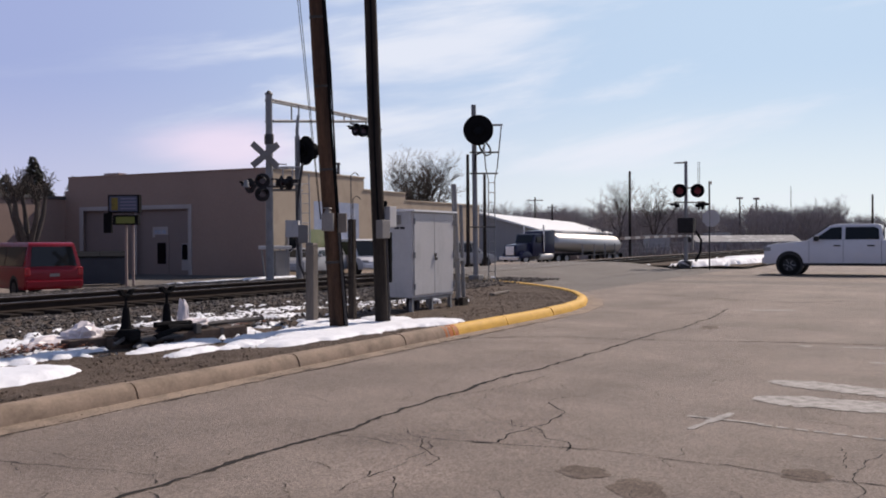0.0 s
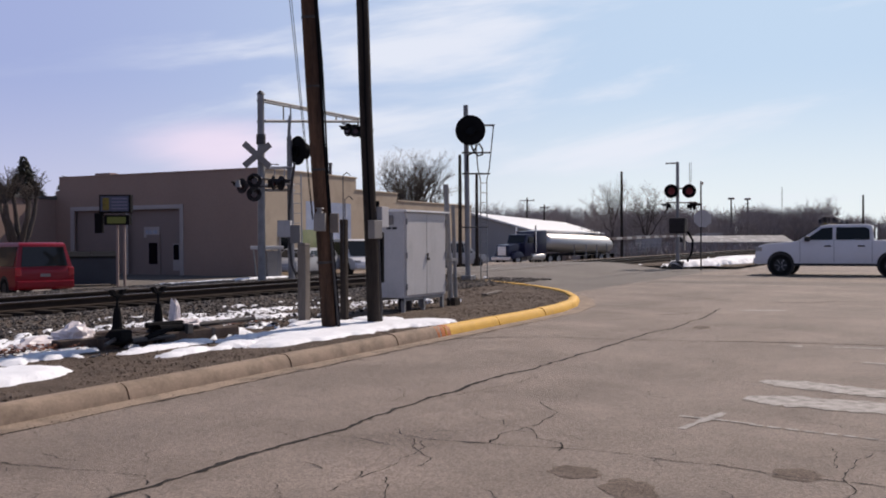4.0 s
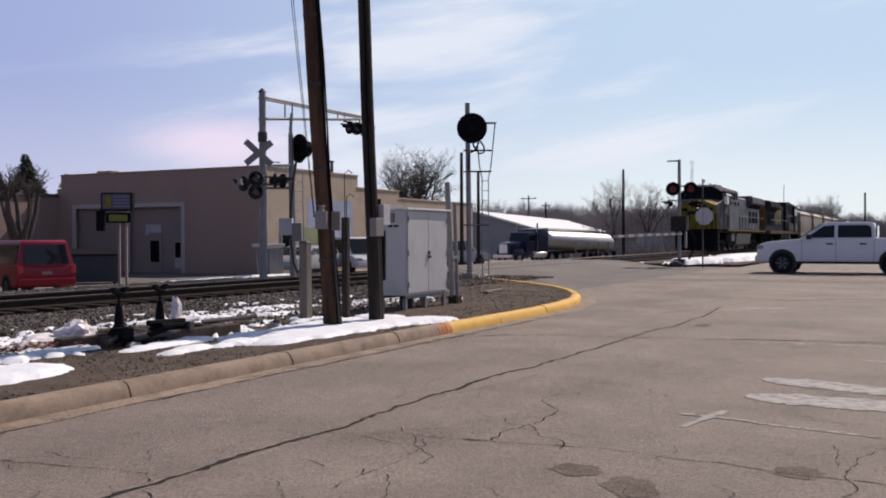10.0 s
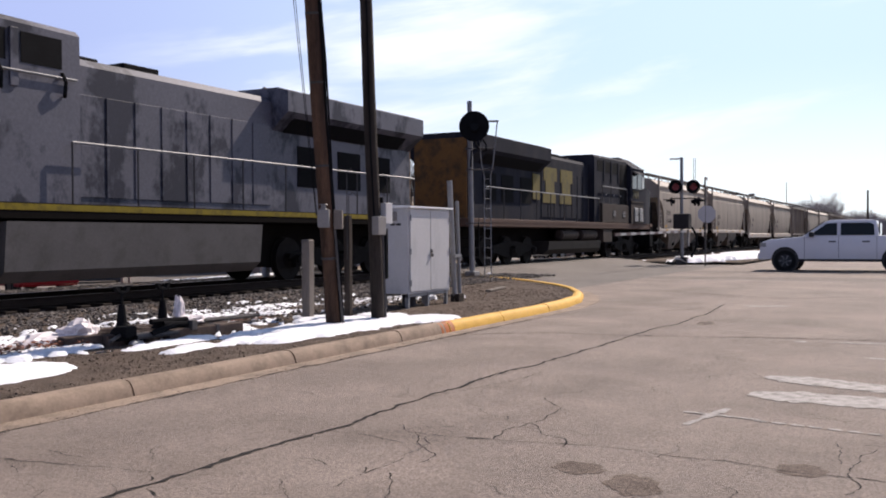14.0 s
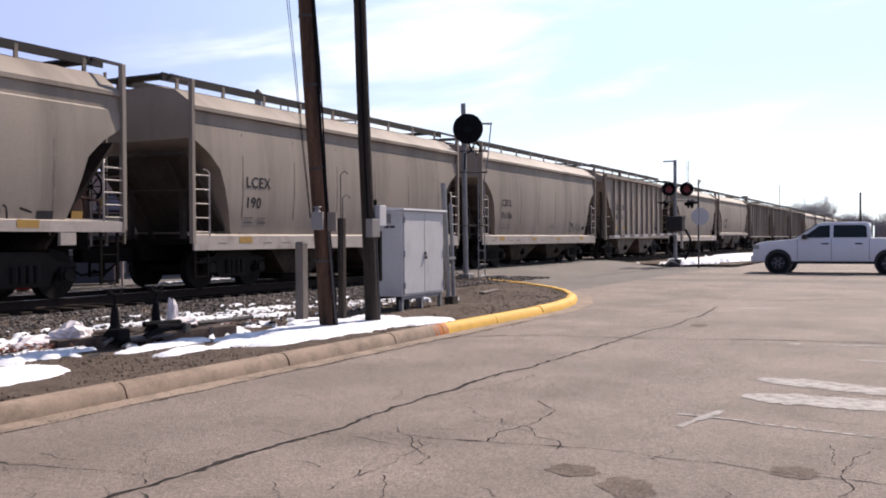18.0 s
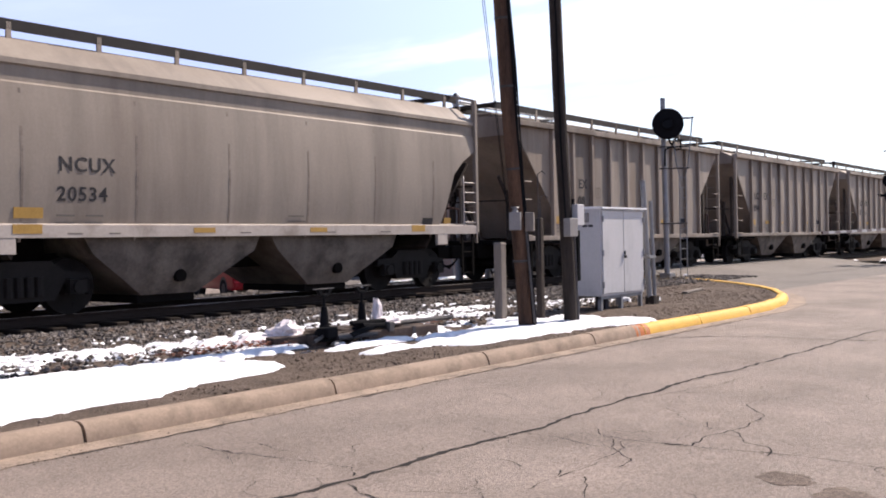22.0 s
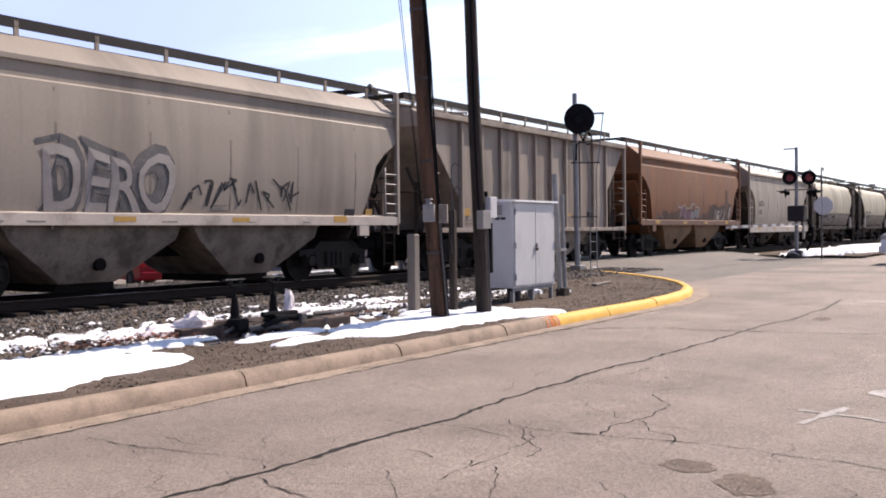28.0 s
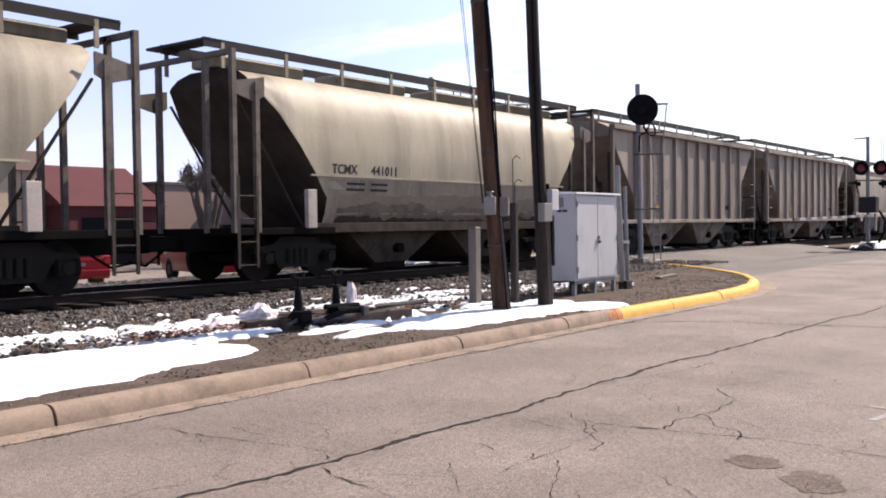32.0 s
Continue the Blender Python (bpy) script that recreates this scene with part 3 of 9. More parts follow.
def truck(parent, x, axles=(-0.86, 0.86), r=0.44, frame_mat=None):
    """A bogie with its wheelsets."""
    frame_mat = frame_mat or TRUCKM
    span = axles[-1]
    t = Shape()
    for sd in (-1, 1):
        y0 = sd * 0.98
        prof = [(-span - 0.28, 0.55), (-span - 0.26, 0.66), (-span + 0.2, 0.70), (-0.45, 0.86), (0.45, 0.86), (span - 0.2, 0.70), (span + 0.26, 0.66), (span + 0.28, 0.55), (span - 0.22, 0.50), (0.5, 0.24), (-0.5, 0.24), (-span + 0.22, 0.50)]
        t.prism(prof, y0 - 0.07, y0 + 0.07)
        for k in range(4):
            xx = -0.24 + k * 0.16
            t.cyl((xx, y0 + sd * 0.09, 0.32), (xx, y0 + sd * 0.09, 0.62), 0.065, n=8)
        for a in axles:
            t.box(a - 0.16, y0 + sd * 0.05, 0.34, a + 0.16, y0 + sd * 0.15, 0.56, 0.02)
            t.cyl((a, y0 + sd * 0.06, r), (a, y0 + sd * 0.20, r), 0.11, n=10)
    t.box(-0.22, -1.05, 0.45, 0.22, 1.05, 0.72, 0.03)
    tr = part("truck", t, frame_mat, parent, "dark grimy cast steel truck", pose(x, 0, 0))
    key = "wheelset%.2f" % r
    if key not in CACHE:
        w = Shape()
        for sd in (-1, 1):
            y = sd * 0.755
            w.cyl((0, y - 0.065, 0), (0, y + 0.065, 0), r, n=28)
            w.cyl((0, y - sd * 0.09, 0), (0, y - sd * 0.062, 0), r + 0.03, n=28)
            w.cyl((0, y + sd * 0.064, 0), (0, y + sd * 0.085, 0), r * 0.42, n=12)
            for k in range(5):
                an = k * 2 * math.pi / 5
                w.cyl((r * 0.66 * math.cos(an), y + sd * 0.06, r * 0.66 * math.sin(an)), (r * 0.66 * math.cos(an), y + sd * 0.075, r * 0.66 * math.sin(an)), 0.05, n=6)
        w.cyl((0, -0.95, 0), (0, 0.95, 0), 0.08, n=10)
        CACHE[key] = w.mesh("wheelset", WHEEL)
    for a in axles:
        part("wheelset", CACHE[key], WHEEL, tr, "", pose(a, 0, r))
    return tr


CACHE = {}
# wheels darkened along with the underframe to put in its shade
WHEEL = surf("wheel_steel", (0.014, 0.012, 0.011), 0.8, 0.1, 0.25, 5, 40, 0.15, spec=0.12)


def ladder(parent, x, y, z0, z1, w=0.48, rungs=4, mat=None, axis="x"):
    s = Shape()
    n = rungs
    for k in (0, 1):
        if axis == "x":
            s.box(x + k * w - 0.03, y - 0.015, z0, x + k * w + 0.03, y + 0.015, z1)
        else:
            s.box(x - 0.015, y + k * w - 0.03, z0, x + 0.015, y + k * w + 0.03, z1)
    for i in range(n):
        z = z0 + (z1 - z0) * (i + 0.12) / n
        if axis == "x":
            s.cyl((x, y, z), (x + w, y, z), 0.016, n=6)
        else:
            s.cyl((x, y, z), (x, y + w, z), 0.016, n=6)
    return part("ladder", s, mat or SILL, parent)


def corner_ladder(parent, x, d, y, z0, z1, mat):
    """Rungs from the corner post to one stile that bends in at its top."""
    s = Shape().tube([(x + d * 0.5, y, z0), (x + d * 0.5, y, z1 - 0.06), (x + d * 0.46, y * 0.98, z1), (x + d * 0.4, y * 0.95, z1 + 0.02)], 0.022, 6)
    n = 5
    for k in range(n):
        z = z0 + 0.08 + (z1 - z0 - 0.2) * k / (n - 1)
        s.cyl((x, y, z), (x + d * 0.5, y, z), 0.016, n=6)
    return part("ladder", s, mat, parent)


def coupler(parent, x, d):
    s = Shape().box(min(x, x + d * 0.7), -0.13, 0.62, max(x, x + d * 0.7), 0.13, 0.90, 0.03)
    s.box(min(x + d * 0.62, x + d * 0.95), -0.2, 0.60, max(x + d * 0.62, x + d * 0.95), 0.2, 0.94, 0.06)
    s.tube([(x, 0.35, 0.6), (x + d * 0.4, 0.33, 0.35), (x + d * 0.9, 0.1, 0.45)], 0.025)
    return part("coupler", s, UNDER, parent)


def lerp(tab, x):
    for (a, b), (c, d) in zip(tab, tab[1:]):
        if x <= c:
            return b + (d - b) * max(0, (x - a)) / (c - a)
    return tab[-1][1]


def bays(parent, xs, z1, wtop, mat):
    for x in xs:
        s = Shape()
        s.loft([[(x - 1.84, -wtop, z1), (x + 1.84, -wtop, z1), (x + 1.84, wtop, z1), (x - 1.84, wtop, z1)],
                [(x - 1.62, -wtop - 0.01, 0.95), (x + 1.62, -wtop - 0.01, 0.95), (x + 1.62, wtop + 0.01, 0.95), (x - 1.62, wtop + 0.01, 0.95)],
                [(x - 0.55, -1.02, 0.24), (x + 0.55, -1.02, 0.24), (x + 0.55, 1.02, 0.24), (x - 0.55, 1.02, 0.24)]])
        b = part("discharge_bay", s, mat, parent, "funnel-shaped discharge bay under the sill")
        part("outlet_gate", Shape().box(x - 0.58, -0.95, 0.10, x + 0.58, 0.95, 0.24, 0.02), UNDER, b)
        for y in (-1.14, 1.14):
            part("gate_pinion", Shape().cyl((x + 0.1, y - 0.1, 0.55), (x + 0.1, y + 0.1, 0.55), 0.11, n=12), UNDER, b)


BRAKEG = surf("rusty_brake_gear", (0.07, 0.035, 0.027), 0.85, 0, 0.3, 2, 25, 0.2, (0.03, 0.02, 0.017), 0.6)


def end_gear(car, L, frame_z, roof_z, mat, half=1.5):
    """End platforms, corner posts, slope braces, ladders on the ends, brake wheel."""
    for x0, d in ((0.0, 1), (L, -1)):
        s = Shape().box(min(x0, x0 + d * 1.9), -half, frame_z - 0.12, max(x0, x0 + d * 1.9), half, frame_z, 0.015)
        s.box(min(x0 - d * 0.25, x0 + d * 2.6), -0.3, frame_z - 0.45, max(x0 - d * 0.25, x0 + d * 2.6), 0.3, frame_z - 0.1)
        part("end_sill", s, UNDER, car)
        for sd in (-1, 1):
            part("corner_post", Shape().box(x0 - 0.05, sd * half - 0.05, frame_z - 0.1, x0 + 0.05, sd * half + 0.05, roof_z, 0.012), mat, car)
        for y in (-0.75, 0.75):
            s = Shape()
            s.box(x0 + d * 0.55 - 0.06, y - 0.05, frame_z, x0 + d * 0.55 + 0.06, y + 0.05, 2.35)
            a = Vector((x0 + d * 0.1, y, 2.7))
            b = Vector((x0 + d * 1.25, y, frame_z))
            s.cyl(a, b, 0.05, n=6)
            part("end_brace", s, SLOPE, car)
        ladder(car, x0 - d * 0.06, 0.85 if d > 0 else -1.45, frame_z - 0.35, roof_z - 0.1, 0.45, 8, mat, "y")
        coupler(car, x0 - d * 0.25, -d)
        part("end_rail", Shape().tube([(x0 - d * 0.02, -half, frame_z + 1.0), (x0 - d * 0.1, 0, frame_z + 1.02), (x0 - d * 0.02, half, frame_z + 1.0)], 0.02, 6), SLOPE, car)
    # brake gear on the platform of the trailing end
    part("air_reservoir", Shape().cyl((L - 0.75, -0.1, frame_z + 0.32), (L - 0.75, 1.05, frame_z + 0.32), 0.24, n=16), BRAKEG, car, "brown air reservoir")
    part("control_valve", Shape().box(L - 0.6, -0.75, frame_z, L - 0.3, -0.35, frame_z + 0.5, 0.05).box(L - 0.55, -0.65, frame_z + 0.5, L - 0.38, -0.45, frame_z + 0.72, 0.03), BRAKEG, car)
    part("brake_mast", Shape().box(L - 0.14, -0.62, frame_z, L - 0.04, -0.38, 2.45, 0.02).tube([(L - 0.12, -0.3, frame_z), (L - 0.16, -0.2, 1.75), (L - 0.4, 0.2, 1.9)], 0.02, 6), BRAKEG, car)
    part("brake_bracket", Shape().box(L - 1.12, -1.1, frame_z, L - 1.04, 0.2, 1.95, 0.015).box(L - 1.0, -1.0, 1.55, L - 0.5, -0.85, 1.95, 0.03), BRAKEG, car)
    part("brake_cylinder", Shape().cyl((L - 0.95, -0.45, frame_z + 0.85), (L - 0.45, -0.45, frame_z + 0.85), 0.17, n=14).cyl((L - 0.45, -0.45, frame_z + 0.85), (L - 0.2, -0.45, frame_z + 0.85), 0.04, n=8), BRAKEG, car)
    part("brake_pipe", Shape().tube([(L - 0.2, 1.1, frame_z), (L - 0.25, 1.0, 1.7), (L - 0.6, 0.6, 1.9), (L - 0.9, 0.3, 1.5)], 0.03, 6), BRAKEG, car)
    part("brake_pipe", Shape().tube([(L - 0.3, -1.2, frame_z), (L - 0.3, -1.2, 1.8), (L - 0.9, -0.9, 1.9)], 0.03, 6), BRAKEG, car)
    s = Shape().ring((L + 0.16, -0.5, 2.1), (1, 0, 0), 0.28, 0.25, 0.03, 20)
    for k in range(4):
        an = k * math.pi / 4
        s.cyl((L + 0.17, -0.5 - 0.26 * math.cos(an), 2.1 - 0.26 * math.sin(an)), (L + 0.17, -0.5 + 0.26 * math.cos(an), 2.1 + 0.26 * math.sin(an)), 0.012, n=5)
    s.cyl((L - 0.1, -0.5, 2.1), (L + 0.17, -0.5, 2.1), 0.03, n=6)
    part("brake_wheel", s, UNDER, car)


def roof_walk(car, L, z, mat):
    for y in (-0.62, 0.62):
        part("running_board", Shape().extr([(y - 0.24, z - 0.1), (y - 0.2, z - 0.1), (y - 0.19, z), (y + 0.22, z), (y + 0.22, z + 0.05), (y - 0.19, z + 0.05), (y - 0.19, z + 0.07), (y - 0.24, z + 0.07)], -0.15, L + 0.15), GRATE, car, "dark steel grating walk on the roof")
    for x in (0.0, L):
        part("end_board", Shape().box(x - (0.28 if x else 0.16), -0.86, z + 0.004, x + (0.16 if x else 0.28), 0.86, z + 0.054), GRATE, car)
    n = 9
    bk = Shape().box(-0.04, -0.02, z - 0.45, 0.04, 0.02, z + 0.02).mesh("walk_bracket", mat)
    for i in range(n):
        x = 0.3 + (L - 0.6) * i / (n - 1)
        for y in (-0.84, 0.84):
            part("walk_bracket", bk, mat, car, "", pose(x, y, 0))
    for i in range(4):
        x = L * (i + 0.5) / 4
        part("roof_hatch", Shape().box(x - 1.2, -0.36, z - 0.34, x + 1.2, 0.36, z - 0.10, 0.05), mat, car)


def hopper_round(mat, sill_mat, label, thin=False, bay_mat=None):
    """A covered hopper with bulged smooth sides and a side sill."""
    L = 12.7 if thin else 12.5
    car = thing("covered_hopper", label, "freight car", group="freight train")
    low = 1.34 if thin else 1.1
    zb_tab = [(0.0, 3.2), (0.11, 3.11), (0.5, 2.88), (0.87, 2.55), (1.1, 1.9), (1.28, low + 0.12), (1.5, low)]
    W = [(1.0, 1.36), (1.5, 1.47), (2.2, 1.53), (3.0, 1.52), (3.5, 1.475)]
    xs = [0.04, 0.1, 0.2, 0.35, 0.5, 0.7, 0.85, 1.0, 1.15, 1.3, 1.5, 3.2, 4.9, L / 2]
    xs = xs + [L - x for x in reversed(xs[:-1])]
    secs = []
    for x in xs:
        zb = lerp(zb_tab, min(x, L - x))
        z_side = [zb + (3.47 - zb) * k / 7 for k in range(8)]
        left = [(-lerp(W, z), z) for z in z_side] + [(-1.45, 3.50), (-1.45, 3.73), (-1.50 if thin else -1.555, 3.75), (-1.50 if thin else -1.555, 3.83), (-1.02, 4.20), (-0.5, 4.3)]
        full = left + [(-y, z) for y, z in reversed(left)]
        secs.append([(x, y, z) for y, z in full])
    part("body", Shape().loft(secs, True, False), mat, car, "smooth bulged steel side with weld seams and grime")
    for x in (1.62, 3.54, 5.4, 7.3, 9.2, 11.1):
        for sd in (-1, 1):
            s = Shape().loft([[(x - 0.02, sd * (lerp(W, z) - 0.02), z), (x + 0.02, sd * (lerp(W, z) - 0.02), z), (x + 0.02, sd * (lerp(W, z) + 0.002), z), (x - 0.02, sd * (lerp(W, z) + 0.002), z)] for z in (1.15, 1.6, 2.2, 2.8, 3.4)])
            part("weld_seam", s, SEAM if mat is not RUSTCAR else mat, car)
    for sd in (-1, 1):
        s = Shape()
        b, e = (1.21, 1.40) if thin else (0.84, 1.14)
        pr = [(sd * 1.50, b), (sd * 1.54, b), (sd * 1.54, e), (sd * 1.36, e + 0.05), (sd * 1.36, e + 0.01), (sd * 1.50, e - 0.03)]
        s.extr(pr, 0.0, L)
        part("side_sill", s, sill_mat, car, "pale side sill with worn stencils")
        for x in (1.15, L - 1.5) if thin else ():
            part("jacking_pad", Shape().box(x, min(sd * 1.46, sd * 1.535), b - 0.24, x + 0.35, max(sd * 1.46, sd * 1.535), b - 0.002, 0.01), sill_mat, car)
        for x0, w in ((0.06, 0.5), (L - 0.56, 0.5)):
            corner_ladder(car, 0.0 if x0 < 1 else L, 1 if x0 < 1 else -1, sd * 1.52, e, 2.52, sill_mat)
            ladder(car, x0, sd * 1.5, 0.25, b, w * 0.8, 2, UNDER)
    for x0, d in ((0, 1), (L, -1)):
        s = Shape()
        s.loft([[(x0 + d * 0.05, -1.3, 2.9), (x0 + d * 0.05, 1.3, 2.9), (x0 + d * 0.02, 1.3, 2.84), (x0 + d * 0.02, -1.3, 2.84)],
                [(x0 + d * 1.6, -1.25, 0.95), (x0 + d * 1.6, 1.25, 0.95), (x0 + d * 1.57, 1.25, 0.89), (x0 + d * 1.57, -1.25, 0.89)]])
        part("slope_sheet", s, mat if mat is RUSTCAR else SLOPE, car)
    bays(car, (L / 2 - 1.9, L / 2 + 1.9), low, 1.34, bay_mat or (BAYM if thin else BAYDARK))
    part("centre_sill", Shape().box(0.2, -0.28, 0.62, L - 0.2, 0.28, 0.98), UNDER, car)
    end_gear(car, L, e - 0.06, 4.36, mat)
    roof_walk(car, L, 4.47, mat)
    # diagonal roof braces at the corners
    for x0, d in ((0, 1), (L, -1)):
        for sd in (-1, 1):
            s = Shape()
            s.cyl((x0, sd * 1.5, 4.34), (x0 + d * 0.1, sd * 0.85, 4.52), 0.035, n=6)
            part("roof_brace", s, mat, car)
    truck(car, 1.85)
    truck(car, L - 1.85)
    return car


def hopper_ribbed(mat, label):
    """A covered hopper with flat sides and outside posts."""
    L = 12.6
    car = thing("ribbed_hopper", label, "freight car", group="freight train")
    zb_tab = [(0.0, 3.75), (1.3, 2.35), (2.2, 1.12), (2.3, 1.1)]
    xs = [0.02, 0.6, 1.3, 1.8, 2.25, 6.3]
    xs = xs + [L - x for x in reversed(xs[:-1])]
    secs = []
    for x in xs:
        zb = lerp(zb_tab, min(x, L - x))
        left = [(-1.34, zb), (-1.34, 3.9), (-1.34, 4.0), (-0.9, 4.2), (-0.4, 4.26)]
        secs.append([(x, y, z) for y, z in left + [(-y, z) for y, z in reversed(left)]])
    part("body", Shape().loft(secs), mat, car, "flat steel body with slope ends")
    ribs = [1.66 + 1.04 * k for k in range(10)]
    for sd in (-1, 1):
        s = Shape()
        # side sheets, bulged a little between the posts
        for a, b in zip(ribs, ribs[1:]):
            secs = []
            for k in range(7):
                u = k / 6
                secs.append([(a + (b - a) * u, sd * (1.375 + 0.018 * math.sin(math.pi * u) * math.sin(math.pi * j / 6) + 0.006 * math.sin(j * 2.1 + a * 3)), 1.12 + 2.85 * j / 6) for j in range(7)])
            part("side_sheet", Shape().loft(secs, False, True, False), mat, car, "side sheet with streaks of cement dust")
        for x0, x1 in ((0.02, 1.66), (L - 0.02, L - 1.58)):
            xa, xb = min(x0, x1), max(x0, x1)
            zz = (3.80, 1.85) if x0 < 1 else (2.15, 3.80)
            part("side_sheet", Shape().add([(xa, sd * 1.375, zz[0]), (xb, sd * 1.375, zz[1]), (xb, sd * 1.375, 3.98), (xa, sd * 1.375, 3.98)], [(0, 1, 2, 3)]), mat, car)
        for x in ribs:
            part("rib", Shape().box(x - 0.055, min(sd * 1.37, sd * 1.48), 1.06, x + 0.055, max(sd * 1.37, sd * 1.48), 3.96, 0.012), mat, car)
        part("top_chord", Shape().box(-0.02, min(sd * 1.34, sd * 1.55), 3.94, L + 0.02, max(sd * 1.34, sd * 1.55), 4.08, 0.015), mat, car)
        part("side_sill", Shape().box(0.0, min(sd * 1.30, sd * 1.50), 1.02, L, max(sd * 1.30, sd * 1.50), 1.14, 0.01), mat, car)
        for x0 in (0.06, L - 0.56):
            for k in range(4):
                part("rung", Shape().tube([(x0, sd * 1.46, 1.15 + 0.46 * k), (x0 + 0.02, sd * 1.52, 1.15 + 0.46 * k), (x0 + 0.40, sd * 1.52, 1.15 + 0.46 * k), (x0 + 0.42, sd * 1.40, 1.15 + 0.46 * k)], 0.016, 6), mat, car)
            ladder(car, x0, sd * 1.48, 0.25, 0.95, 0.42, 2, UNDER)
    for x0, d in ((0, 1), (L, -1)):
        for y in (-1.1, 1.1):
            part("end_post", Shape().box(min(x0 + d * 0.45, x0 + d * 0.62), y - 0.05, 1.05, max(x0 + d * 0.45, x0 + d * 0.62), y + 0.05, 3.3), SLOPE, car)
    bays(car, (4.3, 8.3), 1.06, 1.25, BAYMID)
    part("centre_sill", Shape().box(0.2, -0.28, 0.62, L - 0.2, 0.28, 0.98), UNDER, car)
    end_gear(car, L, 1.05, 4.05, mat, 1.46)
    roof_walk(car, L, 4.52, mat)
    truck(car, 1.85)
    truck(car, L - 1.85)
    for x, w, a, b in ((1.74, 0.36, 1.46, 1.66), (3.2, 0.4, 1.5, 1.62), (4.84, 0.36, 1.5, 1.58), (8.0, 0.3, 1.5, 1.6)):
        part("amber_plate", Shape().box(x, -1.41, a, x + w, -1.395, b), MARKY, car)
    part("stencil_plate", Shape().box(9.6, -1.40, 1.5, 10.0, -1.39, 1.66), LETTER, car)
    return car


DUSTFRAME = surf("dusty_frame_paint", (0.13, 0.107, 0.09), 0.8, 0, 0.3, 1.5, 25, 0.08, (0.05, 0.04, 0.033), 0.85, thr=0.46)


def hopper_drop(mat, label):
    """A teardrop-shaped covered hopper with straight slanted ends and open end platforms."""
    L = 13.65
    car = thing("teardrop_hopper", label, "freight car", group="freight train")
    zb_tab = [(0.6, 3.85), (2.05, 2.1), (2.3, 1.75), (3.0, 1.08), (3.1, 1.05)]
    W = [(1.0, 1.22), (1.3, 1.36), (1.9, 1.50), (2.6, 1.54), (3.3, 1.46), (3.7, 1.30), (3.9, 1.12)]
    xs = [0.62, 1.1, 1.6, 2.05, 2.3, 2.6, 3.05, 6.45]
    xs = xs + [L - x for x in reversed(xs[:-1])]
    secs = []
    for x in xs:
        zb = lerp(zb_tab, min(x, L - x))
        zs = [zb + (3.9 - zb) * k / 12 for k in range(13)]
        left = [(-lerp(W, z), z) for z in zs] + [(-0.9, 4.03), (-0.5, 4.12)]
        secs.append([(x, y, z) for y, z in left + [(-y, z) for y, z in reversed(left)]])
    body_ = part("body", Shape().loft(secs, True, False), [mat, SLOPE], car, "cream rounded tank-like body, its end slopes dark with dirt and painted shade")
    # sloped end faces take the dark colour, with dirt and shade painted in
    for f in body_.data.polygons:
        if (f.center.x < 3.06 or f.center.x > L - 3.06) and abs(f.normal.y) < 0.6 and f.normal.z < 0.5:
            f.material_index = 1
    for x in (3.3, 5.0, 6.6, 8.2, 9.8):
        for sd in (-1, 1):
            s = Shape().loft([[(x - 0.02, sd * (lerp(W, z) - 0.02), z), (x + 0.02, sd * (lerp(W, z) - 0.02), z), (x + 0.02, sd * (lerp(W, z) + 0.002), z), (x - 0.02, sd * (lerp(W, z) + 0.002), z)] for z in (1.1, 1.4, 1.9, 2.3, 2.7, 3.1, 3.5, 3.85)])
            part("weld_seam", s, mat, car)
    for sd in (-1, 1):
        part("belt_seam", Shape().box(1.9, min(sd * 1.5, sd * 1.55), 2.05, L - 1.9, max(sd * 1.5, sd * 1.55), 2.09), mat, car)
    for x0, d in ((0.0, 1), (L, -1)):
        s = Shape()
        for y in (-1.46, -0.7, 0.7, 1.46):
            s.box(x0 - 0.05, y - 0.05, 0.95, x0 + 0.05, y + 0.05, 4.3)
        for y in (-1.46, 1.46):
            s.box(x0 + d * 0.55 - 0.05, y - 0.05, 0.95, x0 + d * 0.55 + 0.05, y + 0.05, 3.75)
            s.prism([(x0, 3.72), (x0 + d * 0.75, 3.86), (x0 + d * 0.75, 3.5), (x0 + d * 0.5, 3.38), (x0, 3.5)], y - 0.02, y + 0.02)
        s.box(x0 - 0.05, -1.46, 4.2, x0 + 0.05, 1.46, 4.3)
        part("end_frame", s, DUSTFRAME, car, "upright posts of the end platform")
        s = Shape()
        for y in (-1.0, 1.0):
            s.cyl((x0 + d * 0.5, y, 3.5), (x0 + d * 2.2, y, 1.0), 0.03, n=6)
        part("slope_brace", s, SLOPE, car)
        s = Shape().box(min(x0 + d * 1.75, x0 + d * 2.0), -1.58, 1.02, max(x0 + d * 1.75, x0 + d * 2.0), -1.47, 1.78, 0.015)
        part("jacking_bracket", s, SILL, car, "pale steel bracket")
        s = Shape().box(min(x0, x0 + d * 2.6), -1.5, 0.9, max(x0, x0 + d * 2.6), 1.5, 1.04, 0.015)
        s.box(min(x0 - d * 0.25, x0 + d * 3), -0.3, 0.6, max(x0 - d * 0.25, x0 + d * 3), 0.3, 0.95)
        part("end_platform", s, UNDER, car)
        for sd in (-1, 1):
            ladder(car, x0 + (0.05 if d > 0 else -0.5), sd * 1.5, 0.3, 2.0, 0.45, 4, SLOPE)
        coupler(car, x0 - d * 0.25, -d)
        truck(car, x0 + d * 1.95)
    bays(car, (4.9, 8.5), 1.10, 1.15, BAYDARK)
    part("side_sill", Shape().box(2.0, -1.4, 0.92, L - 2.0, -1.28, 1.12, 0.01), BAYDARK, car)
    part("side_sill", Shape().box(2.0, 1.28, 0.92, L - 2.0, 1.4, 1.12, 0.01), BAYDARK, car)
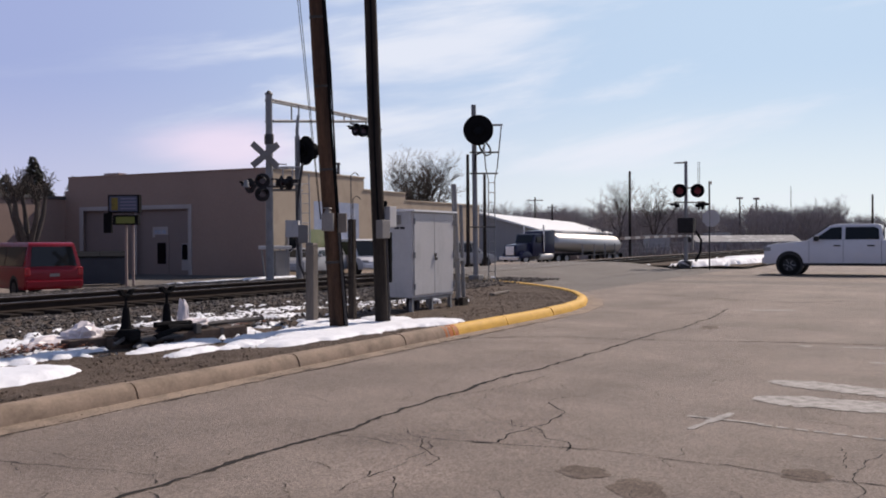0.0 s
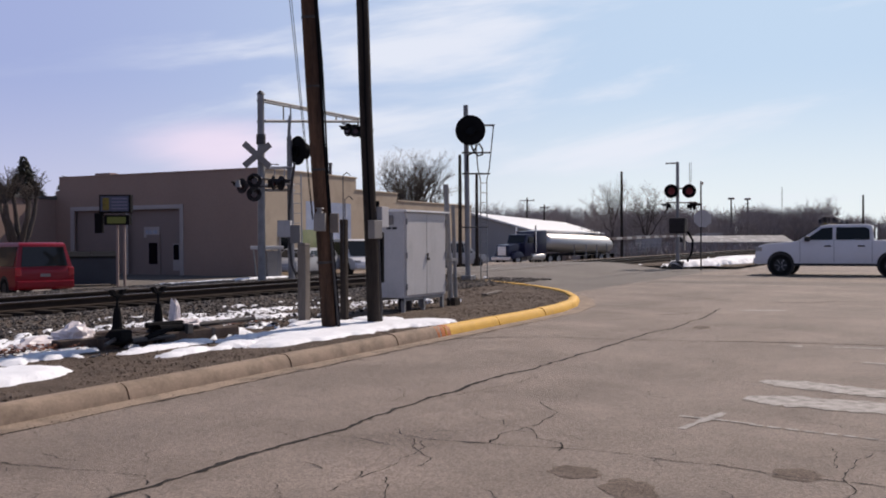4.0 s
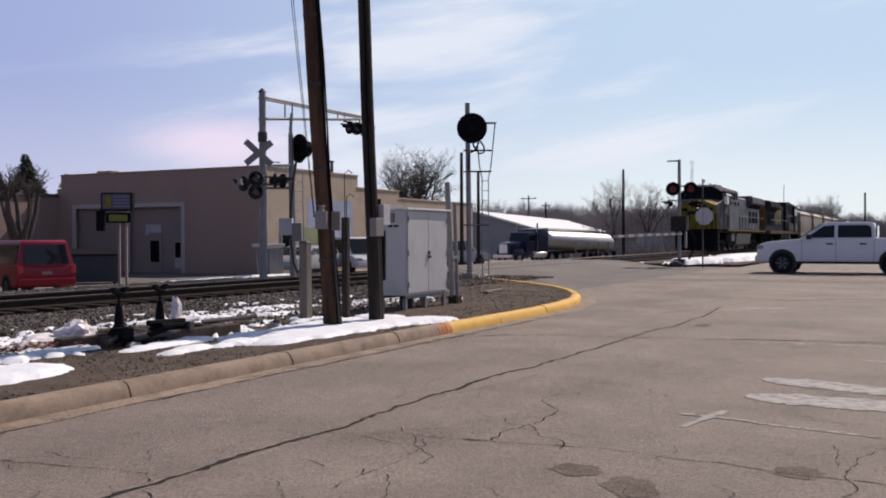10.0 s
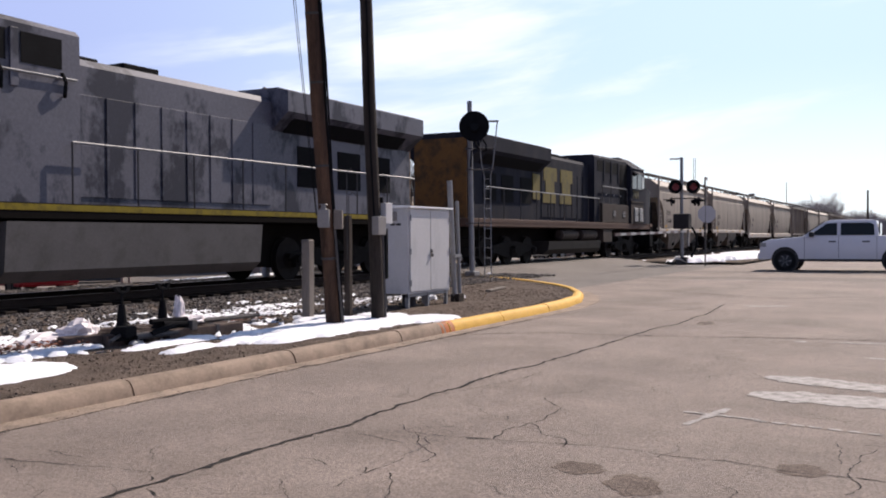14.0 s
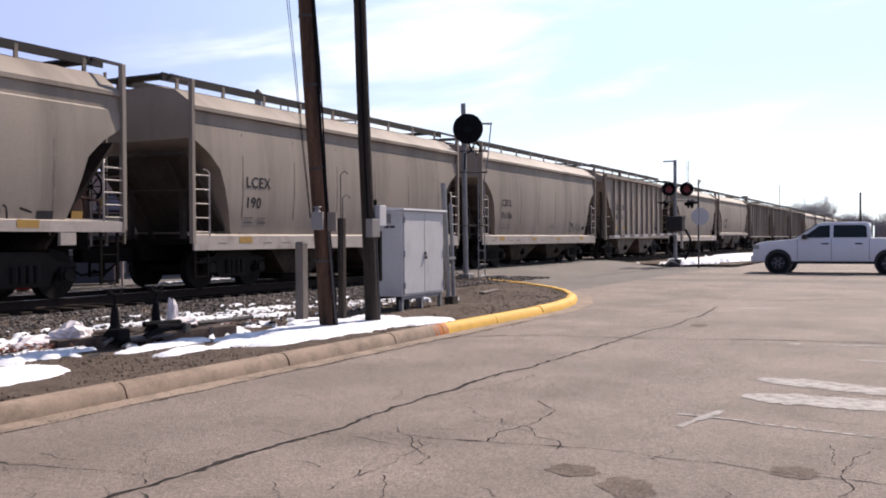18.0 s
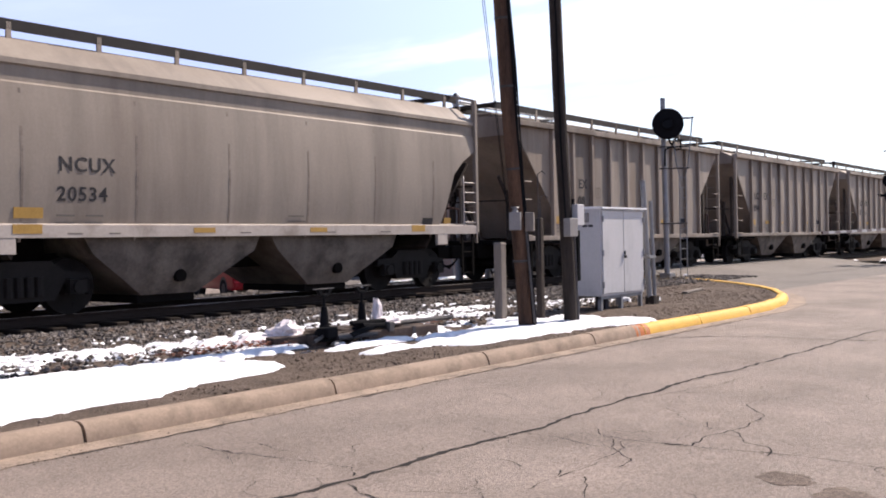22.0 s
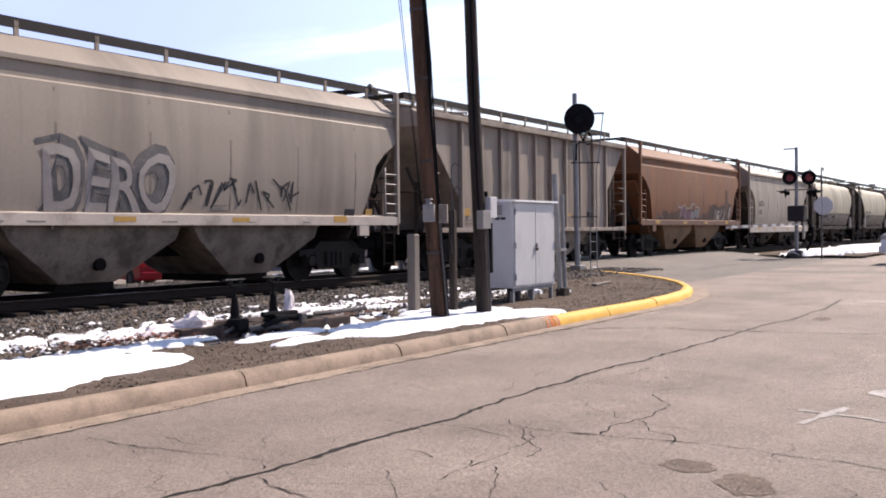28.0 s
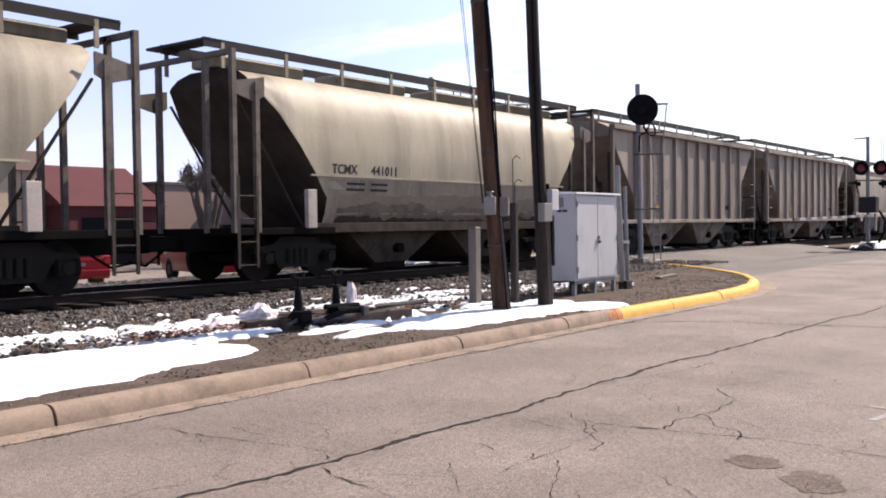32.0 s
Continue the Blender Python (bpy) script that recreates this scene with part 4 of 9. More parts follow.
    part("centre_sill", Shape().box(0.2, -0.28, 0.6, L - 0.2, 0.28, 0.96), UNDER, car)
    roof_walk(car, L, 4.5, mat)
    return car


FAR = pose(0, TRACK_Y, RAIL_Z)
A1 = hopper_round(HOPPER, SILL, "grey covered hopper car with smooth bulged sides and pale sill")
B1 = hopper_ribbed(HOPPERB, "grey covered hopper car with upright outside ribs")
C1 = hopper_drop(HOPPERC, "cream teardrop covered hopper car, darker towards the bottom")
D1 = hopper_round(RUSTCAR, surf("rust_sill", (0.105, 0.05, 0.033), 0.75, 0, 0.2, 1.5, 25, 0.1, (0.085, 0.036, 0.024), 0.7), "rust-brown covered hopper car, streaked and dark towards the sill", True,
                  surf("tan_bay", (0.15, 0.085, 0.042), 0.8, 0, 0.25, 0.8, 20, 0.15, (0.06, 0.035, 0.025), 0.8))
E_1 = hopper_round(HOPPER, SILL, "grey covered hopper car with smooth sides above funnel-shaped bays", True)
proto = {"A": A1, "B": B1, "C": C1, "D": D1, "E": E_1}
used = set()
# kind, place of the leading end at T0, reporting marks
CARS = [
    ("E", 19.3, "CEFX", "316108"), ("E", 33.9, "LCEX", "7276"), ("A", 48.5, "LCEX", "190"), ("A", 62.9, "CEFX", "81186"),
    ("B", 77.2, "LC EX", "65 3"), ("A", 91.6, "LCEX", "216"), ("E", 105.3, "NCUX", "20534"), ("B", 119.9, "LC EX", "10 08"),
    ("B", 134.15, "LC EX", "894"), ("B", 148.6, "LC EX", "67 9"), ("A", 162.8, "LCEX", ""), ("A", 177.0, "", ""),
    ("A", 191.2, "LCEX", "367"), ("E", 205.5, "", ""), ("B", 219.55, "", ""), ("D", 233.6, "", ""), ("A", 248.05, "LCEX", "175"),
    ("C", 262.25, "TCMX", "440004"), ("C", 277.95, "TCMX", "441011"), ("B", 292.9, "", ""), ("B", 307.2, "", ""), ("E", 321.6, "", ""),
    ("B", 336.0, "", ""), ("A", 350.4, "", ""), ("A", 364.8, "", ""), ("B", 379.2, "", "")]
FREIGHT = []
for kind, s0, mark, num in CARS:
    if kind in used:
        car = copy_thing(proto[kind], FAR)
    else:
        car = proto[kind]
        used.add(kind)
    TRAIN.append((car, s0, 0))
    FREIGHT.append((kind, car))


def bulge(kind, z):
    """Half width of a car's side at a height above the rail."""
    if kind == "B":
        return 1.395
    if kind == "C":
        return lerp([(1.0, 1.22), (1.3, 1.36), (1.9, 1.50), (2.6, 1.54), (3.3, 1.46), (3.7, 1.30), (3.9, 1.12)], z)
    return lerp([(1.0, 1.36), (1.5, 1.47), (2.2, 1.53), (3.0, 1.52), (3.5, 1.475)], z)


def mark_at(kind, x, z, h):
    """Pose for writing that lies on the bulged side from z up to z + h."""
    lo, hi = bulge(kind, z) + 0.004, bulge(kind, z + h) + 0.004
    return pose(x, -lo, z, 90 + math.degrees(math.atan2(hi - lo, h)), 0, 0)


def stencil(car, kind, x0, x1, z0, z1, mat, name="stencil"):
    a, b = bulge(kind, z0) + 0.002, bulge(kind, z1) + 0.002
    s = Shape().loft([[(x0, -a, z0), (x1, -a, z0), (x1, -b, z1), (x0, -b, z1)], [(x0, -a - 0.004, z0), (x1, -a - 0.004, z0), (x1, -b - 0.004, z1), (x0, -b - 0.004, z1)]])
    part(name, s, mat, car)


def car_marks(kind, car, mark, num, seed):
    rg = random.Random(seed)
    z0 = 0.95 if kind == "A" else 1.24
    if kind in "ADE":
        ox, on, size = {"20534": (0.46, 0.44, 0.31), "367": (0.1, 0.22, 0.33)}.get(num, (0.0, 0.0, 0.34))
        if mark:
            lettering(mark, size, mark_at(kind, 1.72 + ox, 2.22, 0.25), car, LETTER, "reporting_mark", 0.002, 0.005, 1.12)
        if num:
            lettering(num, size, mark_at(kind, 1.72 + on, 1.77, 0.25), car, LETTER, "car_number", 0.002, 0.005, 1.12)
        for k in range(2):
            for q in range(2):
                stencil(car, kind, 1.7 + ox + q * 0.48, 2.0 + ox + q * 0.48, 1.53 - 0.11 * k, 1.56 - 0.11 * k, FAINT, "stencil_line")
        stencil(car, kind, 10.75, 11.1, 1.42, 1.57, LETTER, "stencil_plate")
        stencil(car, kind, 6.8, 7.25, 1.46, 1.49, FAINT, "stencil_line")
        stencil(car, kind, 6.8, 7.2, 1.56, 1.59, FAINT, "stencil_line")
        if kind == "E":
            stencil(car, kind, 1.5, 1.95, 1.5, 1.66, MARKY, "amber_plate")
            stencil(car, kind, 11.5, 11.75, 1.45, 1.58, MARKY, "amber_plate")
        for x in (1.45, 4.6, 7.3, 10.3):
            hi = 0.17 if x in (1.45, 10.3) else 0.12
            part("reflector_strip", Shape().box(x, -1.545, z0 + 0.03, x + 0.45, -1.54, z0 + hi), MARKY, car)
        for x in (0.75, 2.3, 3.0, 5.6, 7.7, 9.3):
            part("stencil_line", Shape().box(x, -1.544, z0 + 0.02, x + rg.uniform(0.15, 0.4), -1.54, z0 + 0.04), FAINT, car)
    elif kind == "B":
        a, b = (mark.split(" ") + ["", ""])[:2]
        c, d = (num.split(" ") + ["", ""])[:2]
        for w, x, z in ((a, 2.06, 2.45), (b, 3.04, 2.45), (c, 1.97, 1.98), (d, 3.0, 1.98)):
            if w:
                lettering(w, 0.36, mark_at("B", x, z, 0.25), car, LETTER, "reporting_mark", 0.002, 0.006, 1.05)
        for k in range(2):
            stencil(car, "B", 1.85, 2.25, 1.24 + 0.08 * k, 1.27 + 0.08 * k, FAINT, "stencil_line")
            stencil(car, "B", 2.85, 3.3, 1.24 + 0.08 * k, 1.27 + 0.08 * k, FAINT, "stencil_line")
        spray(car, "B", [[(4.0, 2.2), (4.25, 2.2), (4.25, 2.48), (4.0, 2.48), (4.0, 2.2)], [(4.12, 2.2), (4.12, 2.48)]], 0.018, FAINT, "stencil_box")
    elif kind == "C" and mark:
        one = num.startswith("441")
        lettering(mark, 0.27 if one else 0.33, mark_at("C", 2.5 if one else 2.5, 2.13 if one else 2.56, 0.2), car, LETTER, "reporting_mark", 0.002, 0.006, 1.0)
        lettering(num, 0.27 if one else 0.38, mark_at("C", 3.7 if one else 2.40, 2.13 if one else 2.13, 0.2), car, LETTER, "car_number", 0.002, 0.006, 1.1)
        for k in range(2):
            for q in range(2):
                stencil(car, "C", 2.95 + q * 0.75, 3.5 + q * 0.75, 1.78 + 0.12 * k, 1.83 + 0.12 * k, LETTER, "stencil_line")


def spray(car, kind, lines, w, mat, name="graffiti"):
    """Sprayed lines on the side: each a list of (x, z)."""
    for pts in lines:
        p = []
        for (x0, z0), (x1, z1) in zip(pts, pts[1:]):
            p += [(x0 + (x1 - x0) * k / 4, z0 + (z1 - z0) * k / 4) for k in range(4)]
        p.append(pts[-1])
        nn = normals(p)
        V = []
        for (x, z), (a, b) in zip(p, nn):
            for sg in (-1, 1):
                zz = z + sg * b * w / 2
                V.append((x + sg * a * w / 2, -bulge(kind, zz) - 0.006, zz))
        part(name, Shape().add(V, [(2 * i, 2 * i + 1, 2 * i + 3, 2 * i + 2) for i in range(len(p) - 1)]), mat, car)


def sprayed_word(car, kind, x0, x1, z0, z1, n, seed, mat, w, fills=()):
    """Letter-like rounded loops in a row, with filled blobs behind."""
    rg = random.Random(seed)
    dx = (x1 - x0) / n
    for k in range(n):
        cx, cz = x0 + dx * (k + 0.5), (z0 + z1) / 2 + rg.uniform(-0.05, 0.05)
        rx, rz = dx * rg.uniform(0.46, 0.6), (z1 - z0) / 2 * rg.uniform(0.85, 1.05)
        ph = rg.uniform(0, 6.28)
        loop = [(cx + rx * math.cos(a) * (1 + 0.16 * math.sin(3 * a + ph)), cz + rz * math.sin(a) * (1 + 0.14 * math.cos(2 * a + ph))) for a in (2 * math.pi * i / 16 for i in range(17))]
        if fills:
            V = [(cx, -bulge(kind, cz) - 0.003, cz)] + [(x, -bulge(kind, z) - 0.003, z) for x, z in loop[:-1]]
            part("graffiti_fill", Shape().add(V, [(0, 1 + i, 1 + (i + 1) % 16) for i in range(16)]), fills[k % len(fills)], car)
        spray(car, kind, [loop], w, mat)
        inner = [(cx + rg.uniform(-0.35, 0.35) * rx * 1.3, cz + (q / 3 - 0.5) * 1.3 * rz) for q in range(4)]
        spray(car, kind, [inner, [(cx - rx * 0.5, cz + rg.uniform(-0.3, 0.3) * rz), (cx + rx * 0.4, cz + rg.uniform(-0.3, 0.4) * rz)]], w * 0.9, mat)


def scribble(car, kind, x0, x1, z0, z1, n, seed, mat, w):
    rg = random.Random(seed)
    lines = []
    for k in range(n):
        x = x0 + (x1 - x0) * (k + 0.3) / n
        lines.append([(x + rg.uniform(-0.18, 0.25), rg.uniform(z0, z1)) for _ in range(rg.choice((3, 4, 5)))])
    spray(car, kind, lines, w, mat)


def spray_text(car, kind, word, x0, x1, z0, z1, fill, rim):
    """Fat sprayed letters with a rim of another colour."""
    for mat, grow, lift in ((rim, 0.24, 0.010), (fill, 0.02, 0.020)):
        size = (z1 - z0) / 0.72
        ob = lettering(word, size, pose(0, 0, 0), car, mat, "graffiti", 0.001, grow * size * 0.5, 0.92)
        w = max(v.co.x for v in ob.data.vertices)
        for v in ob.data.vertices:
            x, k = v.co.x, v.co.y / size
            z = z0 + v.co.y * (1 + 0.10 * math.sin(x * 2.2))
            v.co = (x0 + (x + 0.06 * math.sin(k * 6 + x * 3)) * (x1 - x0) / w, -bulge(kind, z) - lift - v.co.z, z)


FAINT = surf("faded_stencil", (0.125, 0.108, 0.094), 0.8, 0, 0.3, 4, 40, 0.02)
SPRAYK = surf("black_spray", (0.018, 0.017, 0.02), 0.7, 0, 0.2, 3, 30, 0.02)
SPRAYG = surf("green_spray", (0.105, 0.115, 0.05), 0.7, 0, 0.2, 3, 30, 0.02)
SPRAYP = surf("pink_spray", (0.15, 0.088, 0.082), 0.7, 0, 0.2, 3, 30, 0.02)
SPRAYM = surf("mauve_spray", (0.058, 0.05, 0.062), 0.7, 0, 0.35, 2, 30, 0.02, (0.16, 0.14, 0.14), 0.7, thr=0.54)
SPRAYD = surf("grey_spray", (0.12, 0.11, 0.115), 0.7, 0, 0.25, 3, 30, 0.02)
RUSTDARK = surf("dark_rust", (0.055, 0.023, 0.016), 0.85, 0, 0.3, 3, 30, 0.05)
SPRAYV = surf("purple_spray", (0.09, 0.04, 0.06), 0.7, 0, 0.2, 3, 30, 0.02)
TAG_X = 3.98
SPRAYR = surf("worn_black_spray", (0.075, 0.07, 0.07), 0.7, 0, 0.35, 3, 30, 0.02, (0.15, 0.13, 0.12), 0.7, thr=0.5)
SPRAYS = surf("silver_spray", (0.225, 0.2, 0.185), 0.6, 0, 0.2, 3, 30, 0.02)
for (kind, car), (_k, _s, mark, num) in zip(FREIGHT, CARS):
    car_marks(kind, car, mark, num, len(mark) * 7 + len(num) + CARS.index((kind, _s, mark, num)))
CAR = [c for _, c in FREIGHT]
spray_text(CAR[12], "A", "SKEW", 3.67, 7.1, 1.12, 1.86, SPRAYM, SPRAYK)
sprayed_word(CAR[12], "A", 7.1, 9.95, 1.14, 1.92, 4, 2, SPRAYK, 0.055, (SPRAYP, SPRAYP, SPRAYG, SPRAYG))
# the piece runs down over the sill
for x0, x1, mt in ((3.8, 4.5, SPRAYD), (4.62, 5.3, SPRAYM), (5.42, 6.1, SPRAYD), (6.2, 6.95, SPRAYM), (7.1, 7.8, SPRAYP), (7.9, 8.5, SPRAYP), (8.6, 9.2, SPRAYG), (9.25, 9.85, SPRAYG)):
    pts = [(x0, 1.13), (x1, 1.13), (x1 - 0.05, 1.0), (x1 - 0.16, 0.87), (x0 + 0.12, 0.88), (x0 - 0.03, 1.0)]
    part("graffiti_fill", Shape().add([(x, -1.545, z) for x, z in pts], [(0, 1, 2, 3, 4, 5)]), mt, CAR[12])
scribble(CAR[12], "A", 8.2, 10.9, 1.75, 2.25, 5, 3, SPRAYK, 0.03)
scribble(CAR[12], "A", 2.3, 3.4, 1.02, 1.14, 5, 4, SPRAYK, 0.03)
spray_text(CAR[13], "E", "DERO", 3.25, 5.93, 1.44, 2.46, SPRAYS, SPRAYR)
scribble(CAR[13], "E", 6.1, 9.2, 1.5, 2.15, 12, 6, SPRAYK, 0.045)
scribble(CAR[9], "B", 6.2, 6.9, 1.9, 2.75, 4, 7, SPRAYD, 0.035)
scribble(CAR[9], "B", 7.4, 9.2, 1.9, 2.6, 6, 8, SPRAYD, 0.03)
sprayed_word(CAR[17], "C", 2.1, 6.7, 1.3, 1.92, 4, 9, SPRAYK, 0.05, (SPRAYK, SPRAYK, SPRAYS, SPRAYK))
WHITESP = surf("white_spray", (0.27, 0.25, 0.235), 0.7, 0, 0.2, 3, 30, 0.02)
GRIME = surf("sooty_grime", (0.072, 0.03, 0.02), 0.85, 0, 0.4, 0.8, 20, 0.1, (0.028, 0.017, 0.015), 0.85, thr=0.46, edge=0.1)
LOWERA = surf("tan_lower_side", (0.265, 0.22, 0.163), 0.8, 0, 0.2, 1.0, 20, 0.05, (0.14, 0.11, 0.083), 0.8, streak=0.7, thr=0.46)
LOWERB = surf("brown_lower_side", (0.205, 0.165, 0.122), 0.85, 0, 0.3, 1.2, 20, 0.05, (0.21, 0.17, 0.13), 0.8, streak=0.5, thr=0.46)
LOWERC = surf("dark_brown_lower_side", (0.15, 0.117, 0.088), 0.85, 0, 0.4, 1.5, 20, 0.1, (0.085, 0.066, 0.05), 0.8, thr=0.45)


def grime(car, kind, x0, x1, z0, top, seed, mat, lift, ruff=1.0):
    """A discoloured layer along the side with an uneven upper edge."""
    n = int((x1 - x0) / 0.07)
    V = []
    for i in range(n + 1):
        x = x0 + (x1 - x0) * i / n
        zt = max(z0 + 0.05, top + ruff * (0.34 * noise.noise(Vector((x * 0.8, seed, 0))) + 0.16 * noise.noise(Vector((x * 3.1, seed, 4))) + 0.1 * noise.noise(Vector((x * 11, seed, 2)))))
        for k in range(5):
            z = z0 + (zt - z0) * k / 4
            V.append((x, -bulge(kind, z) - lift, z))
    part("grime", Shape().add(V, [(5 * i + k, 5 * i + k + 1, 5 * i + k + 6, 5 * i + k + 5) for i in range(n) for k in range(4)]), mat, car, "uneven discoloured layer on the side")


# four layers darken the teardrop sides step by step towards the bottom
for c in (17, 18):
    for top_, ruff, mt, lift in ((2.02, 0.0, LOWERA, 0.002), (1.72, 0.35, LOWERB, 0.0035), (1.42, 0.5, LOWERC, 0.005), (1.2, 0.5, SLOPE, 0.0065)):
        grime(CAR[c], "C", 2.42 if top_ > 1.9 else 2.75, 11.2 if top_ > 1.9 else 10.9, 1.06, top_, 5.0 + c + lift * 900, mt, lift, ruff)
grime(CAR[15], "D", 1.75, 11.0, 1.45, 1.75, 3.0, GRIME, 0.003)
grime(CAR[15], "D", 8.0, 11.3, 1.45, 2.12, 8.0, GRIME, 0.005)
for x, z0, z1 in ((10.42, 2.2, 2.84), (10.58, 2.24, 2.80)):
    stencil(CAR[15], "D", x, x + 0.15, z0, z1, RUSTDARK, "grime")
spray(CAR[15], "D", [[(TAG_X + 0.0, 2.12), (TAG_X + 0.1, 1.95), (TAG_X + 0.45, 1.93), (TAG_X + 0.6, 2.03)],
                     [(TAG_X + 0.35, 1.45), (TAG_X + 0.45, 1.8), (TAG_X + 0.75, 2.05), (TAG_X + 1.0, 2.03), (TAG_X + 1.05, 1.7), (TAG_X + 0.98, 1.45)],
                     [(TAG_X + 1.0, 1.93), (TAG_X + 1.5, 1.9), (TAG_X + 1.75, 2.1), (TAG_X + 2.1, 2.12), (TAG_X + 2.2, 1.98)],
                     [(TAG_X + 1.75, 2.1), (TAG_X + 1.78, 1.8), (TAG_X + 1.68, 1.5)],
                     [(TAG_X + 2.2, 2.0), (TAG_X + 2.8, 1.95), (TAG_X + 2.75, 1.7), (TAG_X + 2.55, 1.47)]], 0.04, WHITESP)
for a, b, mt in ((0.45, 1.7, SPRAYV), (1.75, 2.75, SPRAYD)):
    grime(CAR[15], "D", TAG_X + a, TAG_X + b, 1.44, 1.88, 14.0, mt, 0.004)
spray(CAR[15], "D", [[(8.98, 1.47), (8.98, 1.92)], [(9.25, 1.47), (9.25, 1.78), (9.42, 1.86), (9.55, 1.78), (9.56, 1.47)],
                     [(10.05, 1.5), (10.25, 1.52), (10.33, 1.7), (10.28, 1.88)], [(9.85, 1.6), (9.82, 1.8), (9.9, 1.92)]], 0.06, WHITESP)
grime(CAR[15], "D", 9.2, 9.6, 1.46, 1.72, 21.0, SPRAYS, 0.006, 0.3)
spray(CAR[15], "D", [[(11.0, 1.5), (11.06, 1.8), (11.16, 2.05)]], 0.14, WHITESP)
scribble(CAR[3], "A", 8.8, 10.6, 1.3, 1.75, 6, 11, SPRAYK, 0.04)
scribble(CAR[1], "E", 9.0, 10.8, 1.3, 1.8, 5, 12, SPRAYK, 0.04)


# ---- locomotives ----
LY = surf("engine_yellow", (0.165, 0.122, 0.010), 0.7, 0, 0.2, 1.6, 25, 0.05, (0.045, 0.035, 0.012), 0.85, thr=0.48, spec=0.15)
LYF = surf("faded_yellow", (0.17, 0.125, 0.015), 0.7, 0, 0.2, 3, 25, 0.05, (0.06, 0.055, 0.03), 0.8, thr=0.5)
LB = surf("engine_blue", (0.018, 0.020, 0.036), 0.8, 0, 0.25, 0.6, 20, 0.05, (0.066, 0.064, 0.082), 0.6, streak=0.5, thr=0.53, spec=0.12, edge=0.12)
LG = surf("engine_grey", (0.088, 0.088, 0.11), 0.55, 0, 0.25, 0.42, 18, 0.03, (0.014, 0.015, 0.027), 0.92, streak=0.35, thr=0.50, spec=0.22, edge=0.07)
LRUST = surf("engine_sill_rust", (0.075, 0.044, 0.033), 0.8, 0, 0.2, 2, 25, 0.1, spec=0.2)
# orange-brown: yellow engine ends with their shade put into the colour
LORANGE = surf("engine_end_shaded_yellow", (0.13, 0.062, 0.018), 0.7, 0, 0.25, 1.5, 25, 0.1, (0.03, 0.022, 0.014), 0.85, thr=0.44, spec=0.2)
DARKGLASS = pane("dark_glass", (0.005, 0.006, 0.008), 0.15, 0.06)
HEADLAMP = glow("headlamp_lens", (1.0, 0.8, 0.6), 0.8)
LAMPOFF = pane("lamp_lens", (0.25, 0.25, 0.25), 0.15)
TANKM = surf("fuel_tank", (0.085, 0.078, 0.076), 0.7, 0, 0.2, 1.5, 25, 0.1, (0.05, 0.045, 0.04), 0.7)

LB2 = surf("engine_blue_dark", (0.0135, 0.0148, 0.023), 0.8, 0, 0.3, 0.6, 20, 0.05, (0.031, 0.030, 0.034), 0.8, streak=0.6, thr=0.47, spec=0.08)
TANKD = surf("grimy_tank", (0.022, 0.019, 0.0175), 0.75, 0, 0.3, 1.5, 25, 0.1, (0.011, 0.010, 0.009), 0.8, spec=0.15)
CABGLASS = pane("cab_glass", (0.022, 0.023, 0.028), 0.1, 0.3)
LTRUCK = surf("engine_truck_grime", (0.0085, 0.0072, 0.0065), 0.85, 0, 0.4, 4, 30, 0.3, (0.016, 0.013, 0.011), 0.6, thr=0.56, spec=0.1)

LLOW = surf("engine_rusty_band", (0.040, 0.029, 0.024), 0.75, 0, 0.25, 1.2, 25, 0.05, (0.025, 0.02, 0.018), 0.7, spec=0.15)


def handrail(parent, x0, x1, y, z0, z1, n, mat):
    rail = part("handrail", Shape().cyl((x0, y, z1), (x1, y, z1), 0.022, n=6), mat, parent)
    for i in range(n):
        x = x0 + (x1 - x0) * i / (n - 1)
        part("rail_post", Shape().cyl((x, y, z0), (x, y, z1), 0.02, n=6), DARKSTEEL, rail)


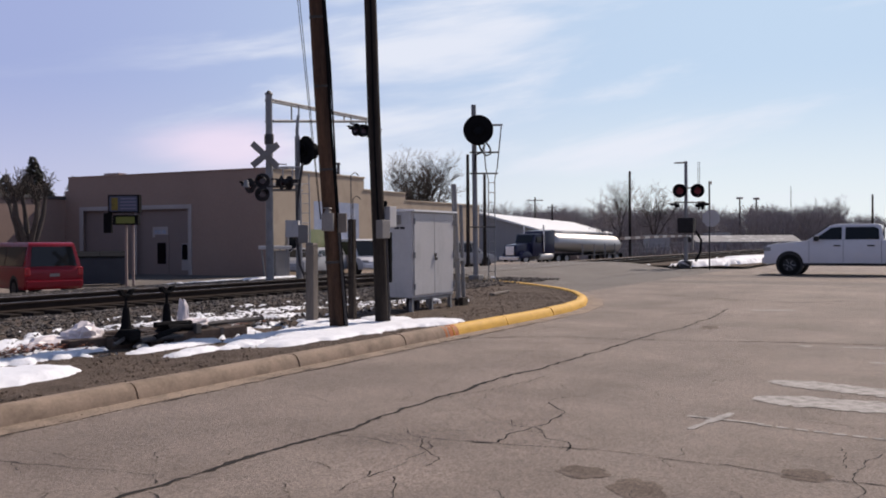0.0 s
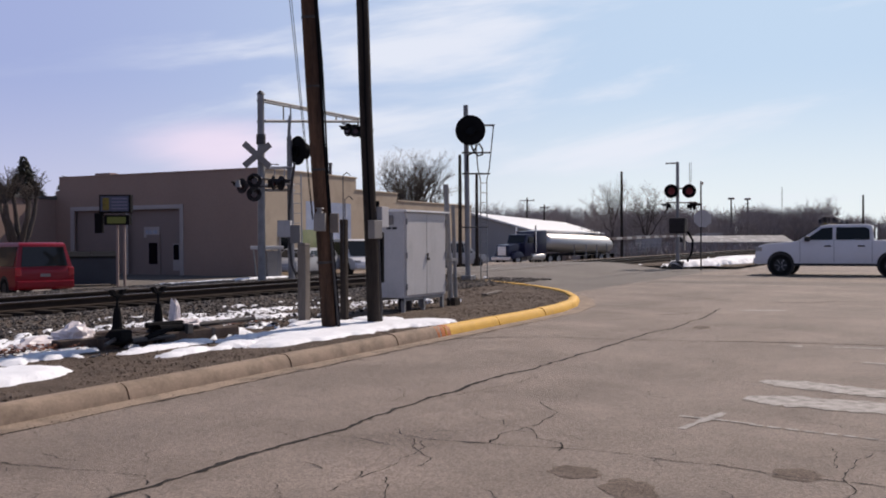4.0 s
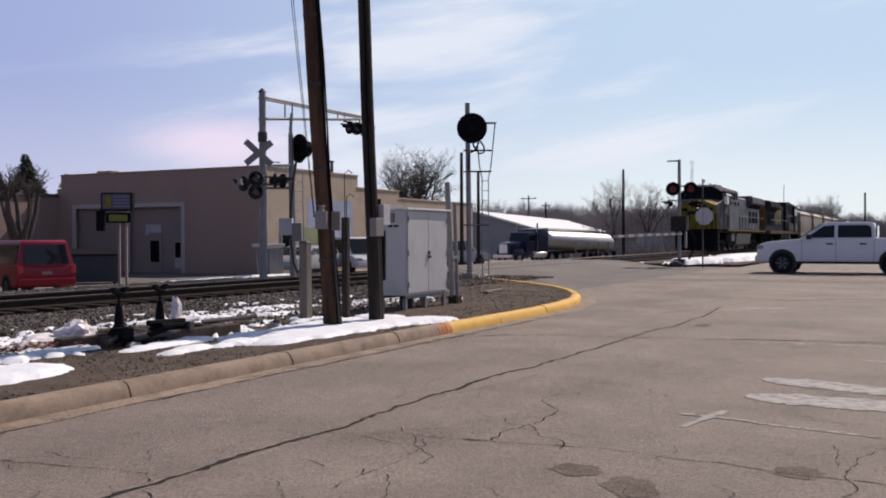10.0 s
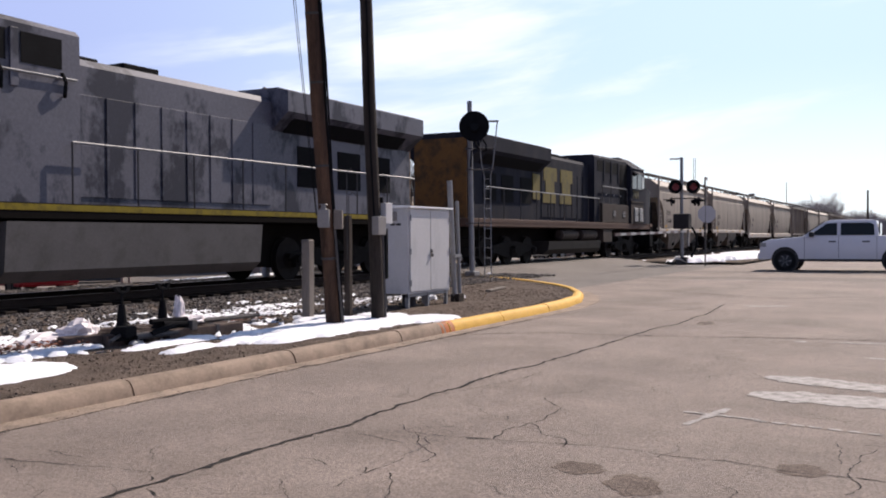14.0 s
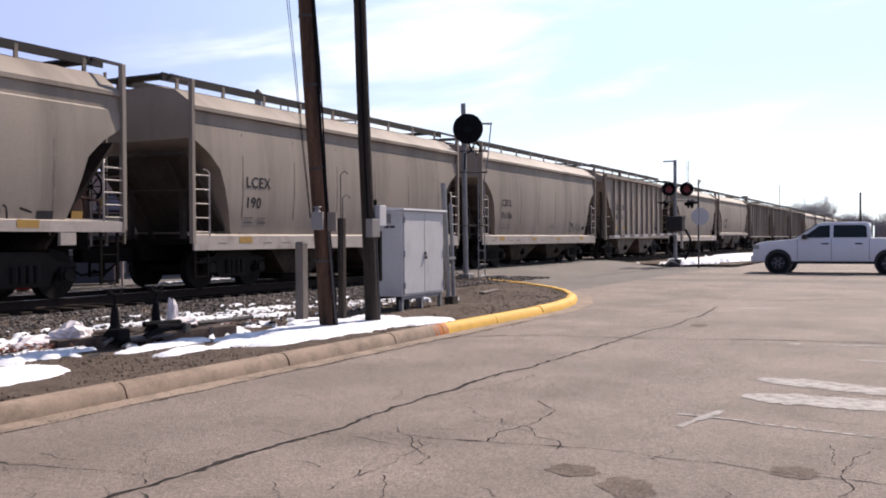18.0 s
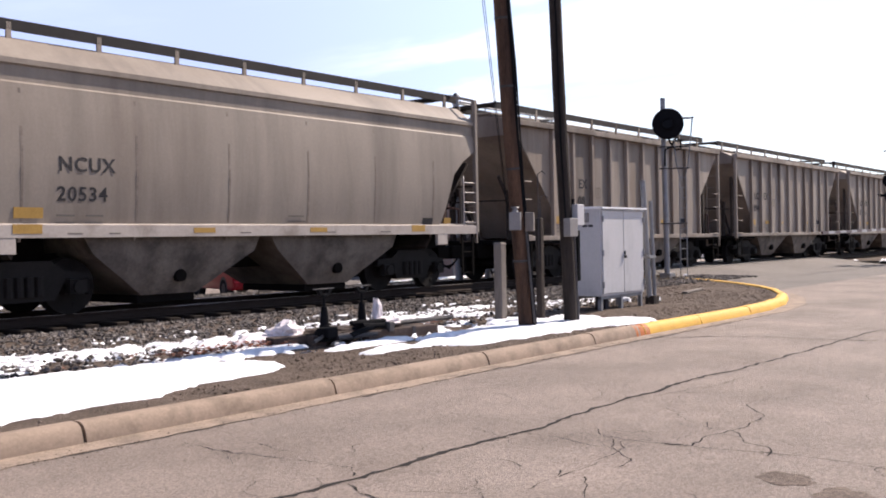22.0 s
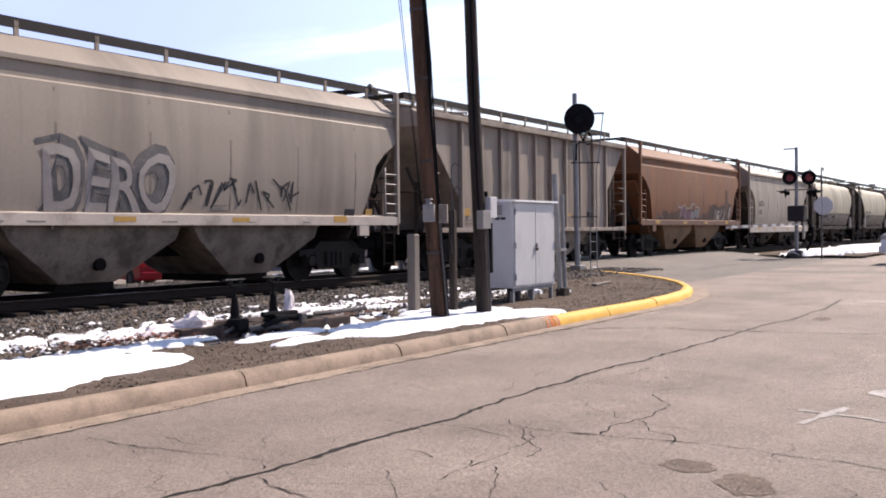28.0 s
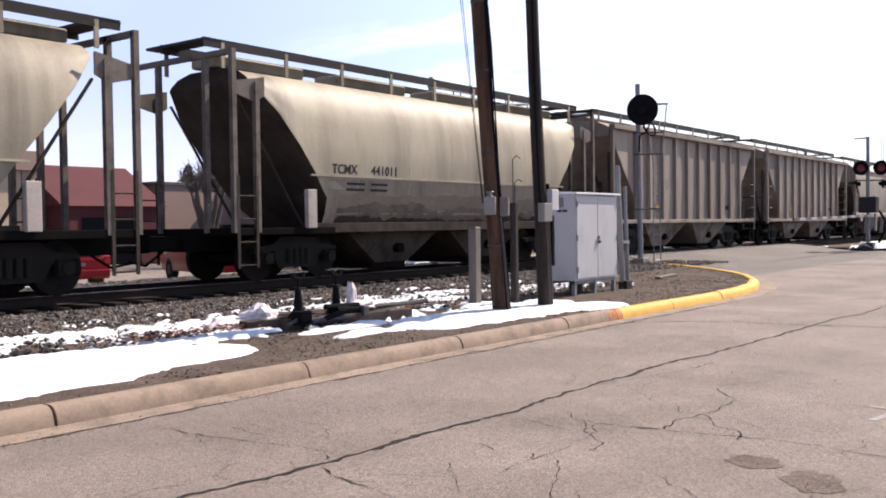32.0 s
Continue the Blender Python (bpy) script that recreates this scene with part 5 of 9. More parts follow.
def locomotive(nose, cab, hood, low, end, label, lit, nw=1.2):
    """A heavy six-axle diesel engine; x runs from its front coupler to the rear."""
    L = 25.0
    e = thing("locomotive", label, "locomotive", group="freight train")
    dk = 1.66
    # underframe and walkway
    s = Shape().box(1.05, -1.5, dk - 0.28, L - 0.75, 1.5, dk, 0.02)
    part("frame", s, UNDER if lit else LRUST, e)
    for sd in (-1, 1):
        part("side_stripe", Shape().box(5.3, min(sd * 1.505, sd * 1.51), dk - 0.13, L - 1.0, max(sd * 1.505, sd * 1.51), dk - 0.02), nose if lit else LRUST, e)
    # nose: flat face with chamfered cheeks and a sloped top
    s = Shape()
    def sec(x, w, c, z0, z1, zc):
        return [(x, -w, z0), (x, w, z0), (x, w, zc), (x - 0.0, c, z1), (x, -c, z1), (x, -w, zc)]
    nx = 1.46
    s.loft([sec(nx, nw, 0.45, dk, 3.62, 3.25), sec(nx + 0.1, nw + 0.06, 0.5, dk, 3.72, 3.35), sec(2.75, 1.54, 0.7, dk, 3.86, 3.72)])
    part("nose", s, nose, e, "short nose with a flat face")
    # the side of the nose behind a slanting line carries the cab colour
    for sd in (-1, 1) if lit else ():
        s = Shape()
        cw = lambda x: sd * (1.273 + 0.225 * (x - 1.5))
        for ly in (0.0, 0.02):
            q = [(2.45, cw(2.45) - sd * ly, dk), (2.78, cw(2.78) - sd * ly, dk), (2.78, cw(2.78) - sd * ly, 3.73), (1.62, cw(1.62) - sd * ly, 3.39)]
            s.add(q, [(0, 1, 2, 3)] if ly == 0 else [(3, 2, 1, 0)])
        s.add([(1.62, cw(1.62), 3.395), (2.78, cw(2.78), 3.74), (2.78, sd * 0.72, 3.88), (2.1, sd * 0.72, 3.82)], [(0, 1, 2, 3)])
        part("cheek", s, hood, e, "grey-blue side of the nose behind the yellow")
    # cab
    s = Shape()
    def csec(x, w, wt, z1, zs):
        return [(x, -w, dk), (x, w, dk), (x, w, zs), (x, wt, z1), (x, -wt, z1), (x, -w, zs)]
    s.loft([csec(2.75, 1.55, 0.85, 3.9, 3.72), csec(2.98, 1.55, 0.82, 4.82, 4.35), csec(3.3, 1.55, 0.85, 4.97, 4.5), csec(5.45, 1.55, 0.9, 5.0, 4.5)])
    part("cab", s, cab, e, "wide cab with a peaked roof")
    # windscreen
    s = Shape().add([(2.735, -0.76, 3.93), (2.735, 0.76, 3.93), (2.945, 0.78, 4.77), (2.945, -0.78, 4.77)], [(0, 1, 2, 3)])
    for sd in (-1, 1):
        s.add([(2.735, sd * 0.80, 3.93), (2.735, sd * 1.5, 3.80), (2.93, sd * 1.5, 4.36), (2.945, sd * 0.82, 4.77)], [(0, 1, 2, 3)])
    part("windscreen", s, DARKGLASS, e)
    for sd in (-1, 1):
        ya, yb = sd * 1.553, sd * 1.56
        za = 3.55 if lit else 3.42
        part("side_window", Shape().box(3.5, min(ya, yb), za, 4.3, max(ya, yb), 4.2), DARKGLASS if lit else CABGLASS, e)
        part("side_window", Shape().box(4.38, min(ya, yb), za, 5.2, max(ya, yb), 4.2), LAMPOFF if lit else CABGLASS, e)
        part("window_frame", Shape().box(3.44, min(sd * 1.552, sd * 1.575), za - 0.05, 5.26, max(sd * 1.552, sd * 1.575), za - 0.005).box(4.31, min(sd * 1.552, sd * 1.575), za, 4.37, max(sd * 1.552, sd * 1.575), 4.2), GALV if lit else LB2, e)
        if not lit:
            # pane in pale lamp-lens grey paints in the bright sky at this window
            part("quarter_window", Shape().box(3.02, min(ya, yb), 3.5, 3.38, max(ya, yb), 4.12, 0.002), LAMPOFF, e)
        # the dark engine's roof edge is pale steel to paint in sunlight
        part("roof_gutter", Shape().box(3.1, min(sd * 1.5, sd * 1.6), 4.44, 5.45, max(sd * 1.5, sd * 1.6), 4.5), hood if lit else GALV, e, "pale edge of the cab roof")
        s = Shape().loft([[(3.65, sd * 1.55, 4.32), (5.25, sd * 1.55, 4.32), (5.25, sd * 1.55, 4.29), (3.65, sd * 1.55, 4.29)], [(3.7, sd * 1.86, 4.15), (5.2, sd * 1.86, 4.15), (5.2, sd * 1.86, 4.13), (3.7, sd * 1.86, 4.13)]])
        part("sun_visor", s, GALV if lit else hood, e)
        part("cab_ledge", Shape().box(3.2, min(sd * 1.55, sd * 1.6), 2.72, 5.45, max(sd * 1.55, sd * 1.6), 2.78), low, e)
        part("lower_cab", Shape().box(3.2, min(sd * 1.55, sd * 1.565), dk + 0.02, 5.45, max(sd * 1.55, sd * 1.565), 2.7), low, e)
        if lit:
            part("cab_hatch", Shape().box(3.5, min(sd * 1.565, sd * 1.575), 1.8, 4.25, max(sd * 1.565, sd * 1.575), 2.6, 0.004), low, e)
            part("cab_hatch", Shape().box(4.4, min(sd * 1.565, sd * 1.575), 1.8, 5.3, max(sd * 1.565, sd * 1.575), 2.6, 0.004), BLACK, e)
            part("hand_grab", Shape().tube([(3.42, sd * 1.57, 1.75), (3.42, sd * 1.63, 1.8), (3.42, sd * 1.63, 2.6), (3.42, sd * 1.57, 2.65)], 0.014, 6), GALV, e)
        for x in () if lit else (3.42, 4.32):
            part("louvre_frame", Shape().box(x - 0.03, min(sd * 1.565, sd * 1.572), 1.74, x + 0.64, max(sd * 1.565, sd * 1.572), 2.5), BLACK, e)
            for k in range(9):
                part("louvre", Shape().loft([[(x, sd * 1.572, 1.78 + 0.078 * k), (x + 0.6, sd * 1.572, 1.78 + 0.078 * k), (x + 0.6, sd * 1.572, 1.84 + 0.078 * k), (x, sd * 1.572, 1.84 + 0.078 * k)], [(x, sd * 1.62, 1.775 + 0.078 * k), (x + 0.6, sd * 1.62, 1.775 + 0.078 * k), (x + 0.6, sd * 1.615, 1.79 + 0.078 * k), (x, sd * 1.615, 1.79 + 0.078 * k)]]), GALV, e)
    # low rails and aerials on the cab roof
    for x, y in ((3.5, -0.5), (3.9, 0.4), (4.7, -0.6)):
        part("roof_rail", Shape().tube([(x, y, 4.96), (x + 0.03, y, 5.06), (x + 0.3, y, 5.08), (x + 0.33, y, 4.98)], 0.016, 6), BLACK, e)
    part("aerial", Shape().cyl((4.3, -0.2, 4.97), (4.3, -0.2, 5.2), 0.02, 0.01, 6), BLACK, e)
    # headlight, number boards, crest plate, nose door; all of it stands a little back from the coupler
    before = set(e.children)
    part("headlight_housing", Shape().box(1.02, -0.20, 2.98, 1.2, 0.08, 3.58, 0.03), BLACK, e)
    for z in (3.42, 3.18):
        part("headlight", Shape().cyl((0.99, -0.06, z), (1.04, -0.06, z), 0.044, n=16), HEADLAMP if lit else LAMPOFF, e)
    part("round_emblem", Shape().cyl((1.11, -0.48, 3.3), (1.15, -0.48, 3.3), 0.19, n=24), LB, e)
    part("emblem_bar", Shape().box(1.10, -0.75, 2.72, 1.16, 0.72, 2.98, 0.02), LB, e, "plain dark emblem on the nose")
    for sd in (-1, 1):
        part("number_board", Shape().box(1.13, min(sd * 0.72, sd * 1.08), 2.98, 1.2, max(sd * 0.72, sd * 1.08), 3.2, 0.02), BLACK, e)
        part("ditch_light", Shape().cyl((0.85, sd * 0.62, 2.02), (0.95, sd * 0.62, 2.02), 0.046, n=14), HEADLAMP if lit else LAMPOFF, e)
        for z in (0.3, 0.62, 0.94, 1.26):
            part("step", Shape().box(0.8, min(sd * 1.2, sd * 1.5), z, 1.45, max(sd * 1.2, sd * 1.5), z + 0.03), BLACK, e)
        s = Shape()
        s.box(0.78, sd * 1.5 - 0.02, 0.3, 0.82, sd * 1.5 + 0.02, dk)
        s.box(1.43, sd * 1.5 - 0.02, 0.3, 1.47, sd * 1.5 + 0.02, dk)
        part("step_frame", s, BLACK, e)
        part("grab_rail", Shape().tube([(0.72, sd * 1.40, dk - 0.1), (0.72, sd * 1.40, 2.72), (0.74, sd * 1.12, 2.78), (0.74, sd * 1.12, dk - 0.1)], 0.04), BLACK, e)
        part("corner_post", Shape().tube([(1.38, sd * 1.48, 0.3), (1.38, sd * 1.48, dk + 0.9)], 0.022), GALV if lit else BLACK, e)
        part("grab_rail", Shape().tube([(0.72, sd * 0.45, dk - 0.1), (0.72, sd * 0.45, 2.75), (1.05, sd * 0.45, 2.8)], 0.03), BLACK, e)
    part("nose_platform", Shape().box(0.62, -1.42, dk - 0.12, 1.2, 1.42, dk - 0.02, 0.02), BLACK, e)
    part("pilot_sheet", Shape().box(0.66, -1.5, 0.45, 1.3, 1.5, dk - 0.12, 0.03), BLACK, e, "black pilot sheet under the nose")
    part("anticlimber", Shape().box(0.42, -0.75, dk - 0.32, 0.66, 0.75, dk - 0.1, 0.03), BLACK, e)
    for y in (-1.05, 1.05):
        part("hose", Shape().tube([(0.6, y * 0.7, 1.25), (0.5, y * 0.72, 0.9), (0.55, y * 0.68, 0.6)], 0.035, 6), RUBBER, e)
    part("nose_door", Shape().box(1.12, -1.05, dk + 0.25, 1.16, -0.62, 2.75, 0.01), nose, e)
    s = Shape()
    s.loft([[(0.35, -1.4, 0.10), (0.35, 1.4, 0.10), (0.6, 1.4, 0.10), (0.6, -1.4, 0.10)], [(0.62, -1.42, 0.95), (0.62, 1.42, 0.95), (0.7, 1.42, 0.95), (0.7, -1.42, 0.95)]])
    s.loft([[(0.25, -0.25, 0.12), (0.02, 0.0, 0.12), (0.25, 0.25, 0.12), (0.4, 0, 0.12)], [(0.62, -0.2, 0.8), (0.5, 0.0, 0.8), (0.62, 0.2, 0.8), (0.7, 0, 0.8)]])
    part("plow", s, BLACK, e, "black snow plow below the nose")
    for ob in set(e.children) - before:
        ob.location.x += 0.3
    coupler(e, 0.9, -1)
    coupler(e, L - 0.7, 1)
    # long hood in three steps
    hw = 1.02
    s = Shape()
    def hsec(x, w, z1, c):
        return [(x, -w, dk), (x, w, dk), (x, w, z1 - c), (x, w - c, z1), (x, -w + c, z1), (x, -w, z1 - c)]
    s.loft([hsec(5.45, 1.32, 4.82, 0.1), hsec(10.6, 1.32, 4.76, 0.1)])
    part("blower_hood", s, hood, e, "tall hood section with intake openings")
    for sd in (-1, 1):
        for k in range(4):
            x = 5.9 + k * 1.15
            part("intake_grille", Shape().box(x, min(sd * 1.31, sd * 1.33), 4.02, x + 0.85, max(sd * 1.31, sd * 1.33), 4.54), BLACK, e)
        for x in (6.82, 7.97, 9.12):
            part("intake_post", Shape().box(x, min(sd * 1.32, sd * 1.36), 3.6, x + 0.16, max(sd * 1.32, sd * 1.36), 4.58, 0.01), hood, e)
        if lit:
            part("cable_duct", Shape().cyl((5.5, sd * 1.37, 3.86), (10.5, sd * 1.37, 3.86), 0.022, n=6), GALV, e)
            for x in (6.6, 8.9, 10.2):
                part("lift_hook", Shape().tube([(x, sd * 1.33, 3.95), (x, sd * 1.42, 3.8), (x, sd * 1.4, 3.6), (x + 0.05, sd * 1.34, 3.55)], 0.035, 6), BLACK, e)
        else:
            # flat black panel paints in the shade of the recess behind the cab
            part("air_recess", Shape().loft([[(5.47, sd * 1.325, 2.58), (6.75, sd * 1.325, 2.58), (6.75, sd * 1.325, 4.15), (6.3, sd * 1.325, 4.58), (5.47, sd * 1.325, 4.6)], [(5.5, sd * 1.34, 2.6), (6.72, sd * 1.34, 2.6), (6.72, sd * 1.34, 4.14), (6.28, sd * 1.34, 4.56), (5.5, sd * 1.34, 4.58)]]), BLACK, e, "black panel painted for the shaded air inlet behind the cab")
        part("lower_panel", Shape().box(5.6, min(sd * 1.32, sd * 1.48), dk + 0.02, 9.9, max(sd * 1.32, sd * 1.48), 2.55, 0.01), low, e) if not lit else None
        for x in (6.5, 7.6, 8.8):
            part("panel_latch", Shape().box(x, min(sd * 1.32, sd * 1.345), 2.95, x + 0.12, max(sd * 1.32, sd * 1.345), 3.02), GALV, e)
    s = Shape().loft([hsec(10.6, hw, 4.38, 0.15), hsec(16.6, hw, 4.38, 0.15)])
    part("engine_hood", s, hood, e, "engine hood with many doors")
    for sd in (-1, 1):
        for k in range(8):
            x = 10.75 + k * 0.73
            part("hood_door", Shape().box(x, min(sd * hw, sd * (hw + 0.025)), dk + 0.15, x + 0.66, max(sd * hw, sd * (hw + 0.025)), 3.7, 0.008), hood, e)
    part("exhaust_pipe", Shape().box(12.6, -0.35, 4.33, 13.6, 0.35, 4.62, 0.03), BLACK, e)
    part("horn", Shape().box(11.3, -0.4, 4.38, 11.9, 0.4, 4.56, 0.04), BLACK, e)
    # radiator section with overhanging wings
    s = Shape()
    def rsec(x, top):
        return [(x, -hw, dk), (x, hw, dk), (x, hw, 3.6), (x, 1.5, 4.02), (x, 1.5, top), (x, 1.2, top + 0.1), (x, -1.2, top + 0.1), (x, -1.5, top), (x, -1.5, 4.02), (x, -hw, 3.6)]
    s.loft([rsec(16.6, 4.5), rsec(23.3, 4.5)])
    part("radiator", s, hood, e, "radiator with overhanging wings")
    part("end_panel", Shape().box(23.3, -1.0, dk, 23.38, 1.0, 4.4), end, e)
    for sd in (-1, 1):
        part("radiator_screen", Shape().loft([[(17.0, sd * (hw + 0.03), 3.58), (22.5, sd * (hw + 0.03), 3.58), (22.5, sd * (hw + 0.01), 3.58), (17.0, sd * (hw + 0.01), 3.58)], [(17.0, sd * 1.46, 4.0), (22.5, sd * 1.46, 4.0), (22.5, sd * 1.44, 4.0), (17.0, sd * 1.44, 4.0)]]), BLACK, e)
        for x in (17.6, 19.4, 21.0):
            part("vent_panel", Shape().box(x, min(sd * hw, sd * (hw + 0.02)), 2.3, x + 1.1, max(sd * hw, sd * (hw + 0.02)), 3.3), BLACK, e)
        handrail(e, 10.3, 22.8, sd * 1.45, dk, 2.75, 9, GALV)
        if not lit:
            handrail(e, 5.7, 9.75, sd * 1.42, 2.55, 3.35, 4, GALV)
        for z in (0.34, 0.66, 0.98, 1.3):
            part("step", Shape().box(L - 1.5, min(sd * 1.2, sd * 1.5), z, L - 0.85, max(sd * 1.2, sd * 1.5), z + 0.03), BLACK, e)
        s = Shape()
        s.box(L - 1.52, sd * 1.5 - 0.02, 0.3, L - 1.48, sd * 1.5 + 0.02, dk)
        s.box(L - 0.87, sd * 1.5 - 0.02, 0.3, L - 0.83, sd * 1.5 + 0.02, dk)
        part("step_frame", s, BLACK, e)
    # one plain dark box, added to block the bright view under the engine
    part("underframe", Shape().box(1.3, -0.62, 0.34, L - 1.3, 0.62, dk - 0.28, 0.03), UNDER, e, "dark plain box filling the underframe")
    if not lit:
        for sd in (-1, 1):
            for x in (6.3, 7.9):
                for k in range(4):
                    part("louvre", Shape().box(x, min(sd * 1.48, sd * 1.51), 1.98 + 0.07 * k, x + 0.42, max(sd * 1.48, sd * 1.51), 2.01 + 0.07 * k), GALV, e)
    tank = TANKM if lit else TANKD
    bx = 6.9 if lit else 8.35
    for sd in (-1, 1):
        part("battery_box", Shape().box(bx, min(sd * 1.1, sd * 1.45), 0.75, bx + 1.35, max(sd * 1.1, sd * 1.45), 1.35, 0.02), tank if lit else LLOW, e)
    # fuel tank, air tanks, trucks
    part("fuel_tank", Shape().extr([(-1.42, 0.5), (-1.2, 0.3), (1.2, 0.3), (1.42, 0.5), (1.5, 1.34), (-1.5, 1.34)] if lit else [(-1.35, 0.5), (-1.1, 0.3), (1.1, 0.3), (1.35, 0.5), (1.4, 0.84), (-1.4, 0.84)], 8.9 if lit else 9.9, 15.6 if lit else 16.6), tank, e, "fuel tank slung under the frame")
    for x in () if lit else (10.5, 13.1):
        for y in (-1.2, 1.2):
            a = part("air_tank", Shape().cyl((x, y, 1.1), (x + 1.9, y, 1.1), 0.225, n=18).cyl((x - 0.06, y, 1.1), (x, y, 1.1), 0.14, 0.225, 18).cyl((x + 1.9, y, 1.1), (x + 1.96, y, 1.1), 0.225, 0.14, 18), LLOW, e, "long grimy air tank")
            for q in (0.3, 1.6):
                part("tank_strap", Shape().ring((x + q, y, 1.1), (1, 0, 0), 0.235, 0.2, 0.06, 18), TANKD, a)
    truck(e, 4.95, (-2.0, 0.0, 2.0), 0.52, LTRUCK)
    truck(e, 19.5, (-2.0, 0.0, 2.0), 0.52, LTRUCK)
    return e


E1 = locomotive(LY, LB, LG, LB, LORANGE, "diesel locomotive with a yellow nose and grey-blue weathered hood", True)
lettering("387", 0.62, on_side(3.62, 2.93, 1.575), E1, LYF, "cab_number", bold=0.02)
part("emblem_bar", Shape().box(3.6, -1.58, 2.80, 4.9, -1.565, 2.86), LY, E1)
TRAIN.append((E1, -31.6, 0))
LYD2 = surf("faded_emblem_yellow", (0.115, 0.088, 0.016), 0.7, 0, 0.25, 1.2, 25, 0.05, (0.045, 0.04, 0.02), 0.85, thr=0.5)
LYD = surf("dirty_yellow", (0.062, 0.052, 0.018), 0.7, 0, 0.25, 3, 25, 0.05, (0.03, 0.027, 0.02), 0.8, thr=0.46)
E2 = locomotive(LB2, LB2, LB2, LLOW, LORANGE, "dark blue diesel locomotive running backwards, its sill rusty", False, 1.42)
# the far side of a turned engine faces the street: its writing stands on its left
lettering("7404", 0.55, pose(5.2, 1.575, 2.95, 90, 0, 180), E2, LYD, "cab_number", bold=0.02)
# plain yellow blocks where the owner's mark stands on the hood
for x in (16.4, 14.45):
    for a, b, c, d in ((0.0, 0.0, 1.45, 0.42), (0.3, 0.42, 1.3, 0.9), (0.1, 0.9, 1.6, 1.45)):
        part("emblem_block", Shape().box(x - c, 1.05, 2.4 + b, x - a, 1.062, 2.4 + d), LYD2, E2)
part("emblem_block", Shape().box(16.75, 1.05, 2.5, 17.5, 1.062, 3.5), LYD2, E2)
TRAIN.append((E2, 19.05, 180))


# ---- poles, posts and cabinet on the verge ----
def leaning(name, label, x, y, z0, dx, top, r0, r1, mat):
    """A pole that leans along x: dx metres a metre of height."""
    t = thing(name, label, "utility pole")
    n, secs = 14, []
    for k in range(13):
        z = z0 + (top - z0) * k / 12
        r = r0 + (r1 - r0) * k / 12
        secs.append([(x + dx * (z - z0) + 0.012 * math.sin(k * 1.3) + r * math.cos(a), y + r * math.sin(a) * (1 + 0.03 * math.sin(3 * a + k)), z) for a in (2 * math.pi * i / n for i in range(n))])
    part("shaft", Shape().loft(secs, True, True), mat, t)
    return t


METERBOX = surf("grey_box_paint", (0.20, 0.185, 0.175), 0.6, 0, 0.12, 4, 30, 0.08)
P1 = leaning("utility_pole", "stout brown wooden utility pole with conduits and a meter box", 10.95, 7.29, 0.05, -0.107, 10.5, 0.106, 0.09, POLEWOOD)
px1 = lambda z: 10.95 - 0.107 * z


def beside(c, lat, fwd, z):
    """A point beside c, along and away from the street corner's line of sight."""
    return (c[0] + 0.454 * lat + 0.891 * fwd, c[1] - 0.891 * lat + 0.454 * fwd, z)


def facing(c, lat, fwd, z):
    return pose(*beside(c, lat, fwd, z), 0, 0, -63)


at1 = lambda lat, fwd, z: beside((px1(z), 7.29), lat, fwd, z)
part("meter_box", Shape().box(-0.078, -0.05, -0.12, 0.078, 0.06, 0.12, 0.01), METERBOX, P1, "grey meter box", facing((px1(1.58), 7.29), -0.015, -0.165, 1.58))
part("meter_cap", Shape().cyl((0, 0, 0), (0, 0, 0.06), 0.05, 0.025, 12).cyl((0, 0, 0.06), (0, 0, 0.075), 0.06, 0.05, 12), METERBOX, P1, "", facing((px1(1.7), 7.29), -0.01, -0.15, 1.70))
part("fuse_box", Shape().box(-0.06, -0.05, -0.13, 0.06, 0.06, 0.13, 0.01), POSTGREY, P1, "weathered grey fuse box", facing((px1(1.58), 7.29), 0.165, -0.02, 1.57))
for k, (a, b) in enumerate(((0.105, -0.03), (0.13, 0.01), (0.125, -0.06))):
    part("conduit", Shape().tube([at1(a * (1 - 0.012 * z) + 0.012 * math.sin(z * 1.9 + k), b, z) for z in ((0.08, 0.7, 1.4, 2.1, 2.8, 3.7, 4.6, 5.5, 6.5, 9.0) if k < 2 else (0.08, 0.7, 1.44))], (0.024, 0.012, 0.018)[k], 6), (BLACK, BLACK, DARKSTEEL)[k], P1)
for a in (0.0, 0.055):
    part("guy_wire", Shape().tube([at1(-0.12 - a * 0.2, -0.02, 1.62), at1(-0.37 - a, 0.1, 9.2)], 0.005, 5), BLACK, P1)
for z, w in ((4.62, 0.30), (4.72, 0.24)):
    part("steel_step", Shape().tube([at1(-0.16, 0.0, z), at1(w, -0.02, z)], 0.012, 6), GALV, P1)
for z in (1.05, 2.3, 3.4, 4.3):
    part("strap", Shape().ring(at1(0, 0, z - 0.02), (-0.107, 0, 1), 0.112 - 0.002 * z, 0.09, 0.03, 16), DARKSTEEL, P1)

P2 = leaning("utility_pole", "dark slender wooden utility pole with grey boxes", 11.84, 7.12, 0.05, -0.06, 10.5, 0.097, 0.078, POLEDARK)
px2 = lambda z: 11.84 - 0.06 * z
part("junction_box", Shape().box(px2(1.5) - 0.20, 6.93, 1.36, px2(1.5) + 0.02, 7.04, 1.62, 0.01), METERBOX, P2)
part("junction_box", Shape().box(px2(1.6) + 0.07, 6.96, 1.52, px2(1.6) + 0.26, 7.10, 1.82, 0.01), CABWHITE, P2, "pale steel junction box")
part("box_cap", Shape().cyl((px2(1.8) + 0.1, 7.05, 1.82), (px2(1.8) + 0.1, 7.05, 1.9), 0.03, n=8), BLACK, P2)
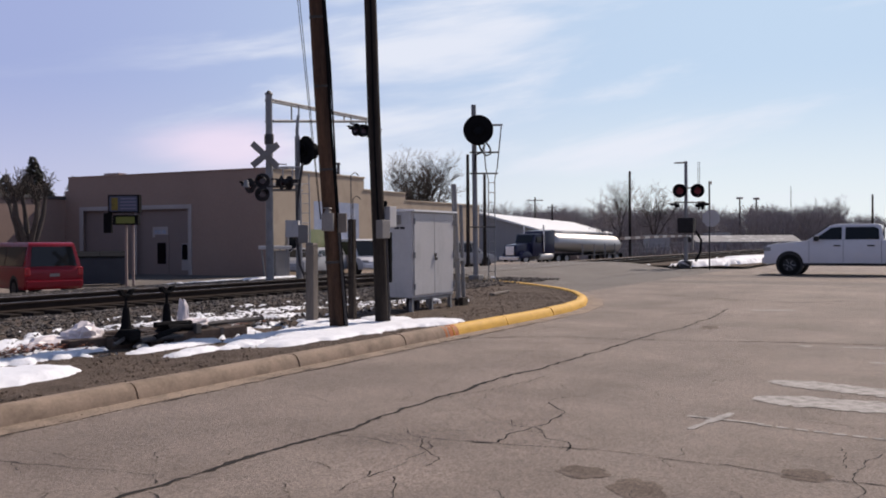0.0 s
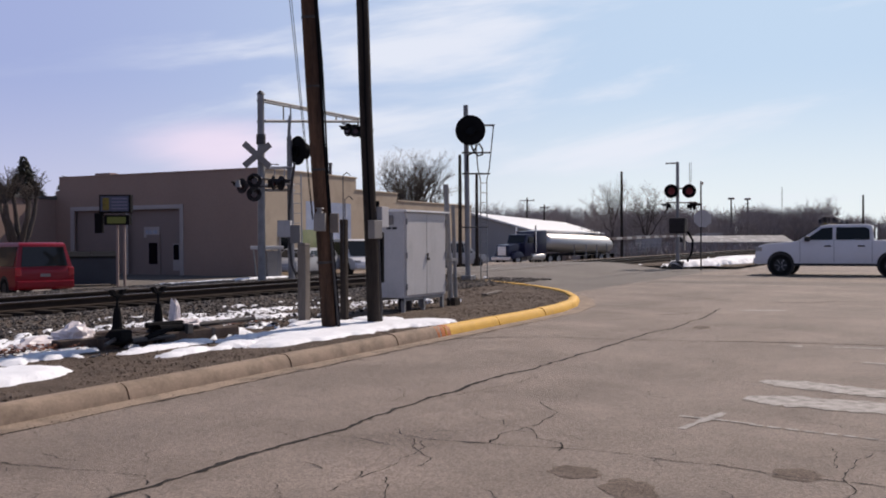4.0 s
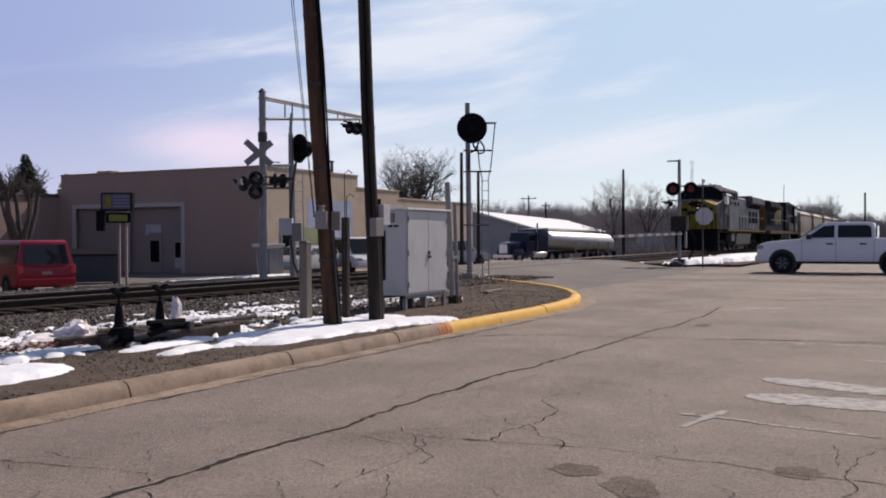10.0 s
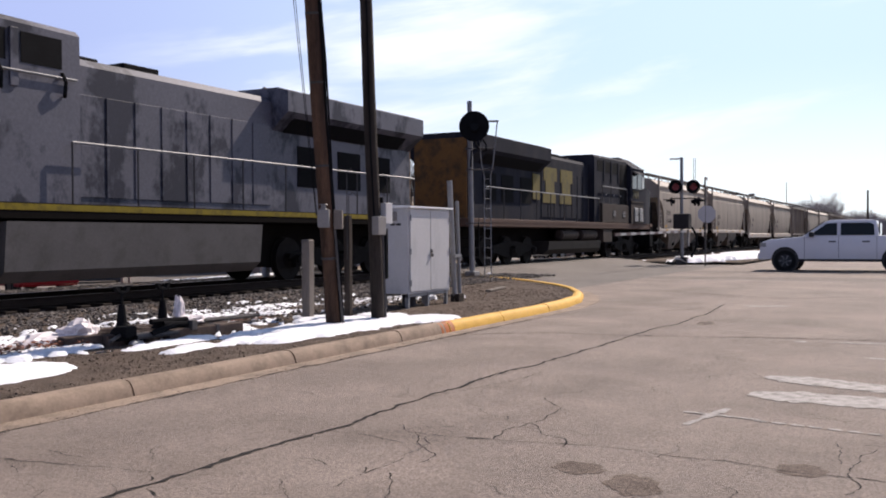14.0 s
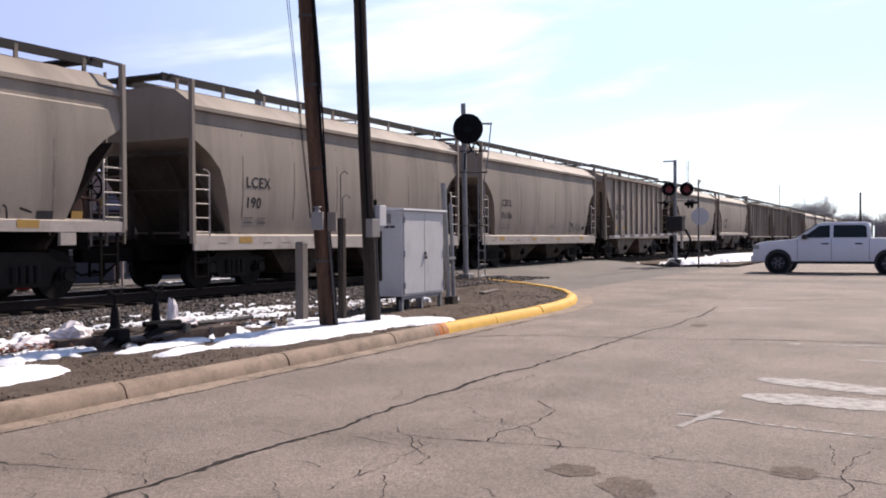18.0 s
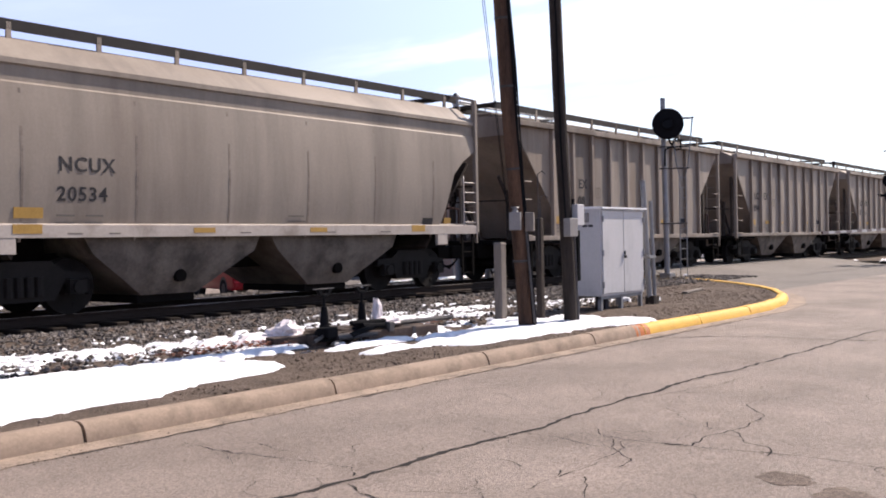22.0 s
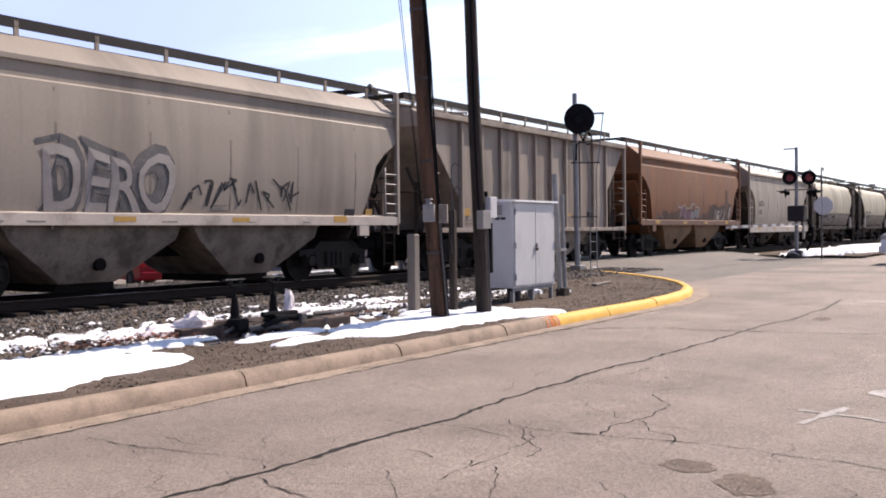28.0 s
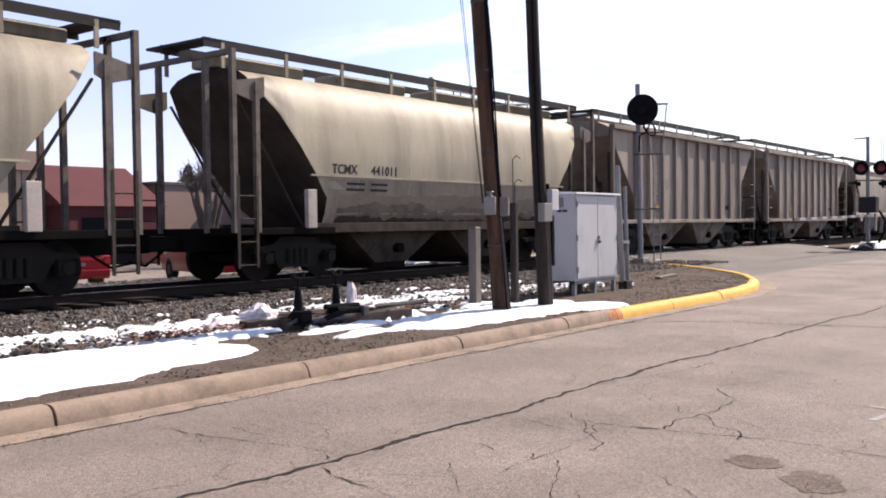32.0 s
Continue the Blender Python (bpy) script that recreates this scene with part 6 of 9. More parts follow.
part("switch_lever", Shape().box(px2(1.0) + 0.13, 7.02, 0.72, px2(1.0) + 0.20, 7.08, 1.45, 0.01), BLACK, P2)
part("conduit", Shape().tube([(px2(z) + 0.1, 7.06, z) for z in (0.1, 1.5)], 0.03, 8), DARKSTEEL, P2)
part("conduit", Shape().tube([(px2(z) - 0.10 + 0.02 * math.sin(z * 1.7), 7.06, z) for z in (1.6, 2.6, 3.4, 4.4, 5.5, 7.0, 9.0)], 0.014, 6), BLACK, P2)

t = thing("timber_post", "short square weathered grey timber post in snow", "post")
part("shaft", Shape().box(11.595, 8.15, 0.05, 11.725, 8.29, 1.27, 0.012), POSTGREY, t)
part("cap", Shape().loft([[(11.59, 8.145, 1.27), (11.73, 8.145, 1.27), (11.73, 8.295, 1.27), (11.59, 8.295, 1.27)], [(11.61, 8.165, 1.30), (11.71, 8.165, 1.30), (11.71, 8.275, 1.30), (11.61, 8.275, 1.30)]]), POSTGREY, t)
t = thing("timber_post", "short dark square timber post beside the pole", "post")
part("shaft", Shape().box(11.985, 7.70, 0.05, 12.075, 7.80, 1.65, 0.012), POLEDARK, t)
for a, top_ in ((-0.02, 2.3), (0.03, 1.95)):
    part("pipe", Shape().tube([(12.0 + a, 7.73, 1.0), (12.0 + a, 7.73, top_), (12.03 + a, 7.68, top_ + 0.05), (12.055 + a, 7.63, top_)], 0.008, 6), DARKSTEEL, t)

cabinet = thing("signal_cabinet", "pale grey steel signal cabinet with double doors on legs", "cabinet")
part("body", Shape().box(13.95, 7.80, 0.36, 15.5, 8.33, 1.82, 0.01), CABWHITE, cabinet)
part("roof", Shape().loft([[(13.92, 7.73, 1.82), (15.53, 7.73, 1.82), (15.53, 8.38, 1.82), (13.92, 8.38, 1.82)], [(13.92, 7.73, 1.85), (15.53, 7.73, 1.85), (15.53, 8.38, 1.88), (13.92, 8.38, 1.88)]]), surf("cabinet_roof", (0.72, 0.72, 0.72), 0.5, 0, 0.05, 2, 30, 0.03), cabinet)
for x0, x1 in ((14.0, 14.72), (14.735, 15.45)):
    d = part("door", Shape().box(x0, 7.775, 0.40, x1, 7.80, 1.79, 0.006), CABWHITE, cabinet)
    hx = x0 if x0 < 14.5 else x1
    for z in (0.55, 1.08, 1.65):
        part("hinge", Shape().cyl((hx, 7.77, z - 0.05), (hx, 7.77, z + 0.05), 0.018, n=8), GALV, d)
part("handle", Shape().box(14.72, 7.745, 1.05, 14.755, 7.775, 1.11, 0.008).cyl((14.74, 7.735, 1.01), (14.74, 7.765, 1.01), 0.028, n=10), DARKSTEEL, cabinet, "dark padlocked door handle")
part("label_bars", Shape().box(13.944, 7.93, 1.52, 13.95, 8.02, 1.56).box(13.944, 8.04, 1.52, 13.95, 8.13, 1.56), LETTER, cabinet)
part("vent_hood", Shape().box(13.90, 8.00, 1.60, 13.95, 8.26, 1.76, 0.01), METERBOX, cabinet)
part("base_frame", Shape().box(13.97, 7.82, 0.31, 15.48, 7.87, 0.36).box(13.97, 8.26, 0.31, 15.48, 8.31, 0.36), GALV, cabinet)
for x in (14.0, 14.7, 15.42):
    for y in (7.84, 8.28):
        part("leg", Shape().box(x - 0.03, y - 0.03, 0.08, x + 0.03, y + 0.03, 0.36), GALV, cabinet)
part("cable_duct", Shape().cyl((14.3, 8.05, 0.1), (14.3, 8.05, 0.36), 0.06, n=10), DARKSTEEL, cabinet)
part("cable_duct", Shape().cyl((14.55, 8.05, 0.1), (14.55, 8.05, 0.36), 0.06, n=10), DARKSTEEL, cabinet)

t = thing("conduit_stand", "two galvanised conduit pipes on a stub beside the cabinet", "pipe stand")
part("pipe", Shape().cyl((15.86, 7.87, 0.1), (15.66, 7.87, 2.36), 0.05, n=10), GALV, t)
part("pipe", Shape().cyl((16.01, 7.84, 0.1), (15.90, 7.84, 1.99), 0.035, n=10), GALV, t)
part("stub", Shape().box(15.8, 7.76, 0.05, 16.04, 7.94, 0.27, 0.02), POLEDARK, t)
part("clamp", Shape().box(15.73, 7.79, 0.95, 15.99, 7.93, 1.0), GALV, t)

# ---- signals ----
sig = thing("signal_mast", "tall railway signal mast with a round black head and a ladder", "railway signal", Matrix.Translation(Vector(EYE) * 0.05) @ Matrix.Scale(0.95, 4))
part("mast", Shape().cyl((27.14, 12.86, 0.05), (27.02, 12.86, 5.58), 0.085, 0.075, 14), GALV, sig)
part("mast_base", Shape().box(26.95, 12.68, 0.05, 27.33, 13.04, 0.24, 0.02), GALV, sig)


def disc_head(parent, c, d, r):
    """A round signal target with a hooded lens."""
    c, d = Vector(c), Vector(d).normalized()
    u = Vector((-d.y, d.x, 0))
    t = part("target", Shape().cyl(c, c + d * 0.05, r, r, 40), BLACK, parent, "round black signal target")
    s = Shape().ring(c + d * 0.05, d, r * 0.36, r * 0.30, 0.10, 24)
    part("hood", s, BLACK, t)
    part("lens", Shape().cyl(c + d * 0.05, c + d * 0.07, r * 0.3, r * 0.3, 24), DARKGLASS, t)
    part("back_box", Shape().cyl(c - d * 0.3, c, r * 0.55, r * 0.65, 20), BLACK, t)
    return t


disc_head(sig, (26.87, 12.63, 4.76), (-0.93, -0.36, 0), 0.47)
lad = lambda lat, fwd, z: beside((27.05, 12.86), lat, fwd, z)
s = Shape()
for a in (0.44, 0.64):
    s.tube([lad(a, 0.0, 0.1), lad(a, 0.0, 3.24)], 0.016, 6)
for i in range(10):
    s.cyl(lad(0.44, 0.0, 0.35 + i * 0.31), lad(0.64, 0.0, 0.35 + i * 0.31), 0.011, n=5)
part("ladder", s, GALV, sig, "upright steel ladder")
s = Shape()
for f in (-0.12, 0.14):
    s.tube([lad(0.64, f * 0.4, 3.24), lad(0.72, f, 3.6), lad(0.86, f, 4.95)], 0.014, 5)
    s.tube([lad(0.44, f * 0.4, 3.24), lad(0.36, f, 3.6), lad(0.30, f, 4.35)], 0.014, 5)
    s.tube([lad(0.05, f, 4.95), lad(0.88, f, 4.95)], 0.018, 5)
s.tube([lad(0.88, -0.12, 4.95), lad(0.88, 0.14, 4.95)], 0.018, 5)
part("ladder_cage", s, GALV, sig, "cage of bent steel bars round the ladder's top")
for z, w in ((4.09, 0.78), (3.43, 0.74), (1.75, 0.66)):
    for k in (0, 1):
        part("platform_rail", Shape().tube([lad(-0.14, 0.1 - 0.2 * k, z), lad(w, 0.1 - 0.2 * k, z)], 0.02, 5), DARKSTEEL, sig)
part("cable", Shape().tube([lad(a, -0.1, z) for a, z in ((0.12, 4.42), (0.2, 4.18), (0.36, 3.98), (0.5, 4.02), (0.5, 4.2), (0.4, 4.36), (0.32, 4.3), (0.22, 4.08), (0.04, 4.0), (0.02, 3.5))], 0.03, 6), BLACK, sig)

# cantilever crossing mast on the far side, with its flashers and crossbuck
can = thing("cantilever_signal", "grey cantilever crossing signal with flashers and crossbuck", "crossing signal")
part("mast", Shape().cyl((23.08, 17.8, 0.0), (23.08, 17.8, 5.8), 0.12, 0.10, 14), GALV, can)
part("mast_cap", Shape().cyl((23.08, 17.8, 5.75), (23.08, 17.8, 5.86), 0.13, 0.04, 12), DARKSTEEL, can)
part("mast_sleeve", Shape().cyl((23.08, 17.8, 4.25), (23.08, 17.8, 4.55), 0.14, 0.14, 14), DARKSTEEL, can)
s = Shape()
for dy in (-0.14, 0.14):
    s.cyl((23.1, 17.8 + dy, 5.58), (28.7, 17.8 + dy, 5.62), 0.035, n=8)
    s.cyl((23.1, 17.8 + dy, 4.95), (28.7, 17.8 + dy, 5.55), 0.035, n=8)
    for x in (24.4, 26.0, 27.4):
        s.cyl((x, 17.8 + dy, 5.59), (x, 17.8 + dy, 5.0 + (x - 23.1) * 0.107), 0.025, n=6)
part("arm", s, GALV, can, "two-chord cantilever arm over the street")


def flasher(parent, c, d, r=0.3, lit=False, name="flasher", hood=None):
    hood = hood or BLACK
    c, d = Vector(c), Vector(d).normalized()
    f = part(name, Shape().cyl(c - d * 0.02, c + d * 0.02, r, r, 28), hood, parent, "round dark backed warning lamp")
    part("lens", Shape().cyl(c + d * 0.02, c + d * 0.05, r * 0.52, r * 0.48, 20), REDLIT if lit else REDDARK, f)
    s = Shape()
    u = Vector((-d.y, d.x, 0))
    n = 12
    secs = []
    for k in (0, 1):
        secs.append([(c + d * (0.03 + k * (0.32 if 2 < i < n - 2 else 0.2)) + (u * math.cos(math.pi * i / n) + Vector((0, 0, 1)) * math.sin(math.pi * i / n)) * r * 0.56)[:] for i in range(n + 1)])
    s.loft(secs, False, True, False)
    part("visor", s, hood, f)
    part("housing", Shape().cyl(c - d * 0.16, c - d * 0.02, r * 0.4, r * 0.5, 16), hood, f)
    return f


REDDARK = pane("dark_red_lens", (0.03, 0.006, 0.008), 0.2)
FADED = surf("faded_black_hood", (0.028, 0.025, 0.026), 0.8, 0, 0.3, 5, 40, 0.1, spec=0.15)
REDLIT = glow("lit_red_lens", (0.13, 0.005, 0.010), 0.03)
for x, y, d in ((27.7, 17.65, (-0.95, 0.3, 0)), (28.05, 17.6, (-0.6, -0.8, 0)), (28.4, 17.6, (0.3, -0.95, 0)), (28.65, 17.6, (0.6, -0.8, 0)), (28.9, 17.7, (0.95, -0.2, 0))):
    flasher(can, (x, y, 5.15), d, 0.22)
part("lamp_bracket", Shape().tube([(27.5, 17.75, 5.35), (29.0, 17.75, 5.35)], 0.03, 6).tube([(28.5, 17.75, 5.35), (28.5, 17.75, 5.6)], 0.03, 6), DARKSTEEL, can)
for an in (40, -40):
    m = Matrix.Translation((22.76, 17.70, 3.9)) @ Matrix.Rotation(radians(-35), 4, "Z") @ Matrix.Rotation(radians(an), 4, "Y")
    part("crossbuck_board", Shape().box(-0.52, -0.015 + 0.0003 * an, -0.095, 0.52, 0.015 + 0.0003 * an, 0.095, 0.005, m), METERBOX, can, "weathered back of a crossbuck board")
for x, y, z, d in ((22.05, 17.7, 2.95, (-1, 0.2, 0)), (22.5, 17.6, 3.12, (-0.9, -0.45, 0)), (23.35, 17.55, 3.1, (0.4, -0.9, 0)), (22.35, 17.5, 2.72, (-0.6, -0.8, 0)), (23.8, 17.6, 3.12, (0.9, -0.4, 0))):
    flasher(can, (x, y, z), d, 0.22, hood=FADED)
part("lamp_bracket", Shape().tube([(22.0, 17.72, 2.95), (23.9, 17.72, 3.0)], 0.03, 6).tube([(22.3, 17.6, 3.2), (23.6, 17.6, 3.2)], 0.025, 6), DARKSTEEL, can)
part("bell", Shape().cyl((21.75, 17.6, 2.9), (21.75, 17.6, 3.1), 0.09, 0.05, 12), GALV, can)

sg2 = thing("signal_mast", "grey railway signal mast with round head and caged platform", "railway signal")
part("mast", Shape().cyl((24.33, 17.63, 0.0), (24.27, 17.63, 4.6), 0.09, 0.08, 12), GALV, sg2)
disc_head(sg2, (24.40, 17.38, 4.15), (-0.93, 0.36, 0), 0.45)
part("finial", Shape().loft([[(24.2, 17.6, 4.0), (24.3, 17.55, 4.0), (24.3, 17.7, 4.0)], [(24.16, 17.62, 4.75), (24.28, 17.58, 4.75), (24.28, 17.7, 4.75)], [(24.24, 17.62, 5.25), (24.32, 17.58, 5.25), (24.32, 17.66, 5.25)]]), GALV, sg2, "pale bent mast top")
sg = lambda lat, fwd, z: beside((24.30, 17.63), lat, fwd, z)
s = Shape()
for z in (3.1, 3.62):
    s.tube([sg(-0.78, -0.3, z), sg(0.1, -0.3, z), sg(0.1, 0.25, z), sg(-0.78, 0.25, z), sg(-0.78, -0.3, z)], 0.022, 5)
for a in (-0.78, -0.45, -0.15, 0.1):
    s.tube([sg(a, -0.3, 2.95), sg(a + 0.04, -0.3, 3.62)], 0.02, 5)
s.tube([sg(-0.78, -0.3, 3.62), sg(-0.62, -0.3, 3.72), sg(-0.3, -0.3, 3.70)], 0.02, 5)
part("platform_rail", s, CABWHITE, sg2, "pale hand rails round the small platform")
part("platform", Shape().box(-0.82, -0.34, 2.9, 0.12, 0.28, 2.95), GALV, sg2, "", pose(24.30, 17.63, 0, 0, 0, -63))
for lat, z, w, h, mt in ((-0.14, 1.72, 0.2, 0.26, CABWHITE), (0.2, 1.55, 0.15, 0.28, METERBOX)):
    part("relay_box", Shape().box(-w, -0.14, -h, w, 0.14, h, 0.015), mt, sg2, "pale steel relay box", facing((24.30, 17.63), lat, -0.25, z))
part("cable", Shape().tube([sg(a, -0.35, z) for a, z in ((0.2, 3.75), (0.12, 3.2), (0.02, 2.3), (0.02, 1.3), (0.1, 0.6), (0.22, 0.3), (0.34, 0.42))], 0.04, 8), DARKSTEEL, sg2)
s = Shape()
for a in (0.16, 0.42):
    s.tube([sg(a, -0.3, 0.1), sg(a - 0.04, -0.28, 3.4)], 0.02, 6)
for k in range(10):
    s.tube([sg(0.16, -0.3, 0.4 + 0.3 * k), sg(0.41, -0.3, 0.4 + 0.3 * k)], 0.012, 5)
part("ladder", s, CABWHITE, sg2, "pale steel ladder")

# crossing gate on this side of the street
gate = thing("crossing_gate", "crossing gate mast with red flashers and a lowered striped arm", "crossing gate")
part("mast", Shape().cyl((43.28, 10.0, 0.0), (43.28, 10.0, 4.85), 0.085, 0.07, 12), GALV, gate)
ux = Vector((0.42, -0.907, 0))
mc = Vector((43.28, 9.93, 0))
part("top_bracket", Shape().tube([(43.28, 10.0, 4.8), tuple(mc - ux * 0.6 + Vector((0, 0, 4.78)))], 0.035, 6), GALV, gate)
part("lamp_bracket", Shape().tube([tuple(mc - ux * 0.45 + Vector((0, 0, 3.62))), tuple(mc + ux * 0.55 + Vector((0, 0, 3.68)))], 0.03, 6), DARKSTEEL, gate)
for k in (-0.37, 0.43):
    flasher(gate, tuple(mc + ux * k + Vector((-0.15, -0.05, 3.52))), (-0.91, -0.42, 0), 0.31, True)
for k, d in ((-0.55, (-0.3, 0.95, 0)), (0.5, (0.4, -0.9, 0)), (0.66, (0.5, -0.85, 0))):
    flasher(gate, tuple(mc + ux * k + Vector((0.1, 0, 2.86))), d, 0.2)
part("lamp_bracket", Shape().tube([tuple(mc - ux * 0.6 + Vector((0, 0, 3.0))), tuple(mc + ux * 0.8 + Vector((0, 0, 3.0)))], 0.03, 6), DARKSTEEL, gate)
part("mechanism", Shape().box(42.85, 9.6, 1.62, 43.5, 10.3, 2.3, 0.06), FADED, gate, "dark gate motor box")
part("cable", Shape().tube([(43.5, 9.6, 1.7), (43.62, 9.4, 1.3), (43.6, 9.42, 0.8), (43.4, 9.6, 0.35)], 0.05, 6), BLACK, gate)
part("counterweight", Shape().box(43.4, 9.72, 0.85, 43.62, 9.8, 1.6, 0.02), METERBOX, gate)
part("base", Shape().box(43.05, 9.75, 0.0, 43.5, 10.25, 0.36, 0.03), DARKSTEEL, gate)
part("antenna", Shape().cyl((43.9, 9.6, 3.7), (43.9, 9.6, 4.85), 0.012, n=5).cyl((44.0, 9.55, 3.7), (44.05, 9.55, 4.85), 0.012, n=5), DARKSTEEL, gate)
ARM_R = surf("arm_red", (0.05, 0.018, 0.02), 0.5, 0, 0.1, 4, 30, 0.03)
ARM_W = surf("arm_white", (0.3, 0.29, 0.29), 0.5, 0, 0.1, 4, 30, 0.03)
for k in range(16):
    a, b = 42.9 - k * 0.66, 42.9 - (k + 1) * 0.66
    h = lambda x: 1.50 - (42.9 - x) * 0.012
    s = Shape().loft([[(a, 9.78, h(a) - 0.045), (a, 9.83, h(a) - 0.045), (a, 9.83, h(a) + 0.045), (a, 9.78, h(a) + 0.045)], [(b, 9.78, h(b) - 0.05), (b, 9.83, h(b) - 0.05), (b, 9.83, h(b) + 0.05), (b, 9.78, h(b) + 0.05)]])
    part("arm_stripe" if k % 2 else "arm", s, ARM_R if k % 2 else ARM_W, gate, "red stripe of the gate arm" if k % 2 else "white length of the gate arm")

t = thing("stop_sign", "back of an eight-sided stop sign on a steel post", "road sign")
part("post", Shape().box(42.14, 8.70, 0.0, 42.20, 8.76, 3.85, 0.005), DARKSTEEL, t)
s = Shape()
cc = Vector((42.17, 8.66, 2.25))
uu = Vector((0.35, -0.94, 0))
pts = [cc + (uu * math.cos(math.pi / 8 + k * math.pi / 4) + Vector((0, 0, 1)) * math.sin(math.pi / 8 + k * math.pi / 4)) * 0.40 for k in range(8)]
s.loft([[p[:] for p in pts], [(p + Vector((-0.008, -0.003, 0)))[:] for p in pts]])
part("plate", s, surf("sign_back", (0.36, 0.35, 0.35), 0.5, 0.4, 0.08, 3, 30, 0.03), t)
part("street_blade", Shape().box(41.9, 8.68, 3.72, 42.45, 8.70, 3.86), METERBOX, t)

# ---- switch stands on their timbers ----
for k, (x, y) in enumerate(((8.05, 8.27), (8.80, 8.36))):
    t = thing("switch_stand", "black cast iron switch stand on dark timbers", "switch stand", group="switch stands")
    o = lambda a, b, c: (x + a, y + b, c)
    part("pedestal", Shape().cyl(o(0, 0, 0.20), o(0, 0, 0.30), 0.17, 0.10, 14).cyl(o(0, 0, 0.30), o(0, 0, 0.36), 0.085, 0.06, 14).cyl(o(0, 0, 0.36), o(0, 0, 0.57), 0.058, 0.036, 12).cyl(o(0, 0, 0.57), o(0, 0, 0.73), 0.017, 0.015, 8), BLACK, t)
    part("head", Shape().box(x - 0.035, y - 0.03, 0.69, x + 0.035, y + 0.03, 0.73, 0.008), BLACK, t)
    for sd in (-1, 1):
        part("fork", Shape().loft([[o(sd * 0.03, -0.03, 0.71), o(sd * 0.07, -0.03, 0.71), o(sd * 0.07, 0.03, 0.71), o(sd * 0.03, 0.03, 0.71)], [o(sd * 0.07, -0.03, 0.785), o(sd * 0.12, -0.03, 0.785), o(sd * 0.12, 0.03, 0.785), o(sd * 0.07, 0.03, 0.785)]]), BLACK, t)
    part("handle_plate", Shape().box(x - 0.16, y - 0.02, 0.778, x + 0.16, y + 0.03, 0.792, 0.004), DARKSTEEL, t)
    part("base_plate", Shape().box(x - 0.2, y - 0.16, 0.17, x + 0.2, y + 0.16, 0.21, 0.01), BLACK, t)
    part("housing", Shape().box(x - 0.16, y - 0.22, 0.2, x + 0.02, y - 0.02, 0.33, 0.02), BLACK, t)
    part("throw_rod", Shape().tube([o(-0.1, -0.1, 0.24), o(-0.45, -0.28, 0.2)], 0.022, 6), DARKSTEEL, t)
TIMBER = surf("old_timber", (0.06, 0.042, 0.034), 0.95, 0, 0.35, 2, 30, 0.5, (0.11, 0.08, 0.065), 0.5)
for x, y, L, a in ((8.35, 8.33, 1.9, -14), (8.95, 8.86, 1.7, -12), (9.05, 8.12, 1.5, -9), (8.0, 8.65, 0.9, 78), (8.7, 8.46, 1.0, 80), (9.35, 8.38, 0.9, -20)):
    t = thing("timber", "dark weathered timber lying under the switch stands", "timber", pose(x, y, 0.17, 0, 0, a))
    part("beam", Shape().box(-L / 2, -0.1, -0.08, L / 2, 0.1, 0.07, 0.015), TIMBER, t)
    part("strap", Shape().box(L * 0.2, -0.105, -0.03, L * 0.2 + 0.05, 0.105, 0.076), DARKSTEEL, t)
t = thing("pipe_roller", "rusty steel pipes lying by the switch stands", "pipe")
for a, b in (((7.9, 8.2, 0.2), (8.5, 8.06, 0.22)), ((8.05, 8.05, 0.2), (8.65, 7.98, 0.21)), ((9.3, 8.3, 0.27), (10.4, 8.15, 0.28))):
    part("pipe", Shape().cyl(a, b, 0.03, n=8), DARKSTEEL, t)


def rag(name, label, cx, cy, cz, sx, sy, sz, seed, mat):
    bm = bmesh.new()
    bmesh.ops.create_icosphere(bm, subdivisions=3, radius=1)
    for v in bm.verts:
        p = v.co.copy()
        f = 1 + 0.45 * noise.noise(p * 1.7 + Vector((seed, 0, 0))) + 0.22 * noise.noise(p * 4.1 + Vector((0, seed, 0)))
        v.co = Vector((p.x * sx * f, p.y * sy * f, max(-0.3, p.z) * sz * f))
    me = bpy.data.meshes.new(name)
    bm.to_mesh(me)
    bm.free()
    me.materials.append(mat)
    ob = new(name, me)
    ob.matrix_basis = pose(cx, cy, cz)
    return tagged(ob, label, "plastic bag")


for a, b in (((8.25, 8.02, 0.22), (8.62, 8.0, 0.30)), ((8.6, 8.16, 0.30), (9.05, 8.05, 0.28)), ((8.45, 8.22, 0.34), (9.0, 8.16, 0.33))):
    part("pipe", Shape().cyl(a, b, 0.035, n=8), BLACK, t)
part("coupling", Shape().box(8.92, 8.0, 0.2, 9.02, 8.1, 0.33, 0.015), DARKSTEEL, t)


BAG = surf("white_plastic", (0.62, 0.56, 0.56), 0.45, 0, 0.1, 6, 40, 0.2)
rag("plastic_bag", "crumpled white plastic bag hanging on a switch stand", 9.16, 8.43, 0.36, 0.07, 0.065, 0.24, 5.0, BAG)
rag("plastic_bag", "crumpled white plastic sheet at the foot of a switch stand", 9.28, 8.35, 0.28, 0.26, 0.12, 0.08, 2.0, BAG)
rag("plastic_bag", "crumpled white plastic bag lying in the snow", 7.79, 8.67, 0.22, 0.24, 0.2, 0.17, 3.0, BAG)
rag("plastic_bag", "flat white plastic bag lying in the snow", 7.49, 8.84, 0.19, 0.34, 0.16, 0.07, 4.0, BAG)


